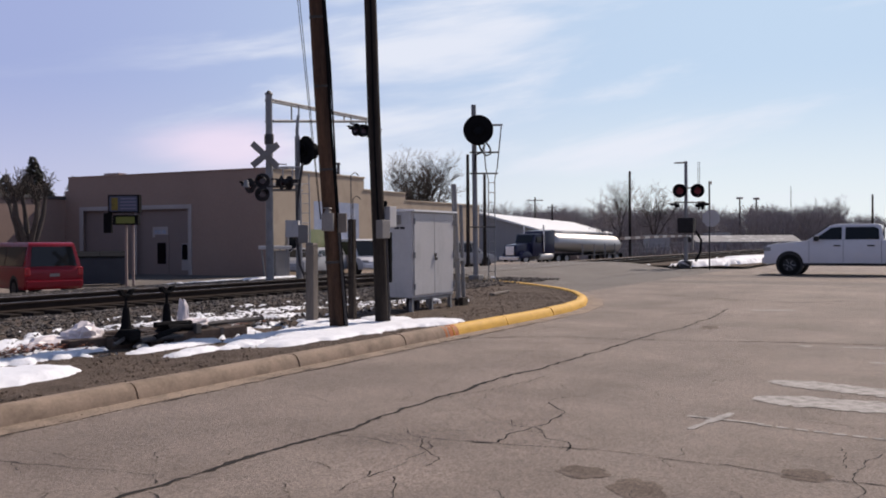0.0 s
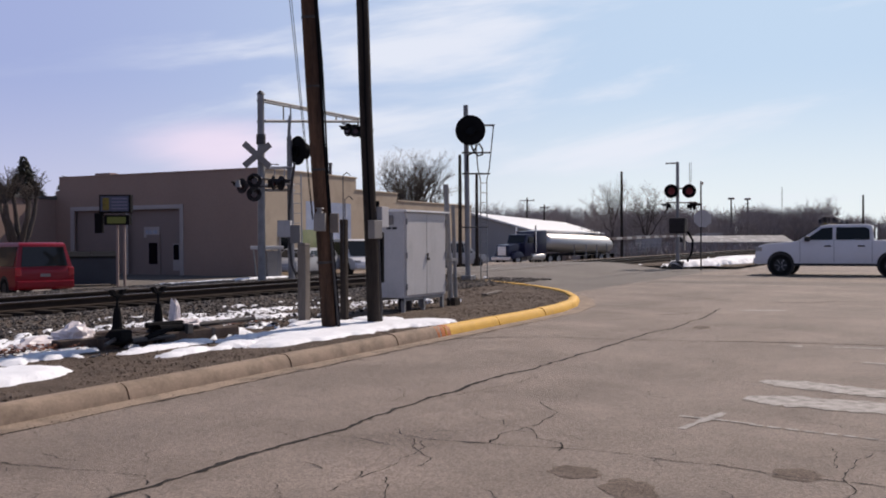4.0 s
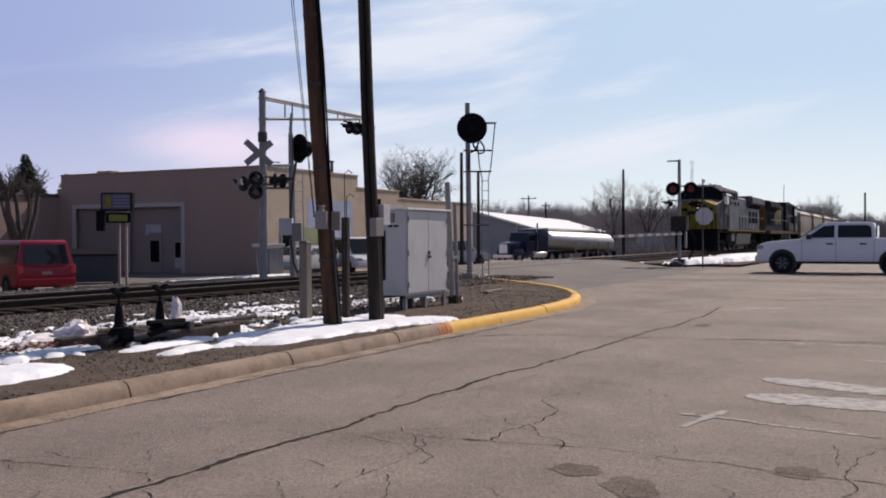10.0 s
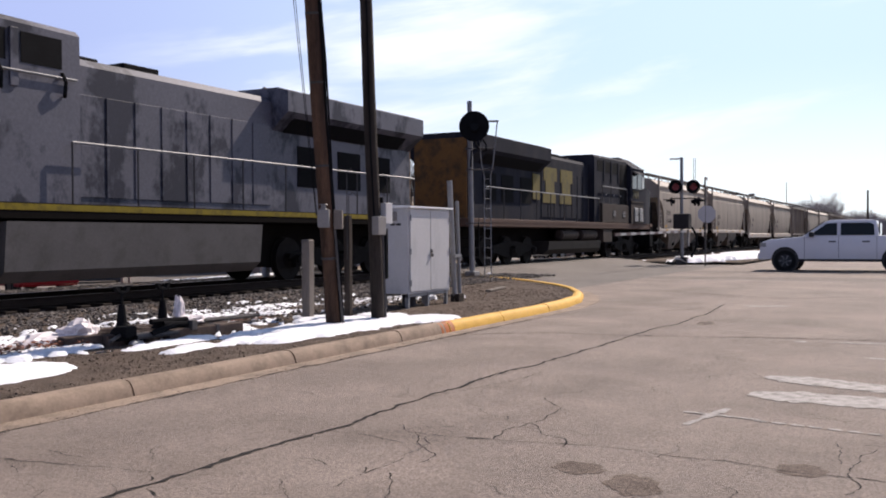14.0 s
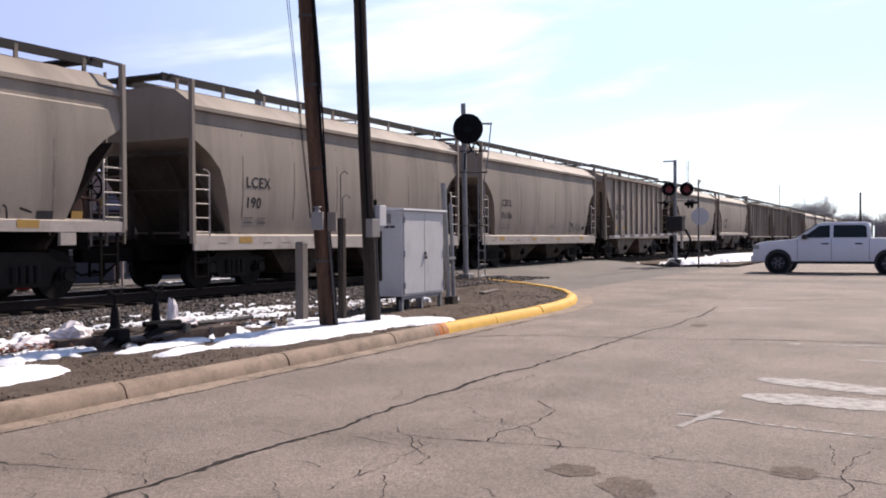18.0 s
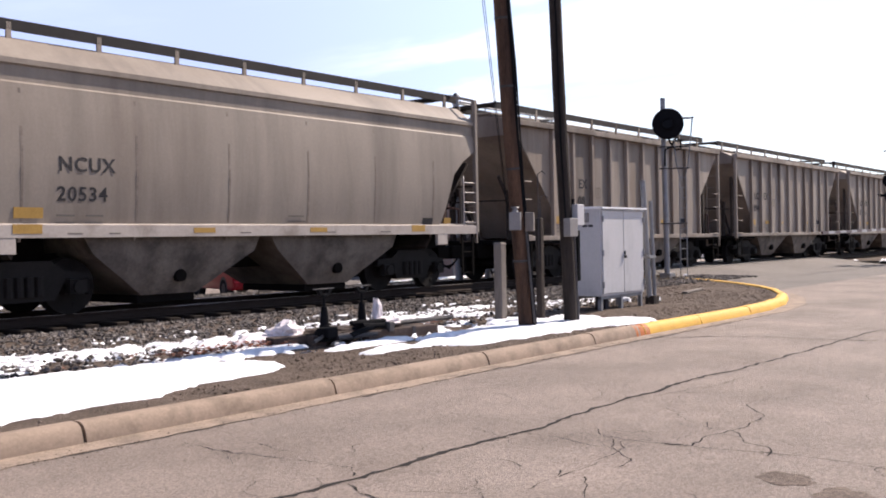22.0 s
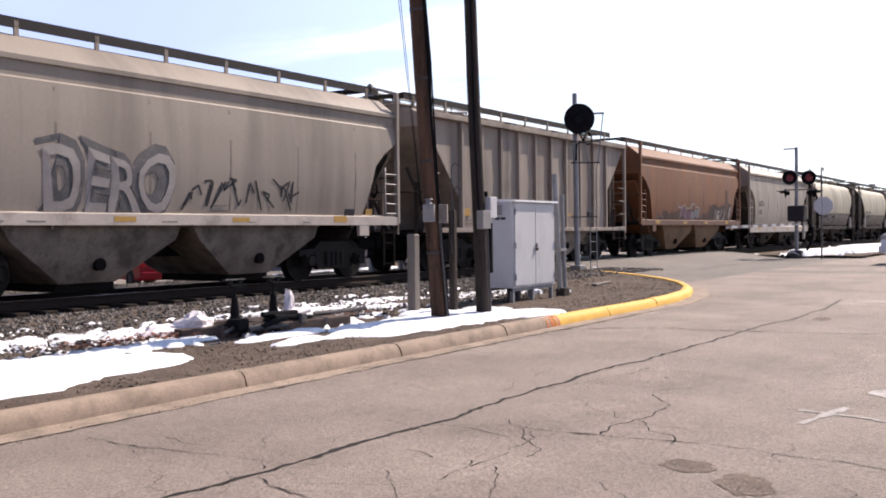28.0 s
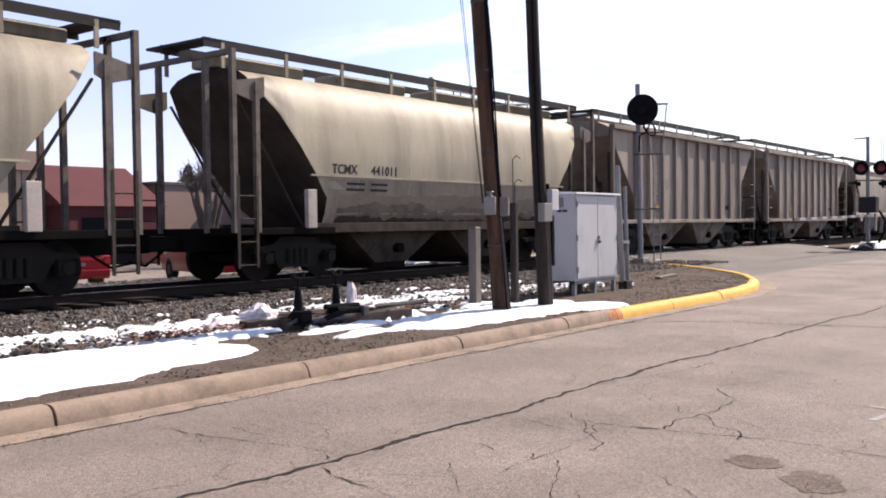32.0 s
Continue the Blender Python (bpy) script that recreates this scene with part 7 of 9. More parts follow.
# ---- vehicles ----
def shell(outline, w, bevel, wtop=None, zsplit=None):
    """A body from its side outline (x, z), half width w, with rounded edges; above zsplit the sides lean in to wtop."""
    bm = bmesh.new()
    va = [bm.verts.new((x, -w, z)) for x, z in outline]
    vb = [bm.verts.new((x, w, z)) for x, z in outline]
    n = len(outline)
    bm.faces.new(va)
    bm.faces.new(list(reversed(vb)))
    for i in range(n):
        bm.faces.new((va[i], vb[i], vb[(i + 1) % n], va[(i + 1) % n]))
    if wtop is not None:
        zt = max(z for _, z in outline)
        for v in bm.verts:
            if v.co.z > zsplit:
                k = (v.co.z - zsplit) / (zt - zsplit)
                v.co.y *= (w + (wtop - w) * k) / w
    bmesh.ops.recalc_face_normals(bm, faces=bm.faces[:])
    bmesh.ops.bevel(bm, geom=bm.edges[:], offset=bevel, segments=2, affect="EDGES", profile=0.6)
    s = Shape()
    bm.verts.index_update()
    s.add([v.co[:] for v in bm.verts], [[v.index for v in f.verts] for f in bm.faces])
    bm.free()
    return s


RIM = surf("wheel_rim", (0.42, 0.42, 0.43), 0.35, 0.8, 0.1, 4, 30, 0.03)


def wheel(parent, x, y, r, w=0.22):
    d = 1 if y > 0 else -1
    c = Vector((x, y, r))
    t = part("wheel", Shape().ring(c - Vector((0, d * w, 0)), (0, d, 0), r, r * 0.62, w, 26), RUBBER, parent, "black tyre")
    s = Shape().cyl(c - Vector((0, d * w * 0.7, 0)), c - Vector((0, d * 0.05, 0)), r * 0.62, r * 0.62, 22)
    for k in range(6):
        an = k * math.pi / 3
        s.cyl(c + Vector((math.cos(an) * r * 0.12, 0, math.sin(an) * r * 0.12)) - Vector((0, d * 0.03, 0)), c + Vector((math.cos(an) * r * 0.58, 0, math.sin(an) * r * 0.58)) - Vector((0, d * 0.03, 0)), r * 0.07, n=6)
    part("rim", s, RIM, t, "metal wheel rim")
    return t


def panel(parent, name, pts, w, mat, th=0.012):
    """Flat side panels on both sides of a vehicle from points (x, z, half width)."""
    for sd in (-1, 1):
        s = Shape()
        s.loft([[(x, sd * (y - th), z) for x, z, y in pts], [(x, sd * (y + th), z) for x, z, y in pts]])
        part(name, s, mat, parent)


def paint(name, col, rough=0.3):
    return surf(name, col, rough, 0, 0.05, 1.5, 20, 0.02, tuple(c * 0.72 for c in col), 0.3, thr=0.55, coat=0.12, spec=0.3)


GLASS = pane("vehicle_glass", (0.012, 0.014, 0.015), 0.04, 0.3)
CHROME = surf("chrome", (0.6, 0.6, 0.62), 0.15, 1.0, 0.05, 3, 20, 0.0)
TAIL = pane("tail_lamp", (0.35, 0.01, 0.015), 0.2)
WHITEP = paint("white_vehicle_paint", (0.60, 0.59, 0.61))
PLASTIC = surf("black_trim", (0.02, 0.02, 0.021), 0.6, 0, 0.15, 6, 40, 0.05)

# white crew-cab pickup that waits at the crossing
pk = thing("pickup_truck", "white crew-cab pickup truck waiting at the crossing", "pickup truck", pose(37.5, 2.75, 0, 0, 0, 90))
body = [(2.78, 0.42), (2.84, 0.60), (2.84, 0.85), (2.74, 1.08), (2.45, 1.16), (1.42, 1.25), (1.2, 1.28), (-2.95, 1.28), (-3.02, 1.2), (-3.02, 0.62), (-2.9, 0.48), (-1.2, 0.42), (1.3, 0.40)]
part("body", shell(body, 1.0, 0.045), WHITEP, pk)
cabin = [(1.42, 1.22), (0.58, 1.80), (0.40, 1.85), (-0.95, 1.85), (-1.08, 1.80), (-1.18, 1.22)]
part("cab", shell(cabin, 0.97, 0.05, 0.78, 1.25), WHITEP, pk)
sw_ = lambda z: 0.97 + (0.78 - 0.97) * (z - 1.25) / 0.6
panel(pk, "front_window", [(x, z, sw_(z) + 0.004) for x, z in ((1.12, 1.30), (0.55, 1.72), (0.20, 1.74), (0.20, 1.30))], 1, GLASS)
panel(pk, "rear_window", [(x, z, sw_(z) + 0.004) for x, z in ((0.08, 1.30), (0.08, 1.74), (-0.88, 1.74), (-1.0, 1.66), (-1.02, 1.30))], 1, GLASS)
part("windscreen", Shape().loft([[(1.37, -0.85, 1.27), (1.37, 0.85, 1.27), (0.62, 0.72, 1.80), (0.62, -0.72, 1.80)], [(1.39, -0.85, 1.28), (1.39, 0.85, 1.28), (0.64, 0.72, 1.81), (0.64, -0.72, 1.81)]]), GLASS, pk)
part("rear_glass", Shape().box(-1.19, -0.7, 1.32, -1.15, 0.7, 1.72), GLASS, pk)
part("bed_liner", Shape().box(-2.9, -0.85, 1.281, -1.3, 0.85, 1.286), PLASTIC, pk)
for y in (1.0, -1.0):
    for x in (1.95, -1.71):
        d = 1 if y > 0 else -1
        part("wheel_arch", Shape().cyl((x, y - d * 0.3, 0.42), (x, y + d * 0.008, 0.42), 0.47, n=28), PLASTIC, pk)
        wheel(pk, x, y + d * 0.015, 0.38, 0.25)
    for x in (0.35, -0.75):
        part("door_handle", Shape().box(x - 0.12, min(y, y * 1.03), 1.05, x + 0.12, max(y, y * 1.03), 1.10, 0.01), PLASTIC, pk)
    part("mirror", Shape().box(0.95, min(y * 0.98, y * 1.2), 1.24, 1.12, max(y * 0.98, y * 1.2), 1.42, 0.03), PLASTIC, pk)
    part("rocker", Shape().box(-1.25, min(y * 0.97, y * 1.01), 0.36, 1.5, max(y * 0.97, y * 1.01), 0.45), PLASTIC, pk)
    part("head_lamp", Shape().box(2.6, min(y * 0.70, y * 1.005), 0.88, 2.84, max(y * 0.70, y * 1.005), 1.04, 0.02), LAMPOFF, pk)
    part("tail_light", Shape().box(-3.03, min(y * 0.82, y * 1.005), 0.85, -2.9, max(y * 0.82, y * 1.005), 1.2, 0.02), TAIL, pk)
    for x in (1.28, 0.14, -1.1):
        part("door_seam", Shape().box(x, min(y * 1.0, y * 1.003), 0.48, x + 0.012, max(y * 1.0, y * 1.003), 1.26), PLASTIC, pk)
part("front_bumper", Shape().box(2.7, -0.98, 0.42, 2.92, 0.98, 0.66, 0.05), WHITEP, pk)
part("rear_bumper", Shape().box(-3.12, -0.95, 0.5, -2.98, 0.95, 0.72, 0.03), CHROME, pk)
part("ladder_rack", Shape().tube([(-2.7, -0.9, 1.28), (-2.7, -0.9, 1.58), (-2.7, 0.9, 1.58), (-2.7, 0.9, 1.28)], 0.03, 6), METERBOX, pk)


def wagon(name, label, m, col, L, H, boxy, category="van"):
    v = thing(name, label, category, m)
    pm = paint(name + "_paint", col)
    f, r = L / 2, -L / 2
    part("body", shell([(f - 0.1, 0.3), (f, 0.5), (f - 0.02, 0.72), (f - 0.35, 0.9), (f - 1.0, 1.0), (r + 0.05, 1.05), (r, 0.9), (r, 0.45), (r + 0.1, 0.3)], 0.96, 0.05), pm, v)
    wsx = f - 0.75 if boxy else f - 1.05
    part("cabin", shell([(wsx, 0.96), (wsx - 0.75, H - 0.06), (wsx - 1.0, H), (r + 0.35, H), (r + 0.2, H - 0.06), (r + 0.04, 0.98)], 0.93, 0.05, 0.74, 1.0), pm, v)
    w_ = lambda z: 0.93 + (0.74 - 0.93) * (z - 1.0) / (H - 1.0)
    zt = H - 0.14
    xs = [wsx - 0.35, wsx - 1.0, wsx - 1.95, r + 0.22]
    for a, b in zip(xs, xs[1:]):
        panel(v, "side_window", [(a - 0.03 + (0 if a != xs[0] else -0.0), 1.06, w_(1.06) + 0.004), (a - 0.03 - (0.42 if a == xs[0] else 0), zt, w_(zt) + 0.004), (b + 0.04, zt, w_(zt) + 0.004), (b + 0.04, 1.06, w_(1.06) + 0.004)], 1, GLASS)
    part("windscreen", Shape().loft([[(wsx - 0.06, -0.8, 1.02), (wsx - 0.06, 0.8, 1.02), (wsx - 0.68, 0.68, H - 0.1), (wsx - 0.68, -0.68, H - 0.1)], [(wsx - 0.02, -0.8, 1.03), (wsx - 0.02, 0.8, 1.03), (wsx - 0.64, 0.68, H - 0.09), (wsx - 0.64, -0.68, H - 0.09)]]), GLASS, v)
    part("rear_glass", Shape().loft([[(r + 0.06, -0.75, 1.06), (r + 0.06, 0.75, 1.06), (r + 0.20, 0.66, H - 0.14), (r + 0.20, -0.66, H - 0.14)], [(r + 0.02, -0.75, 1.06), (r + 0.02, 0.75, 1.06), (r + 0.16, 0.66, H - 0.14), (r + 0.16, -0.66, H - 0.14)]]), GLASS, v)
    for y in (0.96, -0.96):
        for x in (f - 0.95, r + 0.95):
            d = 1 if y > 0 else -1
            part("wheel_arch", Shape().cyl((x, y - d * 0.25, 0.36), (x, y + d * 0.006, 0.36), 0.40, n=24), PLASTIC, v)
            wheel(v, x, y + d * 0.01, 0.33, 0.21)
        part("tail_light", Shape().box(r - 0.012, min(y * 0.8, y * 0.99), 0.75, r + 0.1, max(y * 0.8, y * 0.99), 1.02, 0.02), TAIL, v)
        part("head_lamp", Shape().box(f - 0.3, min(y * 0.62, y * 0.97), 0.66, f - 0.01, max(y * 0.62, y * 0.97), 0.8, 0.02), LAMPOFF, v)
        part("mirror", Shape().box(wsx - 0.55, min(y, y * 1.18), 1.02, wsx - 0.42, max(y, y * 1.18), 1.16, 0.02), pm, v)
    part("rear_bumper", Shape().box(r - 0.07, -0.93, 0.36, r + 0.05, 0.93, 0.6, 0.04), pm, v)
    part("front_bumper", Shape().box(f - 0.06, -0.9, 0.36, f + 0.05, 0.9, 0.6, 0.04), pm, v)
    part("number_plate", Shape().box(r - 0.02, -0.16, 0.72, r - 0.005, 0.16, 0.82), METERBOX, v)
    return v


wagon("minivan", "red minivan with dark windows standing in the far street", pose(22.62, 27.9, -0.5, 0, 0, 71), (0.19, 0.003, 0.011), 4.9, 1.84, False, "minivan")
wagon("minivan", "red minivan standing in a line of traffic", pose(17.2, 29.0, -0.5, 0, 0, 78), (0.19, 0.005, 0.011), 4.7, 1.7, False, "minivan")
wagon("passenger_van", "white passenger van facing the crossing", pose(45.4, 29.0, -0.5, 0, 0, -118), (0.55, 0.55, 0.57), 5.0, 1.95, True, "van")
wagon("estate_car", "silver car waiting behind the crossing signal", pose(41.3, 29.2, -0.5, 0, 0, 185), (0.30, 0.30, 0.31), 4.6, 1.5, False, "car")
wagon("sport_utility", "dark silver sport utility vehicle in the far street", pose(56.5, 27.9, -0.5, 0, 0, -25), (0.30, 0.30, 0.30), 4.7, 1.8, False, "car")

# tank truck
BLUEP = paint("blue_cab_paint", (0.013, 0.015, 0.042))
ALU = surf("polished_tank", (0.42, 0.41, 0.40), 0.45, 0.6, 0.08, 1.0, 20, 0.02)
tk = thing("tank_truck", "dark blue tractor with a polished silver tank trailer", "truck", pose(89, 32.4, -0.95, 0, 0, 163))
part("hood", shell([(8.4, 0.7), (8.45, 1.3), (8.3, 1.85), (6.4, 2.05), (6.4, 0.7)], 0.75, 0.06), BLUEP, tk)
part("cab", shell([(6.45, 0.8), (6.45, 2.0), (6.15, 2.85), (4.9, 2.9), (4.9, 0.8)], 1.1, 0.06), BLUEP, tk)
part("sleeper", shell([(4.88, 0.8), (4.88, 3.15), (3.2, 3.25), (3.2, 0.8)], 1.15, 0.06), BLUEP, tk)
part("windscreen", Shape().loft([[(6.40, -0.95, 2.1), (6.40, 0.95, 2.1), (6.17, 0.9, 2.75), (6.17, -0.9, 2.75)], [(6.44, -0.95, 2.1), (6.44, 0.95, 2.1), (6.21, 0.9, 2.75), (6.21, -0.9, 2.75)]]), GLASS, tk)
panel(tk, "side_window", [(6.1, 2.05, 1.105), (5.95, 2.6, 1.105), (5.1, 2.6, 1.105), (5.1, 2.05, 1.105)], 1, GLASS)
part("grille", Shape().box(8.43, -0.5, 0.9, 8.5, 0.5, 1.75, 0.02), CHROME, tk)
part("bumper", Shape().box(8.45, -1.15, 0.45, 8.65, 1.15, 0.8, 0.04), CHROME, tk)
for y in (-0.95, 0.95):
    part("fender", shell([(8.2, 0.6), (8.1, 1.1), (7.6, 1.3), (7.0, 1.2), (6.5, 0.75)], 0.25, 0.05), BLUEP, tk, "", pose(0, y, 0))
    part("exhaust_pipe", Shape().cyl((4.95, y * 1.25, 1.2), (4.95, y * 1.25, 3.7), 0.08, n=10), CHROME, tk)
    part("fuel_tank", Shape().cyl((3.6, y * 1.05, 0.75), (5.6, y * 1.05, 0.75), 0.32, n=16), ALU, tk)
    for x in (7.5, 2.6, 1.3, -5.9, -7.2):
        wheel(tk, x, y * 1.22, 0.5, 0.3)
part("chassis", Shape().box(-8.2, -0.45, 0.75, 8.0, 0.45, 1.0), BLACK, tk)
secs = []
for x, r in ((2.9, 0.7), (2.7, 0.95), (2.4, 1.06), (-3.0, 1.1), (-7.8, 1.06), (-8.1, 0.95), (-8.3, 0.7)):
    secs.append([(x, math.cos(a) * r * 1.1, 2.12 - 0.03 * (2.9 - x) + math.sin(a) * r * 0.86) for a in (2 * math.pi * k / 24 for k in range(24))])
part("tank", Shape().loft(secs, True, True), ALU, tk, "long polished tank")
part("manhole", Shape().box(-6.5, -0.3, 2.9, 1.0, 0.3, 3.08, 0.04), ALU, tk)
part("mud_flap", Shape().box(-8.15, -1.2, 0.3, -8.1, 1.2, 0.95), BLACK, tk)

# ---- buildings ----
WALLB = surf("brown_end_wall", (0.285, 0.20, 0.165), 0.9, 0, 0.1, 0.35, 12, 0.12, (0.26, 0.182, 0.153), 0.6)
WALLT = surf("beige_side_wall", (0.42, 0.335, 0.25), 0.9, 0, 0.10, 0.5, 12, 0.15, (0.27, 0.21, 0.16), 0.5)
TRIM = surf("pale_trim", (0.36, 0.325, 0.315), 0.8, 0, 0.1, 1, 15, 0.05)
DOORM = surf("grey_brown_door", (0.215, 0.168, 0.155), 0.7, 0, 0.06, 0.6, 15, 0.05)
MURAL1 = surf("mural_blue", (0.28, 0.32, 0.42), 0.9, 0, 0.2, 1.2, 10, 0.05, (0.42, 0.42, 0.44), 0.7)
MURAL2 = surf("mural_green", (0.25, 0.28, 0.15), 0.9, 0, 0.2, 1.2, 10, 0.05, (0.36, 0.30, 0.2), 0.6)
ROOFM = surf("flat_roof", (0.10, 0.095, 0.09), 0.9, 0, 0.2, 0.5, 12, 0.1)
wh = thing("warehouse", "long low warehouse with brown end wall and beige side", "building")
BX, BY, G0 = 40.3, 31.0, -0.6
part("end_wall", Shape().box(BX, BY + 0.35, G0, BX + 0.35, 36.5, 5.15), WALLB, wh, "brown windowless end wall")
part("end_wall", Shape().box(BX, 44.95, G0, BX + 0.35, 46.0, 5.15), WALLB, wh)
part("bay_lintel", Shape().box(BX, 36.5, 3.3, BX + 0.35, 44.95, 5.15), WALLB, wh)
part("bay_wall", Shape().box(BX + 0.25, 36.5, G0, BX + 0.35, 44.95, 3.3), DOORM, wh, "grey infill of the wide bay")
for y0, y1, z0, z1 in ((36.4, 45.05, 3.18, 3.42), (36.4, 36.65, G0, 3.2), (44.75, 45.05, G0, 3.2), (40.5, 40.75, G0, 3.2)):
    part("bay_trim", Shape().box(BX - 0.06, y0, z0, BX - 0.003, y1, z1, 0.01), TRIM, wh, "pale timber trim round the bay")
d = part("door", Shape().box(BX + 0.18, 38.3, G0, BX + 0.248, 39.3, 1.75, 0.01), DOORM, wh)
part("door_glass", Shape().box(BX + 0.165, 38.48, 0.1, BX + 0.178, 39.12, 1.3), DARKGLASS, d)
w = part("window", Shape().box(BX + 0.18, 36.85, -0.25, BX + 0.248, 37.35, 1.25, 0.01), TRIM, wh)
part("glass", Shape().box(BX + 0.165, 36.9, 0.35, BX + 0.178, 37.3, 1.2), DARKGLASS, w)
sgn = part("wall_sign", Shape().box(BX + 0.19, 38.35, 1.6, BX + 0.245, 39.5, 2.2, 0.01), TRIM, wh, "small pale sign with dark unreadable lines")
for k, (a, b) in enumerate(((38.5, 38.8), (38.88, 39.1), (39.15, 39.35))):
    part("sign_bar", Shape().box(BX + 0.18, a, 1.8, BX + 0.189, b, 2.02), MURAL1, sgn)
part("parapet_cap", Shape().box(BX - 0.05, BY - 0.05, 5.15, BX + 0.42, 46.0, 5.24, 0.015), WALLB, wh)
# beige side in three steps
for x0, x1, h in ((BX, 49.5, 5.15), (49.5, 54.6, 4.42), (54.6, 66.0, 3.95)):
    part("side_wall", Shape().box(x0, BY, G0, x1, BY + 0.35, h), WALLT, wh, "beige side wall with faded painting")
    part("parapet_cap", Shape().box(x0 - (0.05 if x0 > BX else 0), BY - 0.06, h, x1 + 0.03, BY + 0.40, h + 0.09, 0.015), WALLT, wh)
    part("roof", Shape().box(x0 + 0.36, BY + 0.36, h - 0.5, x1, 46.0, h - 0.4), ROOFM, wh)
part("step_wall", Shape().box(49.3, BY + 0.36, 3.5, 49.49, 46.0, 5.15), WALLT, wh)
part("back_wall", Shape().box(BX, 46.0, G0, 66.0, 46.3, 4.4), WALLB, wh)
part("mural_patch", Shape().box(44.2, BY - 0.006, 1.4, 48.9, BY - 0.002, 3.6), MURAL1, wh, "faded blue painting on the wall")
part("mural_patch", Shape().box(43.6, BY - 0.010, 0.6, 46.6, BY - 0.007, 2.0), MURAL2, wh, "faded green painting on the wall")
for x in (41.7, 50.8, 56.5):
    w = part("window", Shape().box(x, BY - 0.05, 0.3, x + 1.0, BY - 0.012, 2.1, 0.01), TRIM, wh)
    part("glass", Shape().box(x + 0.1, BY - 0.06, 0.4, x + 0.9, BY - 0.051, 2.0), DARKGLASS, w)
for x, h in ((47.4, 5.75), (48.2, 5.95)):
    part("roof_vent", Shape().cyl((x, BY + 1.0, 4.6), (x, BY + 1.0, h), 0.09, n=10).cyl((x, BY + 1.0, h), (x, BY + 1.0, h + 0.12), 0.16, 0.1, 10), DARKSTEEL, wh)
part("roof_box", Shape().box(BX + 0.1, 42.0, 5.2, BX + 0.7, 43.2, 5.36, 0.02), WALLB, wh)

lw = thing("low_building", "low brown building with a dark flat roof", "building")
part("wall", Shape().box(34.0, 46.3, -0.6, 44.0, 60, 3.9), WALLB, lw)
part("roof_edge", Shape().box(33.8, 46.2, 3.9, 44.2, 60.2, 4.1, 0.02), ROOFM, lw)
part("pale_door", Shape().box(33.93, 50.5, -0.6, 33.998, 55.5, 2.0, 0.01), TRIM, lw)
rb = thing("red_shed", "red gabled shed with a dark doorway", "building")
REDW = surf("red_boards", (0.08, 0.02, 0.022), 0.85, 0, 0.15, 0.8, 12, 0.1)
part("wall", Shape().box(27.0, 44.5, -0.6, 33.0, 52.0, 2.6), REDW, rb)
part("gable", Shape().extr([(44.3, 2.6), (52.2, 2.6), (48.2, 4.9)], 26.8, 33.2), REDW, rb)
part("doorway", Shape().box(28.0, 44.44, -0.6, 31.5, 44.49, 2.0), DARKGLASS, rb)
bb = thing("beige_building", "beige block building with a deep brown roof fascia", "building")
part("wall", Shape().box(4.0, 46.0, -0.6, 26.6, 58.0, 4.4), WALLT, bb)
part("roof_edge", Shape().box(3.7, 45.7, 4.4, 26.75, 58.3, 5.4, 0.02), WALLB, bb, "deep brown fascia under the flat roof")
for x in (6.2, 11.2, 16.2, 21.2, 25.6):
    part("pilaster", Shape().box(x, 45.86, -0.6, x + 0.3, 45.998, 4.4, 0.01), WALLB, bb)
for x in (8.0, 13.5, 19.5):
    w = part("window", Shape().box(x, 45.93, 0.4, x + 2.2, 45.99, 2.0, 0.01), TRIM, bb)
    part("glass", Shape().box(x + 0.1, 45.9, 0.5, x + 2.1, 45.928, 1.9), DARKGLASS, w)
part("door", Shape().box(17.0, 45.92, -0.6, 18.1, 45.99, 1.6, 0.01), DOORM, bb)
lb_ = thing("brown_house", "brown two-storey house with a pitched roof", "building")
part("wall", Shape().box(-16, 40.0, -0.6, 0.0, 52.0, 4.6), WALLB, lb_)
part("roof", Shape().extr([(39.4, 4.6), (52.6, 4.6), (46.0, 7.4)], -16.6, 0.6), ROOFM, lb_)
for x in (-13, -8.5, -4):
    for z in (0.5, 2.9):
        w = part("window", Shape().box(x, 39.93, z, x + 1.2, 39.99, z + 1.3, 0.01), TRIM, lb_)
        part("glass", Shape().box(x + 0.1, 39.9, z + 0.1, x + 1.1, 39.928, z + 1.2), DARKGLASS, w)

SHEDROOF = surf("white_metal_roof", (0.72, 0.71, 0.70), 0.45, 0.0, 0.06, 0.5, 10, 0.03)
SHEDWALL = surf("grey_metal_wall", (0.30, 0.29, 0.29), 0.6, 0.1, 0.08, 0.4, 10, 0.03, stretch=(6, 6, 0.3))
sh = thing("metal_shed", "long white metal shed with a snow-bright roof", "building", pose(99.5, 46.2, -1.0, 0, 0, 10.2))
part("wall", Shape().box(0, -6, 0, 66, 7, 3.5), SHEDWALL, sh)
part("gable_wall", Shape().extr([(-6, 3.5), (7, 3.5), (0.5, 5.3)], 0.0, 0.2), SHEDWALL, sh)
part("roof", Shape().extr([(-6.6, 3.4), (0.5, 5.35), (7.5, 3.4), (7.5, 3.6), (0.5, 5.6), (-6.6, 3.6)], -0.4, 66.4), SHEDROOF, sh, "bright white sheet metal roof")
for x in (12, 30, 55):
    part("sliding_door", Shape().box(x, -6.08, 0.1, x + 5, -6.003, 3.4, 0.02), DOORM, sh)

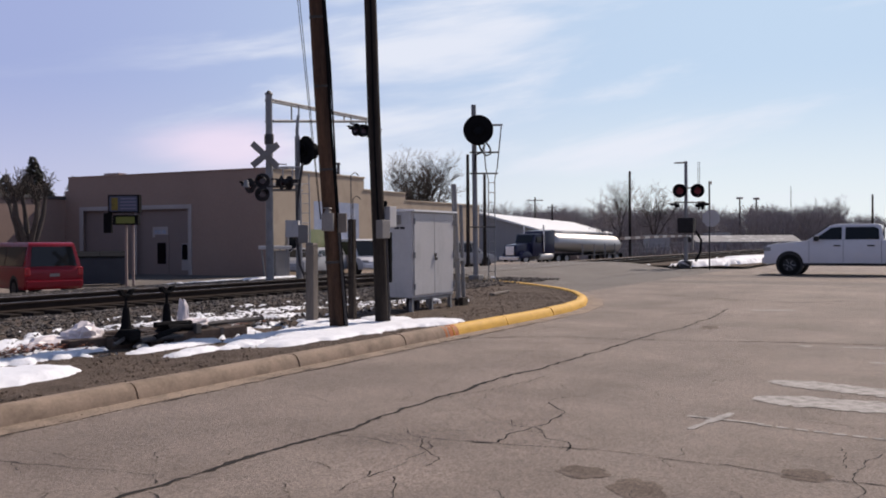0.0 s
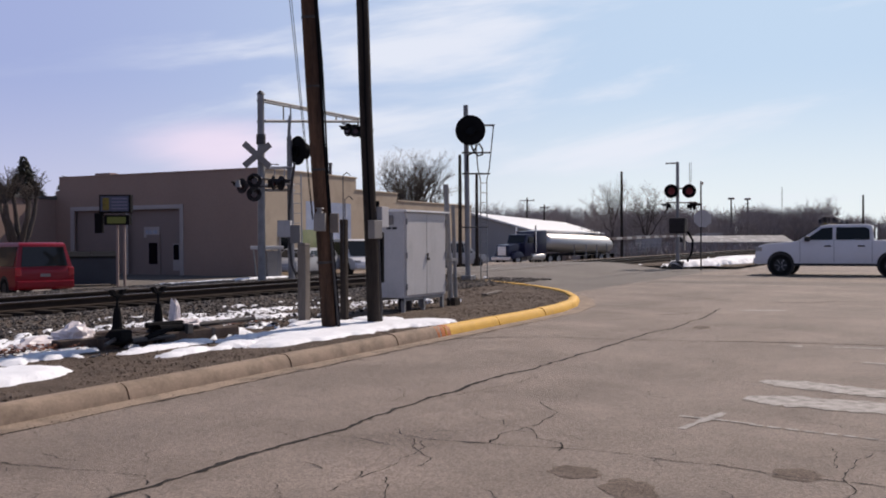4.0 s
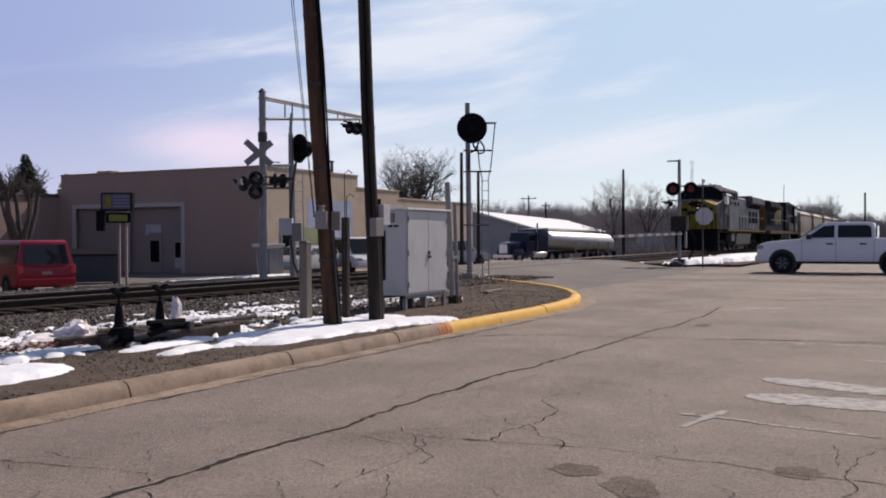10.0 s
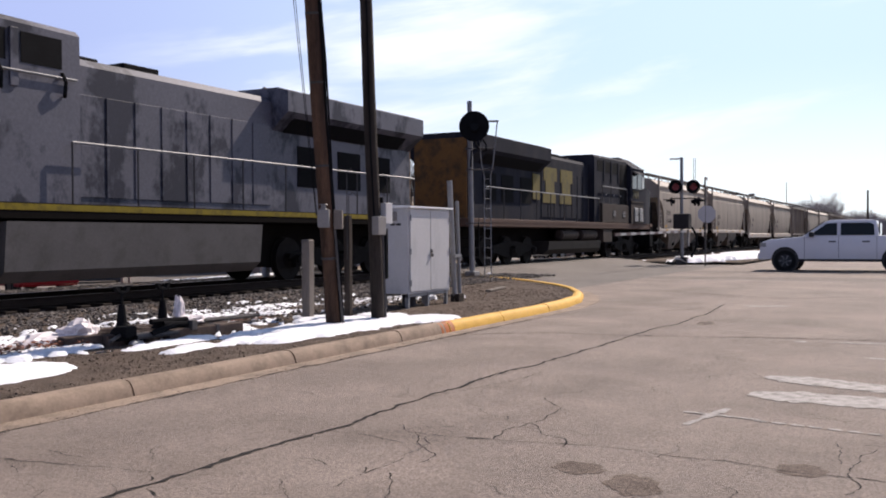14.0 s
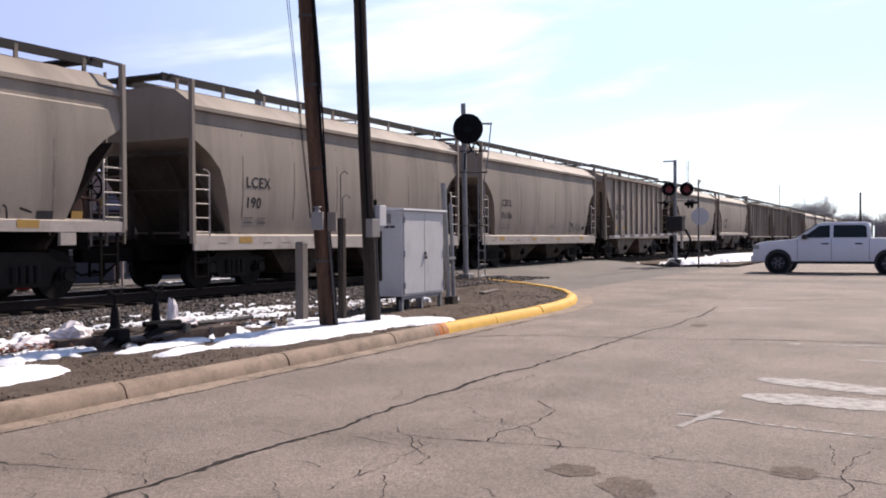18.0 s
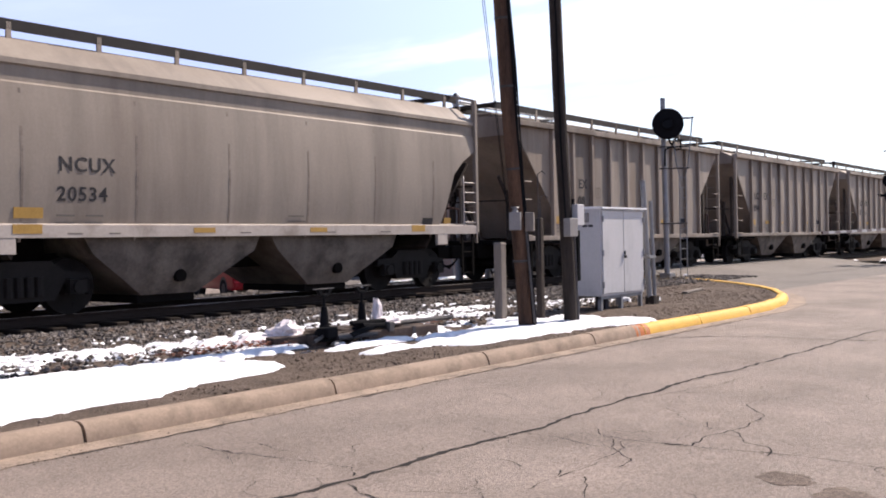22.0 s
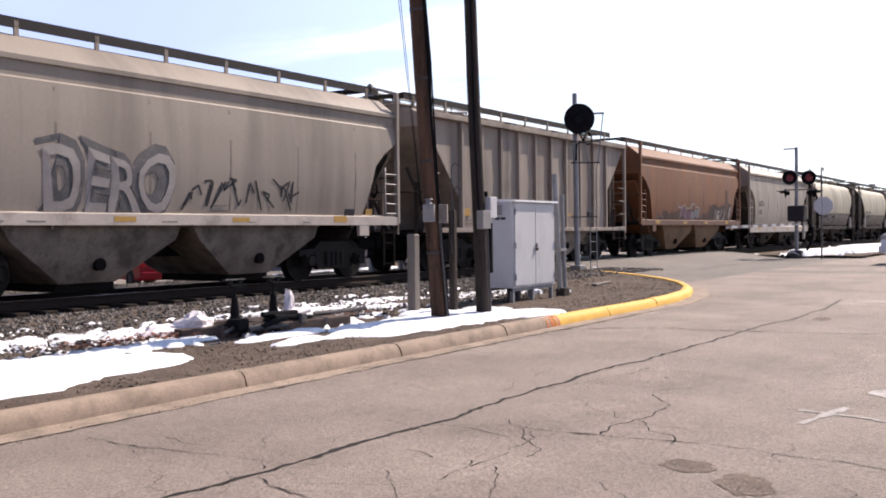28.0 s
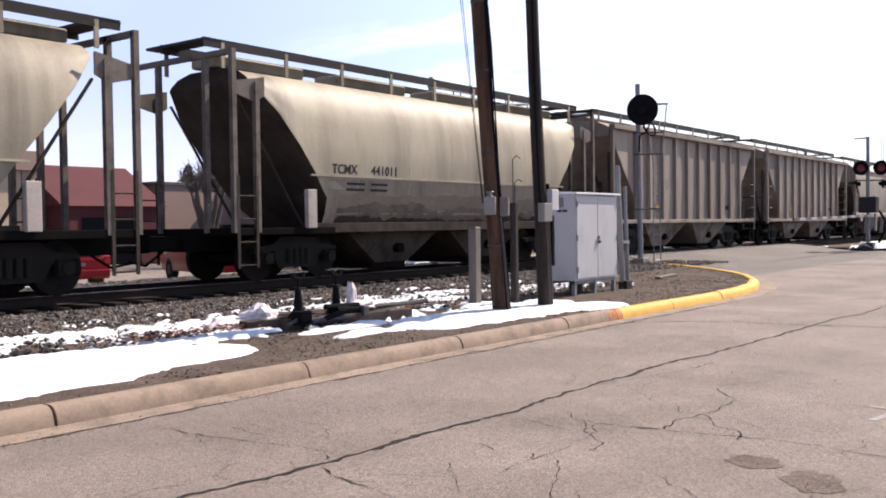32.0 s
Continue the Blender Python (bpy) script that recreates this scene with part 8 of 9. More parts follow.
# sign with a light board before the warehouse
sb = thing("business_sign", "double-faced sign with a dark light board on a steel post", "sign", pose(27.95, 28.7, -0.5, 0, 0, -63))
for x in (0.02, 0.3):
    part("post", Shape().box(x - 0.045, -0.05, 0, x + 0.045, 0.05, 3.0, 0.008), DOORM, sb)
part("board", Shape().box(-0.65, -0.16, 3.0, 0.6, 0.16, 3.72, 0.02), BLACK, sb)
SIGNBAR = surf("sign_line", (0.12, 0.125, 0.19), 0.5, 0, 0.15, 3, 20, 0.0)
f_ = part("face", Shape().box(-0.58, -0.175, 3.06, 0.53, -0.163, 3.66), surf("sign_face_blue", (0.045, 0.055, 0.09), 0.4, 0, 0.1, 3, 20, 0.0), sb)
part("emblem", Shape().box(-0.5, -0.182, 3.1, -0.24, -0.176, 3.6), surf("dim_yellow", (0.16, 0.125, 0.02), 0.6, 0, 0.3, 5, 30, 0.0, (0.03, 0.03, 0.02), 0.9, thr=0.5), f_, "plain yellow emblem")
for k in range(4):
    part("text_bar", Shape().box(-0.14, -0.182, 3.14 + 0.13 * k, 0.48, -0.176, 3.2 + 0.13 * k), SIGNBAR, f_)
part("light_board", Shape().box(-0.45, -0.18, 2.52, 0.55, 0.12, 2.92, 0.02), BLACK, sb)
part("light_text", Shape().box(-0.32, -0.19, 2.58, 0.42, -0.182, 2.84), glow("lit_text", (0.09, 0.11, 0.01), 0.05), sb, "dim green line of lit dots, not readable")
part("side_box", Shape().box(-0.85, -0.12, 2.2, -0.55, 0.12, 3.0, 0.02), BLACK, sb)
dm = thing("dumpster", "blue-grey steel dumpster by the building", "dumpster", pose(29.3, 31.6, -0.52, 0, 0, -40))
BLUEG = surf("dumpster_paint", (0.035, 0.042, 0.055), 0.7, 0, 0.15, 2, 20, 0.1)
part("bin", Shape().loft([[(-1.0, -0.7, 0.1), (1.0, -0.7, 0.1), (1.0, 0.6, 0.1), (-1.0, 0.6, 0.1)], [(-1.05, -0.85, 1.2), (1.05, -0.85, 1.2), (1.05, 0.7, 1.4), (-1.05, 0.7, 1.4)]]), BLUEG, dm)
for x in (-0.53, 0.53):
    part("lid", Shape().loft([[(x - 0.52, -0.9, 1.22), (x + 0.52, -0.9, 1.22), (x + 0.52, 0.72, 1.42), (x - 0.52, 0.72, 1.42)], [(x - 0.52, -0.9, 1.27), (x + 0.52, -0.9, 1.27), (x + 0.52, 0.72, 1.47), (x - 0.52, 0.72, 1.47)]]), BLACK, dm)
for x in (-0.9, 0.9):
    part("skid", Shape().box(x - 0.06, -0.7, 0, x + 0.06, 0.6, 0.1), DARKSTEEL, dm)
tb = thing("utility_box", "pale box with a white lid on thin legs", "utility box", pose(25.3, 19.3, 0.05, 0, 0, -30))
part("lid", Shape().box(-0.45, -0.35, 1.02, 0.45, 0.35, 1.14, 0.03), CABWHITE, tb)
part("box", Shape().box(-0.1, -0.3, 0.1, 0.4, 0.3, 0.98, 0.03), METERBOX, tb)
for x in (-0.35, 0.3):
    for y in (-0.28, 0.28):
        part("leg", Shape().cyl((x * 0.7, y, -0.05), (x, y, 1.02), 0.03, n=6), GALV, tb)


# ---- far poles ----
def far_pole(x, y, z0, top, r, arm, label, lamp=False):
    t = thing("light_pole" if lamp else "utility_pole", label, "utility pole")
    part("shaft", Shape().cyl((x, y, z0), (x, y, top), r, r * 0.7, 10), POLEDARK, t)
    if arm:
        part("cross_arm", Shape().box(x - 0.06, y - arm / 2, top - 0.55, x + 0.06, y + arm / 2, top - 0.42), POLEDARK, t)
        for k in (-0.42, 0.0, 0.42):
            part("insulator", Shape().cyl((x, y + arm * k, top - 0.42), (x, y + arm * k, top - 0.26), 0.04, n=6), METERBOX, t)
    if lamp:
        part("lamp_head", Shape().box(x - 0.5, y - 0.6, top - 0.2, x + 0.5, y + 0.6, top + 0.2, 0.05), METERBOX, t)
    return t


far_pole(49.6, 24.0, -0.6, 6.3, 0.12, 0, "dark utility pole without cross arms")
far_pole(54.5, 25.2, -0.6, 5.6, 0.12, 0, "short dark utility pole")
far_pole(140, 56, -1, 8.1, 0.16, 2.6, "far utility pole with cross arm")
far_pole(141, 53.5, -1, 7.0, 0.16, 1.6, "far utility pole with short arm")
far_pole(88, 25.6, -1, 7.8, 0.15, 0, "far leaning utility pole")
far_pole(131.5, 7.0, -1, 6.9, 0.16, 0, "far utility pole beyond the crossing")
far_pole(205, 36.2, -1, 9.9, 0.2, 0, "tall field light pole", True)
far_pole(207, 33.2, -1, 9.8, 0.2, 0, "tall field light pole", True)
far_pole(275, 35, -1, 15.7, 0.12, 0, "thin far steel mast")
far_pole(150, 3.0, -1, 9.5, 0.16, 2.0, "far utility pole with cross arm")


# ---- trees ----
def limb(s, p, d, length, r, depth, rg, twist, tips=None):
    """Branches, each bending and dividing; faces gather in s."""
    n = 3 if depth > 1 else 2
    q = p
    for k in range(n):
        d2 = (d + Vector((rg.uniform(-1, 1), rg.uniform(-1, 1), rg.uniform(-0.5, 0.9))) * 0.16).normalized()
        e = q + d2 * (length / n)
        s.cyl(q, e, r * (1 - 0.25 * k / n), r * (1 - 0.25 * (k + 1) / n), 5 if depth > 2 else 3, False)
        q, d = e, d2
        if depth > 0 and k > 0 or depth > 0 and n == 2:
            for _ in range(rg.choice((1, 2))):
                v = Vector((rg.uniform(-1, 1), rg.uniform(-1, 1), rg.uniform(-0.1, 0.8))).normalized()
                limb(s, q, (d * 0.75 + v * twist).normalized(), length * rg.uniform(0.6, 0.82), r * 0.55, depth - 1, rg, twist)
    if depth > 0:
        limb(s, q, d, length * 0.7, r * 0.62, depth - 1, rg, twist)


BARK = surf("bare_bark", (0.075, 0.062, 0.055), 0.95, 0, 0.3, 2, 20, 0.2)
# lighter than bark, with the haze of distance put into the colour
TWIG = surf("hazy_twigs", (0.235, 0.205, 0.205), 0.95, 0, 0.3, 1, 10, 0.0)


def fan(s, p, d, length, r, depth, rg, up, sides):
    """A limb that bends upwards, with side branches all along it."""
    n = 5 if depth > 2 else 4 if depth > 1 else 3
    q, step = p, length / n
    for k in range(n):
        d = (d + Vector((rg.uniform(-1, 1), rg.uniform(-1, 1), rg.uniform(-0.4, 0.4))) * 0.15 + Vector((0, 0, up))).normalized()
        e = q + d * step
        r1 = r * (1 - 0.62 * (k + 1) / n)
        s.cyl(q, e, r * (1 - 0.62 * k / n), r1, 6 if depth > 2 else 4 if depth > 1 else 3, False)
        q = e
        if depth > 0 and (k > 0 or depth < 3):
            for _ in range(sides if depth > 1 else 2):
                v = Vector((rg.uniform(-1, 1), rg.uniform(-1, 1), rg.uniform(-0.35, 0.55))).normalized()
                fan(s, q, (d * 0.62 + v * 0.8).normalized(), length * rg.uniform(0.38, 0.62) * (1 - 0.35 * k / n), max(0.013, r1 * 0.6), depth - 1, rg, up * 0.8, sides)


def bare_tree(x, y, z, h, seed, label, depth=3, mat=None, wide=0.42, limbs=6, r=0.15, split=0.2, sides=2):
    mat = mat or BARK
    rg = random.Random(seed)
    t = thing("bare_tree", label, "tree", pose(x, y, z))
    hh = h * split
    part("trunk", Shape().cyl((0, 0, -0.3), (0.03, 0, hh * 0.5), r * 2.1, r * 1.8, 10, False).cyl((0.03, 0, hh * 0.5), (0.05, 0, hh), r * 1.8, r * 1.6, 10), mat, t)
    cr = Shape()
    for k in range(limbs):
        an = k * 6.283 / limbs + rg.uniform(-0.3, 0.3)
        lean = rg.choice((0.3, 0.6, 1.0)) if k else 0.12
        fan(cr, Vector((0.05, 0, hh * rg.uniform(0.8, 1.0))), Vector((math.cos(an) * lean, math.sin(an) * lean, 1)).normalized(), h * 0.62, r, depth, rg, 0.05, sides)
    me = cr.mesh("crown", mat, False)
    zz = max(v.co.z for v in me.vertices)
    rr = sorted(math.hypot(v.co.x, v.co.y) for v in me.vertices)[int(len(me.vertices) * 0.985)]
    kr = h * wide / rr
    for v in me.vertices:
        f = max(0.0, min(1.0, (v.co.z - hh) / (h * 0.15)))
        v.co = (v.co.x * (1 + (kr - 1) * f), v.co.y * (1 + (kr - 1) * f), hh + (v.co.z - hh) * (h - hh) / (zz - hh))
    part("crown", me, mat, t, "bare spreading branches with fine twigs")
    return t


bare_tree(87.7, 48.0, -1, 12.6, 5, "large bare spreading tree behind the warehouse", 3, BARK, 0.44, 8, 0.2, 0.3, 3)
bare_tree(143.6, 43.3, -1, 12.5, 15, "bare spreading tree before the far woods", 3, BARK, 0.34, 6, 0.14, 0.3)
bare_tree(145.0, 38.3, -1, 11.6, 16, "bare rounded tree before the far woods", 3, BARK, 0.4, 6, 0.14, 0.25)
bare_tree(120, 38, -1, 8.5, 8, "bare tree beyond the tank truck", 3, TWIG, 0.36, 6, 0.1)
bare_tree(190, 17, -1, 10.8, 11, "bare round tree beyond the crossing", 3, TWIG, 0.34, 7, 0.14, 0.15)
# pruned tree and two conifers beyond the lot
rg = random.Random(3)
t = thing("pruned_tree", "leafless tree with heavily pruned limbs", "tree", pose(30.0, 36.9, -0.55))
part("trunk", Shape().cyl((0, 0, 0), (0, 0, 1.5), 0.28, 0.22, 10), BARK, t)
for k in range(7):
    an = k * 0.9
    s = Shape()
    p = Vector((0, 0, 1.3))
    d = Vector((math.cos(an) * 0.45, math.sin(an) * 0.45, 1)).normalized()
    for q in range(3):
        e = p + d * 0.95
        s.cyl(p, e, 0.17 - 0.035 * q, 0.135 - 0.035 * q, 8)
        p, d = e, (d + Vector((rg.uniform(-0.3, 0.3), rg.uniform(-0.3, 0.3), 0.3))).normalized()
    part("limb", s, BARK, t)
    s = Shape()
    for q in range(5):
        fan(s, p - d * rg.uniform(0, 0.5), (d + Vector((rg.uniform(-0.8, 0.8), rg.uniform(-0.8, 0.8), 0.4))).normalized(), rg.uniform(0.5, 1.1), 0.04, 2, rg, 0.12, 2)
    part("shoot_tuft", s.mesh("shoot_tuft", BARK, False), BARK, t, "dense shoots at the limb's end")
NEEDLE = surf("conifer_green", (0.06, 0.062, 0.05), 0.9, 0, 0.4, 2, 15, 0.1)
for x, y, h, sd in ((48.0, 58.4, 8.6, 1), (51.0, 57.6, 7.3, 2), (46.5, 59.5, 7.2, 4)):
    rg = random.Random(sd)
    t = thing("conifer", "dark green conifer behind the buildings", "tree", pose(x, y, -1))
    part("trunk", Shape().cyl((0, 0, 0), (0, 0, h * 0.95), 0.22, 0.03, 8), BARK, t)
    s = Shape()
    for k in range(700):
        z = h * (0.12 + 0.88 * k / 700)
        r = (h - z) * 0.55 * rg.uniform(0.5, 1.1) + 0.25
        an = rg.uniform(0, 6.28)
        c = Vector((math.cos(an), math.sin(an), 0))
        u = Vector((-c.y, c.x, 0))
        a = Vector((0, 0, z))
        tip = a + c * r + Vector((0, 0, -0.18 * r + rg.uniform(-0.1, 0.15)))
        mid = a + c * r * 0.55 + Vector((0, 0, 0.04))
        s.add([a[:], (mid + u * r * 0.2)[:], tip[:], (mid - u * r * 0.2)[:], (mid + Vector((0, 0, -0.14)))[:]], [(0, 1, 4), (1, 2, 4), (2, 3, 4), (3, 0, 4), (0, 3, 2, 1)])
    part("crown", s, NEEDLE, t, "needled branches in uneven tiers")

# far woods: many bare trees along the skyline, one mesh
base = []
for sd in range(4):
    s = Shape()
    rg = random.Random(20 + sd)
    s.cyl((0, 0, -0.2), (0, 0, 2.4), 0.2, 0.15, 5, False)
    for k in range(5):
        an = k * 1.257 + rg.uniform(-0.4, 0.4)
        limb(s, Vector((0, 0, rg.uniform(1.2, 2.4))), Vector((math.cos(an) * 0.6, math.sin(an) * 0.6, 1)).normalized(), 2.3, 0.075, 3, rg, 0.8)
    v = np.array(s.v)
    v[:, 2] *= 10 / v[:, 2].max()
    base.append((v, [f for f in s.f]))
rg = random.Random(77)
V, Fc, off = [], [], 0
spots = []
for k in range(460):
    an = radians(rg.uniform(1.0, 26.0))
    d = rg.uniform(170, 340)
    hgt = rg.uniform(0.45, 0.98) * (1.0 if an > radians(5) else 0.75)
    spots.append((d * math.cos(an), d * math.sin(an), hgt * (0.6 + d / 420)))
for k in range(40):
    an = radians(rg.uniform(26, 70))
    d = rg.uniform(110, 200)
    spots.append((d * math.cos(an), d * math.sin(an), rg.uniform(0.4, 0.62)))
for x, y, k in spots:
    v, f = base[rg.randrange(4)]
    a = rg.uniform(0, 6.28)
    ca, sa = math.cos(a), math.sin(a)
    w = np.stack([x + k * 1.1 * (v[:, 0] * ca - v[:, 1] * sa), y + k * 1.1 * (v[:, 0] * sa + v[:, 1] * ca), -1 + v[:, 2] * k], 1)
    V.append(w)
    Fc += [[i + off for i in q] for q in f]
    off += len(v)
me = bpy.data.meshes.new("far_woods")
me.from_pydata(np.concatenate(V).tolist(), [], Fc)
me.materials.append(TWIG)
tagged(new("far_woods", me), "bare grey-brown woods along the skyline", "woods", kind="stuff")
# low brush below them
s = Shape()
rg = random.Random(9)
for k in range(11000):
    an = radians(rg.uniform(1.5, 26)) if k < 9800 else radians(rg.uniform(26, 60))
    d = rg.uniform(110, 260)
    p = Vector((d * math.cos(an), d * math.sin(an), -1.05))
    h = rg.uniform(1.6, 4.4) * (1.6 if d > 180 else 0.6)
    for q in range(3):
        e = p + Vector((rg.uniform(-1, 1), rg.uniform(-1, 1), h * rg.uniform(0.6, 1)))
        u = Vector((rg.uniform(-1, 1), rg.uniform(-1, 1), 0)).normalized() * 0.16
        s.add([(p - u)[:], (p + u)[:], e[:]], [(0, 1, 2)])
tagged(new("brush", s.mesh("brush", TWIG, False)), "low tangled brush before the woods", "brush", kind="stuff")
# long low sheds with snow on their roofs
for x, y, w, tn, hh_ in ((134.0, 23.5, 14, -58, 1.9),):
    t = thing("low_shed", "long low grey shed with old snow on its roof", "building", pose(x, y, -1.0, 0, 0, tn))
    part("wall", Shape().box(-w / 2, -2.5, 0, w / 2, 2.5, hh_), SHEDWALL, t)
    part("roof", Shape().extr([(-2.9, hh_ - 0.05), (0, hh_ + 0.8), (2.9, hh_ - 0.05), (2.9, hh_ + 0.1), (0, hh_ + 0.98), (-2.9, hh_ + 0.1)], -w / 2 - 0.3, w / 2 + 0.3), surf("thawing_roof", (0.24, 0.235, 0.235), 0.8, 0, 0.3, 0.5, 10, 0.05, (0.62, 0.61, 0.62), 0.9, thr=0.52), t, "roof under thawing snow")
    for k in range(5):
        part("door", Shape().box(-w / 2 + 1.2 + k * w / 5, -2.56, 0.05, -w / 2 + 3.4 + k * w / 5, -2.503, hh_ - 0.3, 0.02), DOORM, t)
# wire fence beyond the track
fc = thing("field_fence", "grey wire fence with thin posts beyond the track", "fence")
for k in range(26):
    part("post", Shape().cyl((72 + k * 4, 24.8 + 0.35 * k, -1.05), (72 + k * 4, 24.8 + 0.35 * k, 1.0), 0.05, n=6), GALV, fc)
for z in (0.1, 0.5, 0.95):
    part("wire", Shape().cyl((72, 24.8, z), (172, 33.55, z), 0.015, n=4), GALV, fc)
for x, y, w, h in ((118, 31, 9, 2.2), (150, 30, 12, 2.6)):
    t = thing("storage_trailer", "pale parked storage trailer beyond the fence", "trailer", pose(x, y, -1.0, 0, 0, 20))
    part("box", Shape().box(-w / 2, -1.2, 0.7, w / 2, 1.2, 0.7 + h, 0.03), SHEDWALL, t)
    for q in (-w * 0.35, w * 0.35):
        wheel(t, q, 1.1, 0.42, 0.25)
        wheel(t, q, -1.1, 0.42, 0.25)


# ---- street surface: cracks, worn paint, oil ----
def ribbon(pts, w0, seed, z=0.004, wander=0.05, step=0.09):
    """A jagged strip along a line on the ground."""
    rg = random.Random(seed)
    p = resample(pts, step)
    nn = normals(p)
    off, out = 0.0, []
    for k, ((x, y), (a, b)) in enumerate(zip(p, nn)):
        off = off * 0.86 + rg.uniform(-1, 1) * wander * 0.5
        w = w0 * rg.uniform(0.2, 1.0) * (1.7 if rg.random() < 0.12 else 1.0)
        out.append(((x + a * (off + w / 2), y + b * (off + w / 2), z), (x + a * (off - w / 2), y + b * (off - w / 2), z)))
    s = Shape()
    s.v = [q for pr in out for q in pr]
    s.f = [[2 * i, 2 * i + 1, 2 * i + 3, 2 * i + 2] for i in range(len(out) - 1)]
    s.s, s.mi = [False] * len(s.f), [0] * len(s.f)
    return s


CRACKS = [
    ([(x_, y_ - 0.28) for x_, y_ in KERB[1:8]], 0.03, 0.03),
    ([(2.2, 3.85), (3.22, 3.79), (3.78, 3.74), (4.44, 3.71), (4.94, 3.70), (5.4, 3.70), (6.1, 3.72), (7.04, 3.68), (8.51, 3.65), (9.23, 3.59), (10.58, 3.58), (12.1, 3.51), (14.12, 3.36), (16.31, 3.35), (18.62, 3.53)], 0.046, 0.045),
    ([(11.46, 5.7), (11.98, 5.06), (12.3, 4.39), (12.3, 3.6), (12.45, 2.9), (12.68, 2.1), (12.9, 1.25), (12.9, -2.5)], 0.055, 0.04),
    ([(22.9, 7.44), (22.76, 6.3), (22.0, 4.7), (21.0, 3.3), (20.85, 2.5), (21.77, 1.66), (21.9, -2)], 0.075, 0.06),
    ([(5.63, 3.1), (5.62, 2.86), (5.67, 2.56), (5.69, 2.25), (5.72, 1.94), (5.75, 1.6), (5.65, 1.35), (5.66, 1.14), (5.58, 0.42), (5.5, -1.5)], 0.014, 0.035),
    ([(3.91, 5.38), (3.9, 4.86), (3.96, 4.51), (3.99, 4.21), (4.04, 3.93), (3.88, 3.77)], 0.010, 0.03),
    ([(3.73, 3.70), (3.63, 3.49), (3.60, 3.31), (3.58, 3.1), (3.5, 2.8)], 0.010, 0.03),
    ([(3.63, 3.49), (3.64, 3.35), (3.7, 3.25)], 0.010, 0.03),
    ([(5.42, 3.65), (5.42, 3.5), (5.40, 3.24), (5.33, 2.91), (5.09, 2.63), (4.87, 2.64)], 0.012, 0.04),
    ([(5.67, 2.56), (5.99, 2.58), (6.23, 2.51), (6.54, 2.49), (6.97, 2.56), (7.28, 2.79)], 0.015, 0.05),
    ([(6.44, 2.77), (6.23, 2.62), (6.23, 2.51), (5.93, 2.31), (5.86, 2.15), (5.63, 2.05)], 0.012, 0.04),
    ([(4.69, 3.38), (4.67, 3.28), (4.59, 3.13)], 0.012, 0.03),
    ([(4.2, 2.79), (4.49, 2.82), (4.65, 2.88)], 0.010, 0.03),
    ([(4.52, 2.81), (4.76, 2.79), (4.94, 2.81)], 0.010, 0.03),
    ([(5.33, 2.91), (5.5, 2.98), (5.63, 3.1), (5.8, 3.3)], 0.009, 0.04),
    ([(4.6, 2.68), (4.39, 2.57), (4.05, 2.41), (3.8, 2.2)], 0.010, 0.04),
    ([(5.73, 4.55), (5.74, 4.24), (5.79, 3.92)], 0.009, 0.04),
    ([(4.18, 4.92), (4.12, 4.69), (4.12, 4.54)], 0.008, 0.03),
    ([(6.99, 3.66), (7.36, 3.52), (8.04, 3.40), (8.66, 3.37)], 0.012, 0.05),
    ([(5.2, 0.4), (5.41, 0.33), (5.72, 0.37), (6.11, 0.34), (6.38, 0.29)], 0.010, 0.05),
    ([(16.6, 4.15), (17.2, 3.75)], 0.05, 0.03)]
for k, (pts, w, wd) in enumerate(CRACKS):
    part("crack", ribbon(pts, w, 40 + k, 0.004, wd, 0.06), CRACK, road, "dark crack in the asphalt")
rg = random.Random(5)
for k in range(64):
    x, y = rg.uniform(3.0, 11.0), rg.uniform(-0.5, 5.3)
    an, pts = rg.uniform(0, 6.28), []
    for q in range(4):
        pts.append((x, y))
        an += rg.uniform(-0.8, 0.8)
        x, y = x + 0.2 * math.cos(an), y + 0.2 * math.sin(an)
    part("crack", ribbon(pts, 0.006, 90 + k, 0.004, 0.05, 0.05), CRACK, road)


def blot(cx, cy, rx, ry, seed, turn=0.0, z=0.003, n=36, rough=0.25):
    rg = random.Random(seed)
    ph = [rg.uniform(0, 6.28) for _ in range(4)]
    pts = []
    for i in range(n):
        a = 2 * math.pi * i / n
        f = 1 + rough * (0.5 * math.sin(2 * a + ph[0]) + 0.35 * math.sin(5 * a + ph[1]) + 0.3 * math.sin(9 * a + ph[2]))
        u, v = rx * f * math.cos(a), ry * f * math.sin(a)
        pts.append((cx + u * math.cos(turn) - v * math.sin(turn), cy + u * math.sin(turn) + v * math.cos(turn), z))
    s = Shape()
    s.add([(cx, cy, z)] + pts, [(0, 1 + i, 1 + (i + 1) % n) for i in range(n)])
    return s


OILDARK = surf("old_oil", (0.138, 0.108, 0.089), 0.9, 0, 0.34, 3, 130, 0.6, (0.168, 0.133, 0.111), 0.9, thr=0.47, speck=0.32, spec=0.1)
for x, y, rx, ry, sd in ((5.16, 1.78, 0.13, 0.16, 1), (4.93, 1.40, 0.22, 0.14, 2), (5.64, 0.64, 0.13, 0.15, 3), (8.0, 0.95, 0.1, 0.12, 4), (14.5, 3.0, 0.3, 0.12, 5)):
    part("oil_spot", blot(x, y, rx, ry, sd, 0.2), OILDARK, road, "dark oil spot")


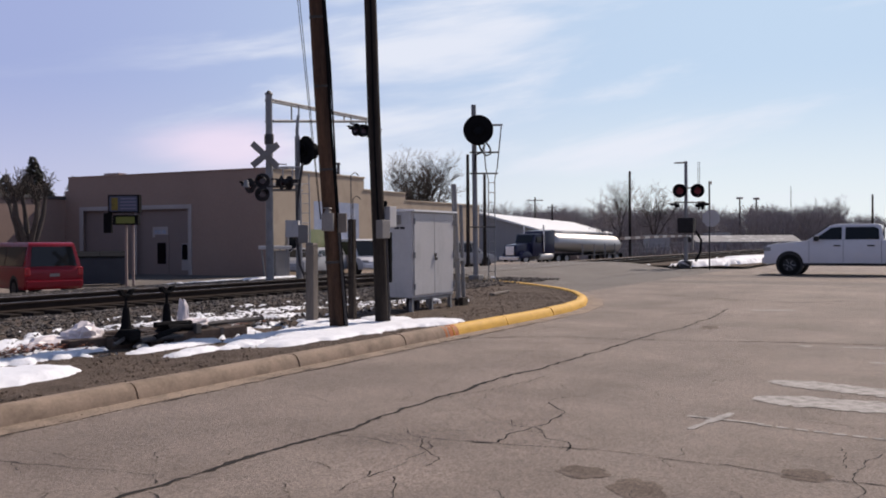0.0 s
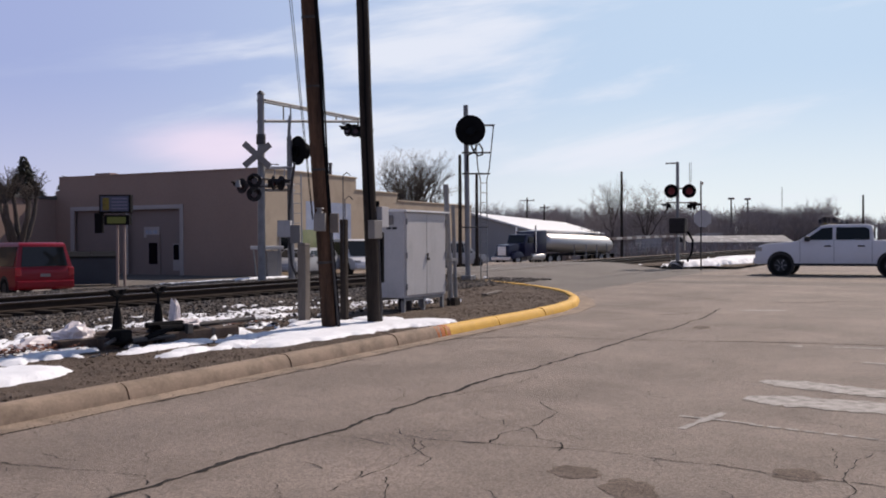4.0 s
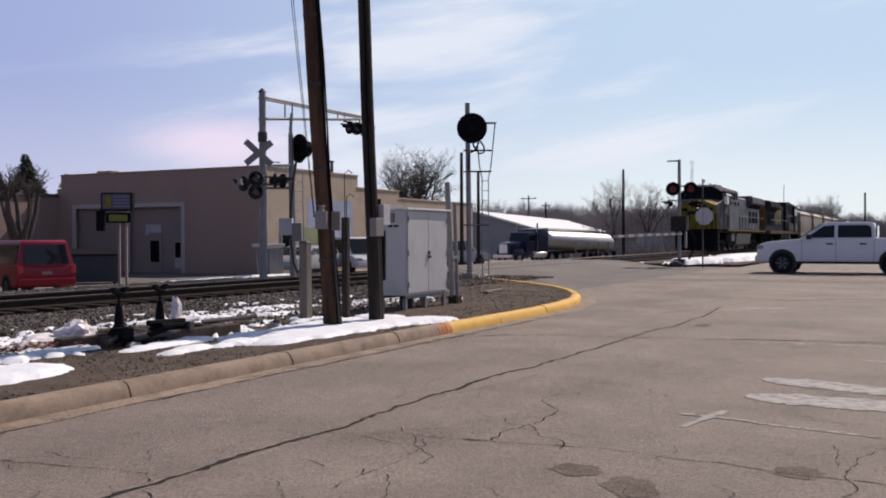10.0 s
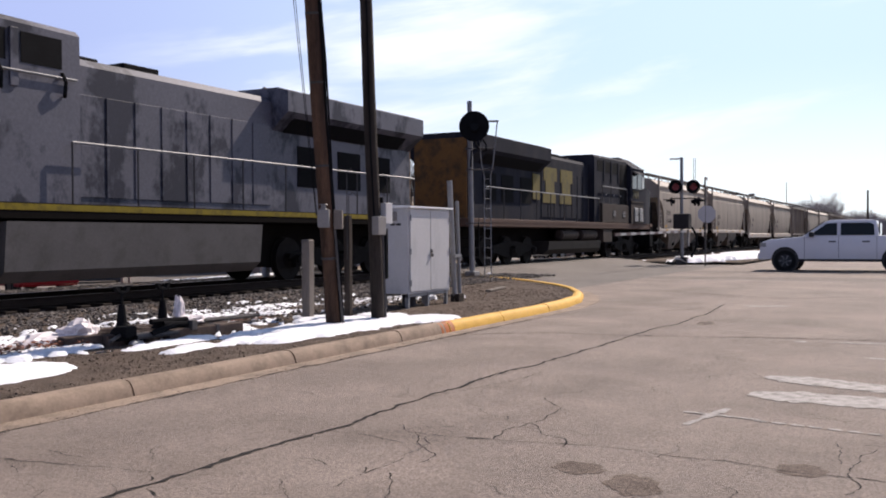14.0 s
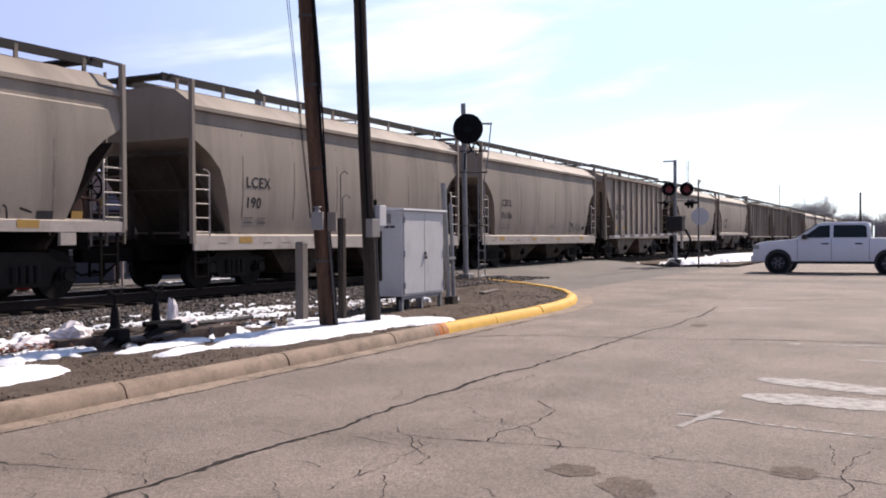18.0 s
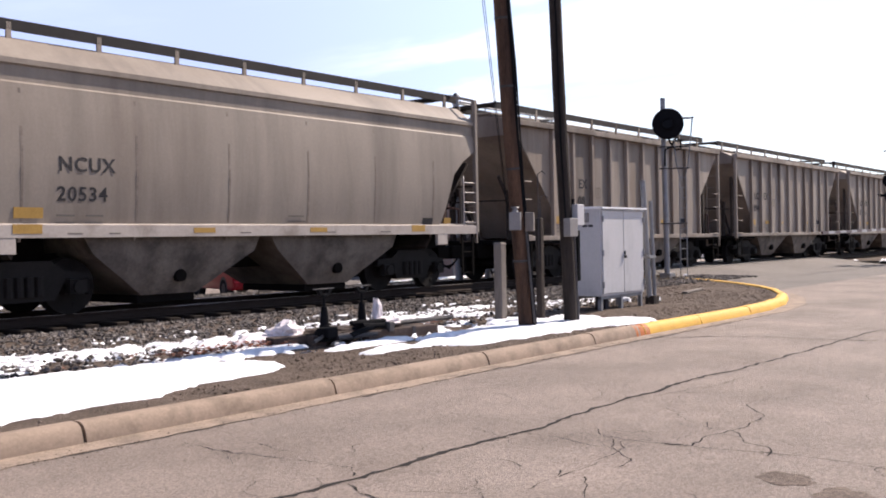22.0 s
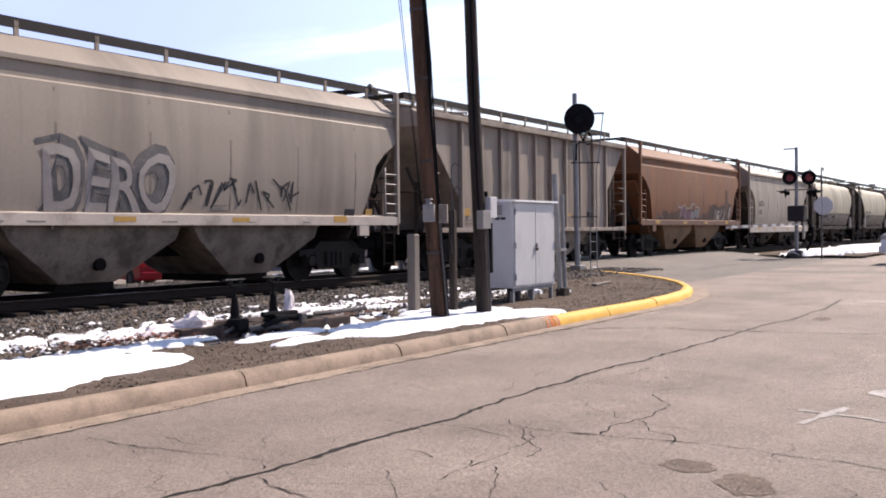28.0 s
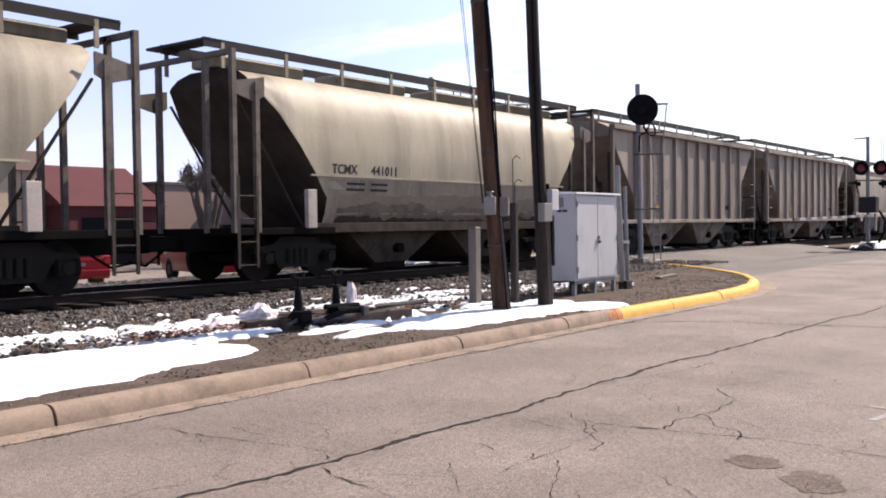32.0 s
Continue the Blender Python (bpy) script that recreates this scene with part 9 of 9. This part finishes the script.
def worn_bar(a, b, w, seed):
    """A blunt bar of old road paint with a frayed edge."""
    rg = random.Random(seed)
    d = Vector((b[0] - a[0], b[1] - a[1], 0))
    n, u = int(d.length / 0.05) + 2, d.normalized()
    v = Vector((-u.y, u.x, 0))
    s = Shape()
    up, lo = [], []
    for i in range(n + 1):
        p = Vector((a[0], a[1], 0.0045)) + u * d.length * i / n
        e = w / 2 * min(1.0, 0.35 + 4.0 * min(i, n - i) / n)
        up.append(tuple(p + v * e * rg.uniform(0.82, 1.12)))
        lo.append(tuple(p - v * e * rg.uniform(0.82, 1.12)))
    s.add(up + lo, [(i, n + 1 + i, n + 2 + i, i + 1) for i in range(n)])
    return s


for a, b, w in (((9.25, 1.36), (8.72, -0.2), 0.46), ((8.2, 1.34), (8.1, -0.3), 0.56), ((18.25, 3.08), (18.6, 2.28), 0.22), ((12.42, 1.5), (12.44, 1.34), 0.13), ((12.47, 1.08), (12.6, 0.2), 0.09), ((11.07, 0.63), (10.98, 0.0), 0.10)):
    part("paint_bar", worn_bar(a, b, w, 6 + int(10 * w)), WORNPAINT, road, "worn bar of old white paint")
part("paint_cross", ribbon([(6.66, 1.52), (7.42, 1.37)], 0.09, 11, 0.0045, 0.005), WORNPAINT, road, "worn white cross mark")
part("paint_cross", ribbon([(7.15, 1.64), (7.10, 1.36), (7.05, 1.08)], 0.09, 14, 0.0055, 0.006), WORNPAINT, road, "worn white cross mark")
for k in range(15):
    y = 1.12 - 0.125 * k
    x = 7.02 - 0.20 * (1.12 - y)
    part("paint_dash", worn_bar((x, y), (x - 0.018, y - 0.10), 0.045, 60 + k), WORNPAINT, road)
# darker wheel lanes of the crossing street
for x0, x1 in ((29.0, 31.0), (34.0, 36.2)):
    part("lane_wear", Shape().add([(x0, -40, 0.002), (x1, -40, 0.002), (x1, 7.9, 0.002), (x0, 7.9, 0.002)], [(0, 1, 2, 3)]), PATCH, road, "darker worn wheel lane")


# ---- snow, lying in patches ----
def snow(name, label, x0, x1, y0, y1, step, blobs, seed, thick=0.09, rough=0.5, gap=0.0):
    """Snow where soft blobs (x, y, rx, ry, turn, strength) rise above a rough threshold."""
    nx, ny = int((x1 - x0) / step), int((y1 - y0) / step)
    H = np.zeros((nx + 1, ny + 1))
    for i in range(nx + 1):
        for j in range(ny + 1):
            x, y = x0 + i * step, y0 + j * step
            h = -0.55
            for bx, by, rx, ry, tn, st in blobs:
                c, s_ = math.cos(tn), math.sin(tn)
                u, v = ((x - bx) * c + (y - by) * s_) / rx, (-(x - bx) * s_ + (y - by) * c) / ry
                q = u * u + v * v
                if q < 4:
                    h = max(h, st * (1 - q))
            h += rough * 0.5 * fbm(x + seed, y, 1.6, 5) + gap * (fbm(x - seed, y * 1.3, 4.2, 4))
            H[i, j] = h
    S = Shape()
    idx = {}
    for i in range(nx):
        for j in range(ny):
            q = [(i, j), (i + 1, j), (i + 1, j + 1), (i, j + 1)]
            if max(H[a] for a in q) <= 0:
                continue
            face = []
            for a in q:
                if a not in idx:
                    idx[a] = len(S.v)
                    x, y = x0 + a[0] * step, y0 + a[1] * step
                    h = H[a]
                    z = verge_z(x, y) + (min(thick, thick * 1.6 * h ** 0.55) + 0.012 * fbm(x, y, 5.0) if h > 0 else -0.02 + 0.02 * max(-1, h))
                    S.v.append((x, y, z + 0.006))
                face.append(idx[a])
            S.f.append(face)
            S.s.append(True)
            S.mi.append(0)
    me = S.mesh(name, SNOW, False)
    return tagged(new(name, me), label, "snow", kind="stuff")


snow("snow_bank", "bright melting snow bank round the poles", 6.2, 13.2, 6.15, 8.7, 0.05,
     [(8.3, 7.78, 1.0, 0.12, 0.05, 0.35), (9.8, 7.55, 0.7, 0.22, -0.1, 0.55), (10.7, 7.0, 2.0, 0.5, 0.07, 1.0), (12.0, 6.75, 1.0, 0.45, -0.3, 1.0), (11.0, 7.4, 1.2, 0.5, 0.1, 1.0), (11.7, 8.0, 0.6, 0.35, 0.2, 0.7), (12.6, 7.5, 0.5, 0.35, 0.2, 0.5), (8.7, 7.2, 1.2, 0.16, 0.02, 0.5), (9.6, 6.85, 0.9, 0.3, 0.05, 0.8)], 2.0, 0.04, 0.75, 0.35)
snow("snow_field", "wide sheet of bright snow beside the kerb", -6.0, 7.0, 6.3, 9.0, 0.06,
     [(3.6, 7.5, 2.6, 0.95, 0.08, 1.3), (-1.5, 7.6, 4.5, 1.1, 0.0, 1.4), (5.6, 7.25, 0.9, 0.42, 0.1, 0.8)], 5.0, 0.07, 0.5, 0.16)
snow("snow_patches", "patchy snow with gravel showing through", -4.0, 12.0, 7.8, 11.2, 0.05,
     [(7.0, 8.45, 0.9, 0.4, 0.1, 0.8), (7.6, 9.5, 1.1, 0.55, -0.2, 0.9), (5.0, 9.9, 2.6, 0.45, -0.1, 0.55), (1.5, 9.8, 3.0, 0.6, 0, 0.6), (8.2, 8.75, 0.9, 0.3, -0.3, 0.6), (10.9, 9.9, 1.2, 0.35, -0.2, 0.5), (9.8, 8.4, 0.9, 0.22, -0.2, 0.6), (-2.5, 9.6, 2.5, 0.7, 0, 0.7)], 9.0, 0.04, 0.9, 1.15)
snow("snow_patches", "small leftover snow patches on the ballast", 10.5, 17.5, 8.8, 11.4, 0.05,
     [(13.3, 10.2, 1.0, 0.3, -0.1, 0.6), (12.2, 9.4, 0.7, 0.25, -0.2, 0.5), (15.8, 9.6, 0.5, 0.2, 0, 0.4), (16.6, 9.3, 0.35, 0.18, 0, 0.5), (14.4, 8.7, 0.5, 0.2, 0, 0.4)], 12.0, 0.035, 0.7, 1.1)
snow("snow_patches", "thin snow along the far side of the track", -4.0, 27.0, 18.2, 23.0, 0.14,
     [(6, 19.8, 6, 0.8, 0.0, 0.7), (14, 20.6, 5, 0.7, 0.0, 0.6), (22.5, 19.6, 2.5, 0.5, 0, 0.6), (24.5, 18.9, 1.6, 0.4, 0, 0.6)], 15.0, 0.06, 0.5, 0.25)
snow("snow_bank", "dirty ploughed snow heap beside the crossing gate", 43.0, 64.0, 7.3, 12.6, 0.12,
     [(46.0, 9.6, 3.0, 0.8, -0.18, 1.2), (50.5, 9.0, 3.5, 0.9, -0.1, 1.1), (57, 9.4, 5, 1.2, 0.0, 1.0)], 21.0, 0.24, 0.8, 0.5)
# stones and twigs that poke through the thin snow
stones("scattered_stones", 4200, (-4, 17.5), (8.35, 11.2), (0.012, 0.045), STONE, "loose stones poking through the thin snow", 8, lambda a, b: verge_z(a, b) + 0.022)
s = Shape()
rg = random.Random(44)
for k in range(260):
    x, y = rg.uniform(-3, 13), rg.uniform(8.4, 9.9)
    a, L = rg.uniform(0, 3.14), rg.uniform(0.08, 0.3)
    z = verge_z(x, y) + rg.uniform(0.03, 0.06)
    s.cyl((x, y, z), (x + L * math.cos(a), y + L * math.sin(a) * 0.6, z + rg.uniform(-0.01, 0.03)), 0.005, 0.003, 4, False)
tagged(new("twigs", s.mesh("twigs", TIMBER, False)), "dark twigs and splinters lying in the thin snow", "twigs", kind="stuff")
# litter, leaves and small stones
LEAF = surf("dead_leaf", (0.16, 0.06, 0.035), 0.9, 0, 0.3, 6, 30, 0.1)
s = Shape()
rg = random.Random(31)
for k in range(560):
    x = rg.gauss(6.7, 0.5) if k < 380 else rg.gauss(10.4, 0.4)
    y = rg.gauss(8.55, 0.13) if k < 380 else rg.gauss(8.75, 0.12)
    z = verge_z(x, y) + rg.uniform(0.04, 0.1)
    a = rg.uniform(0, 6.28)
    u, v = Vector((math.cos(a), math.sin(a), rg.uniform(-0.4, 0.4))) * 0.035, Vector((-math.sin(a), math.cos(a), rg.uniform(-0.4, 0.4))) * 0.022
    c = Vector((x, y, z))
    s.add([(c - u)[:], (c - v)[:], (c + u)[:], (c + v)[:]], [(0, 1, 2, 3)])
tagged(new("leaf_litter", s.mesh("leaf_litter", LEAF, False)), "scattered red-brown dead leaves and litter", "litter", kind="stuff")
for x, y, sd in ((27.0, 12.2, 1), (26.7, 12.5, 2), (16.3, 8.6, 3), (16.9, 8.3, 4)):
    rag("snow_clump", "small clump of leftover snow", x, y, 0.13, 0.14, 0.12, 0.07, sd, SNOW)["category"] = "snow"
t = thing("plank", "pale weathered plank lying on the gravel", "plank", pose(19.6, 8.7, 0.14, 0, 0, 10))
part("board", Shape().box(-0.7, -0.06, -0.01, 0.7, 0.06, 0.03, 0.006), POSTGREY, t)
# dry grass tufts
s = Shape()
rg = random.Random(12)
for k in range(620):
    x, y = rg.choice(((25.3, 12.4), (24.6, 11.8), (26.4, 13.0), (19.5, 20.5), (21.5, 20.0), (16, 8.4)))
    x, y = x + rg.gauss(0, 0.45), y + rg.gauss(0, 0.3)
    if y < kerb_y(x) + 0.25:
        continue
    p = Vector((x, y, verge_z(x, y) - 0.02))
    e = p + Vector((rg.uniform(-0.12, 0.12), rg.uniform(-0.12, 0.12), rg.uniform(0.06, 0.3)))
    u = Vector((rg.uniform(-1, 1), rg.uniform(-1, 1), 0)).normalized() * 0.006
    s.add([(p - u)[:], (p + u)[:], e[:]], [(0, 1, 2)])
tagged(new("dry_grass", s.mesh("dry_grass", surf("dry_grass", (0.24, 0.18, 0.11), 0.9, 0, 0.3, 4, 20, 0.0), False)), "tufts of dry winter grass", "grass", kind="stuff")
# crumbs of asphalt and dead leaves along the gutter and behind the kerb
s = Shape()
rg = random.Random(61)
for k in range(620):
    x = rg.uniform(1.5, 16.0)
    y = kerb_y(x) + (rg.gauss(-0.29, 0.09) if k % 3 else rg.uniform(0.17, 0.3))
    z = 0.006 if k % 3 else verge_z(x, y) + 0.012
    a, r = rg.uniform(0, 6.28), rg.uniform(0.004, 0.013)
    u, v = Vector((math.cos(a), math.sin(a), 0)) * r, Vector((-math.sin(a), math.cos(a), 0)) * r * 0.6
    c = Vector((x, y, z))
    s.add([(c - u)[:], (c - v)[:], (c + u)[:], (c + v)[:], (c + Vector((0, 0, r * 0.6)))[:]], [(0, 1, 4), (1, 2, 4), (2, 3, 4), (3, 0, 4)])
tagged(new("gutter_debris", s.mesh("gutter_debris", TIMBER, False)), "dark crumbs and leaf bits along the gutter", "litter", kind="stuff")


# ---- what moves ----
def motions():
    # it comes on a little faster while still far off
    early = lambda t: 0.8 * max(0.0, 10.6 - t)
    for ob, s0, turn in TRAIN:
        walk(ob, [(t, pose(s0 - SPEED * (t - T0) + early(t) - (0.2 if t == 20 else 0), TRACK_Y, RAIL_Z, 0, 0, turn)) for t in range(0, 33)])


motions()
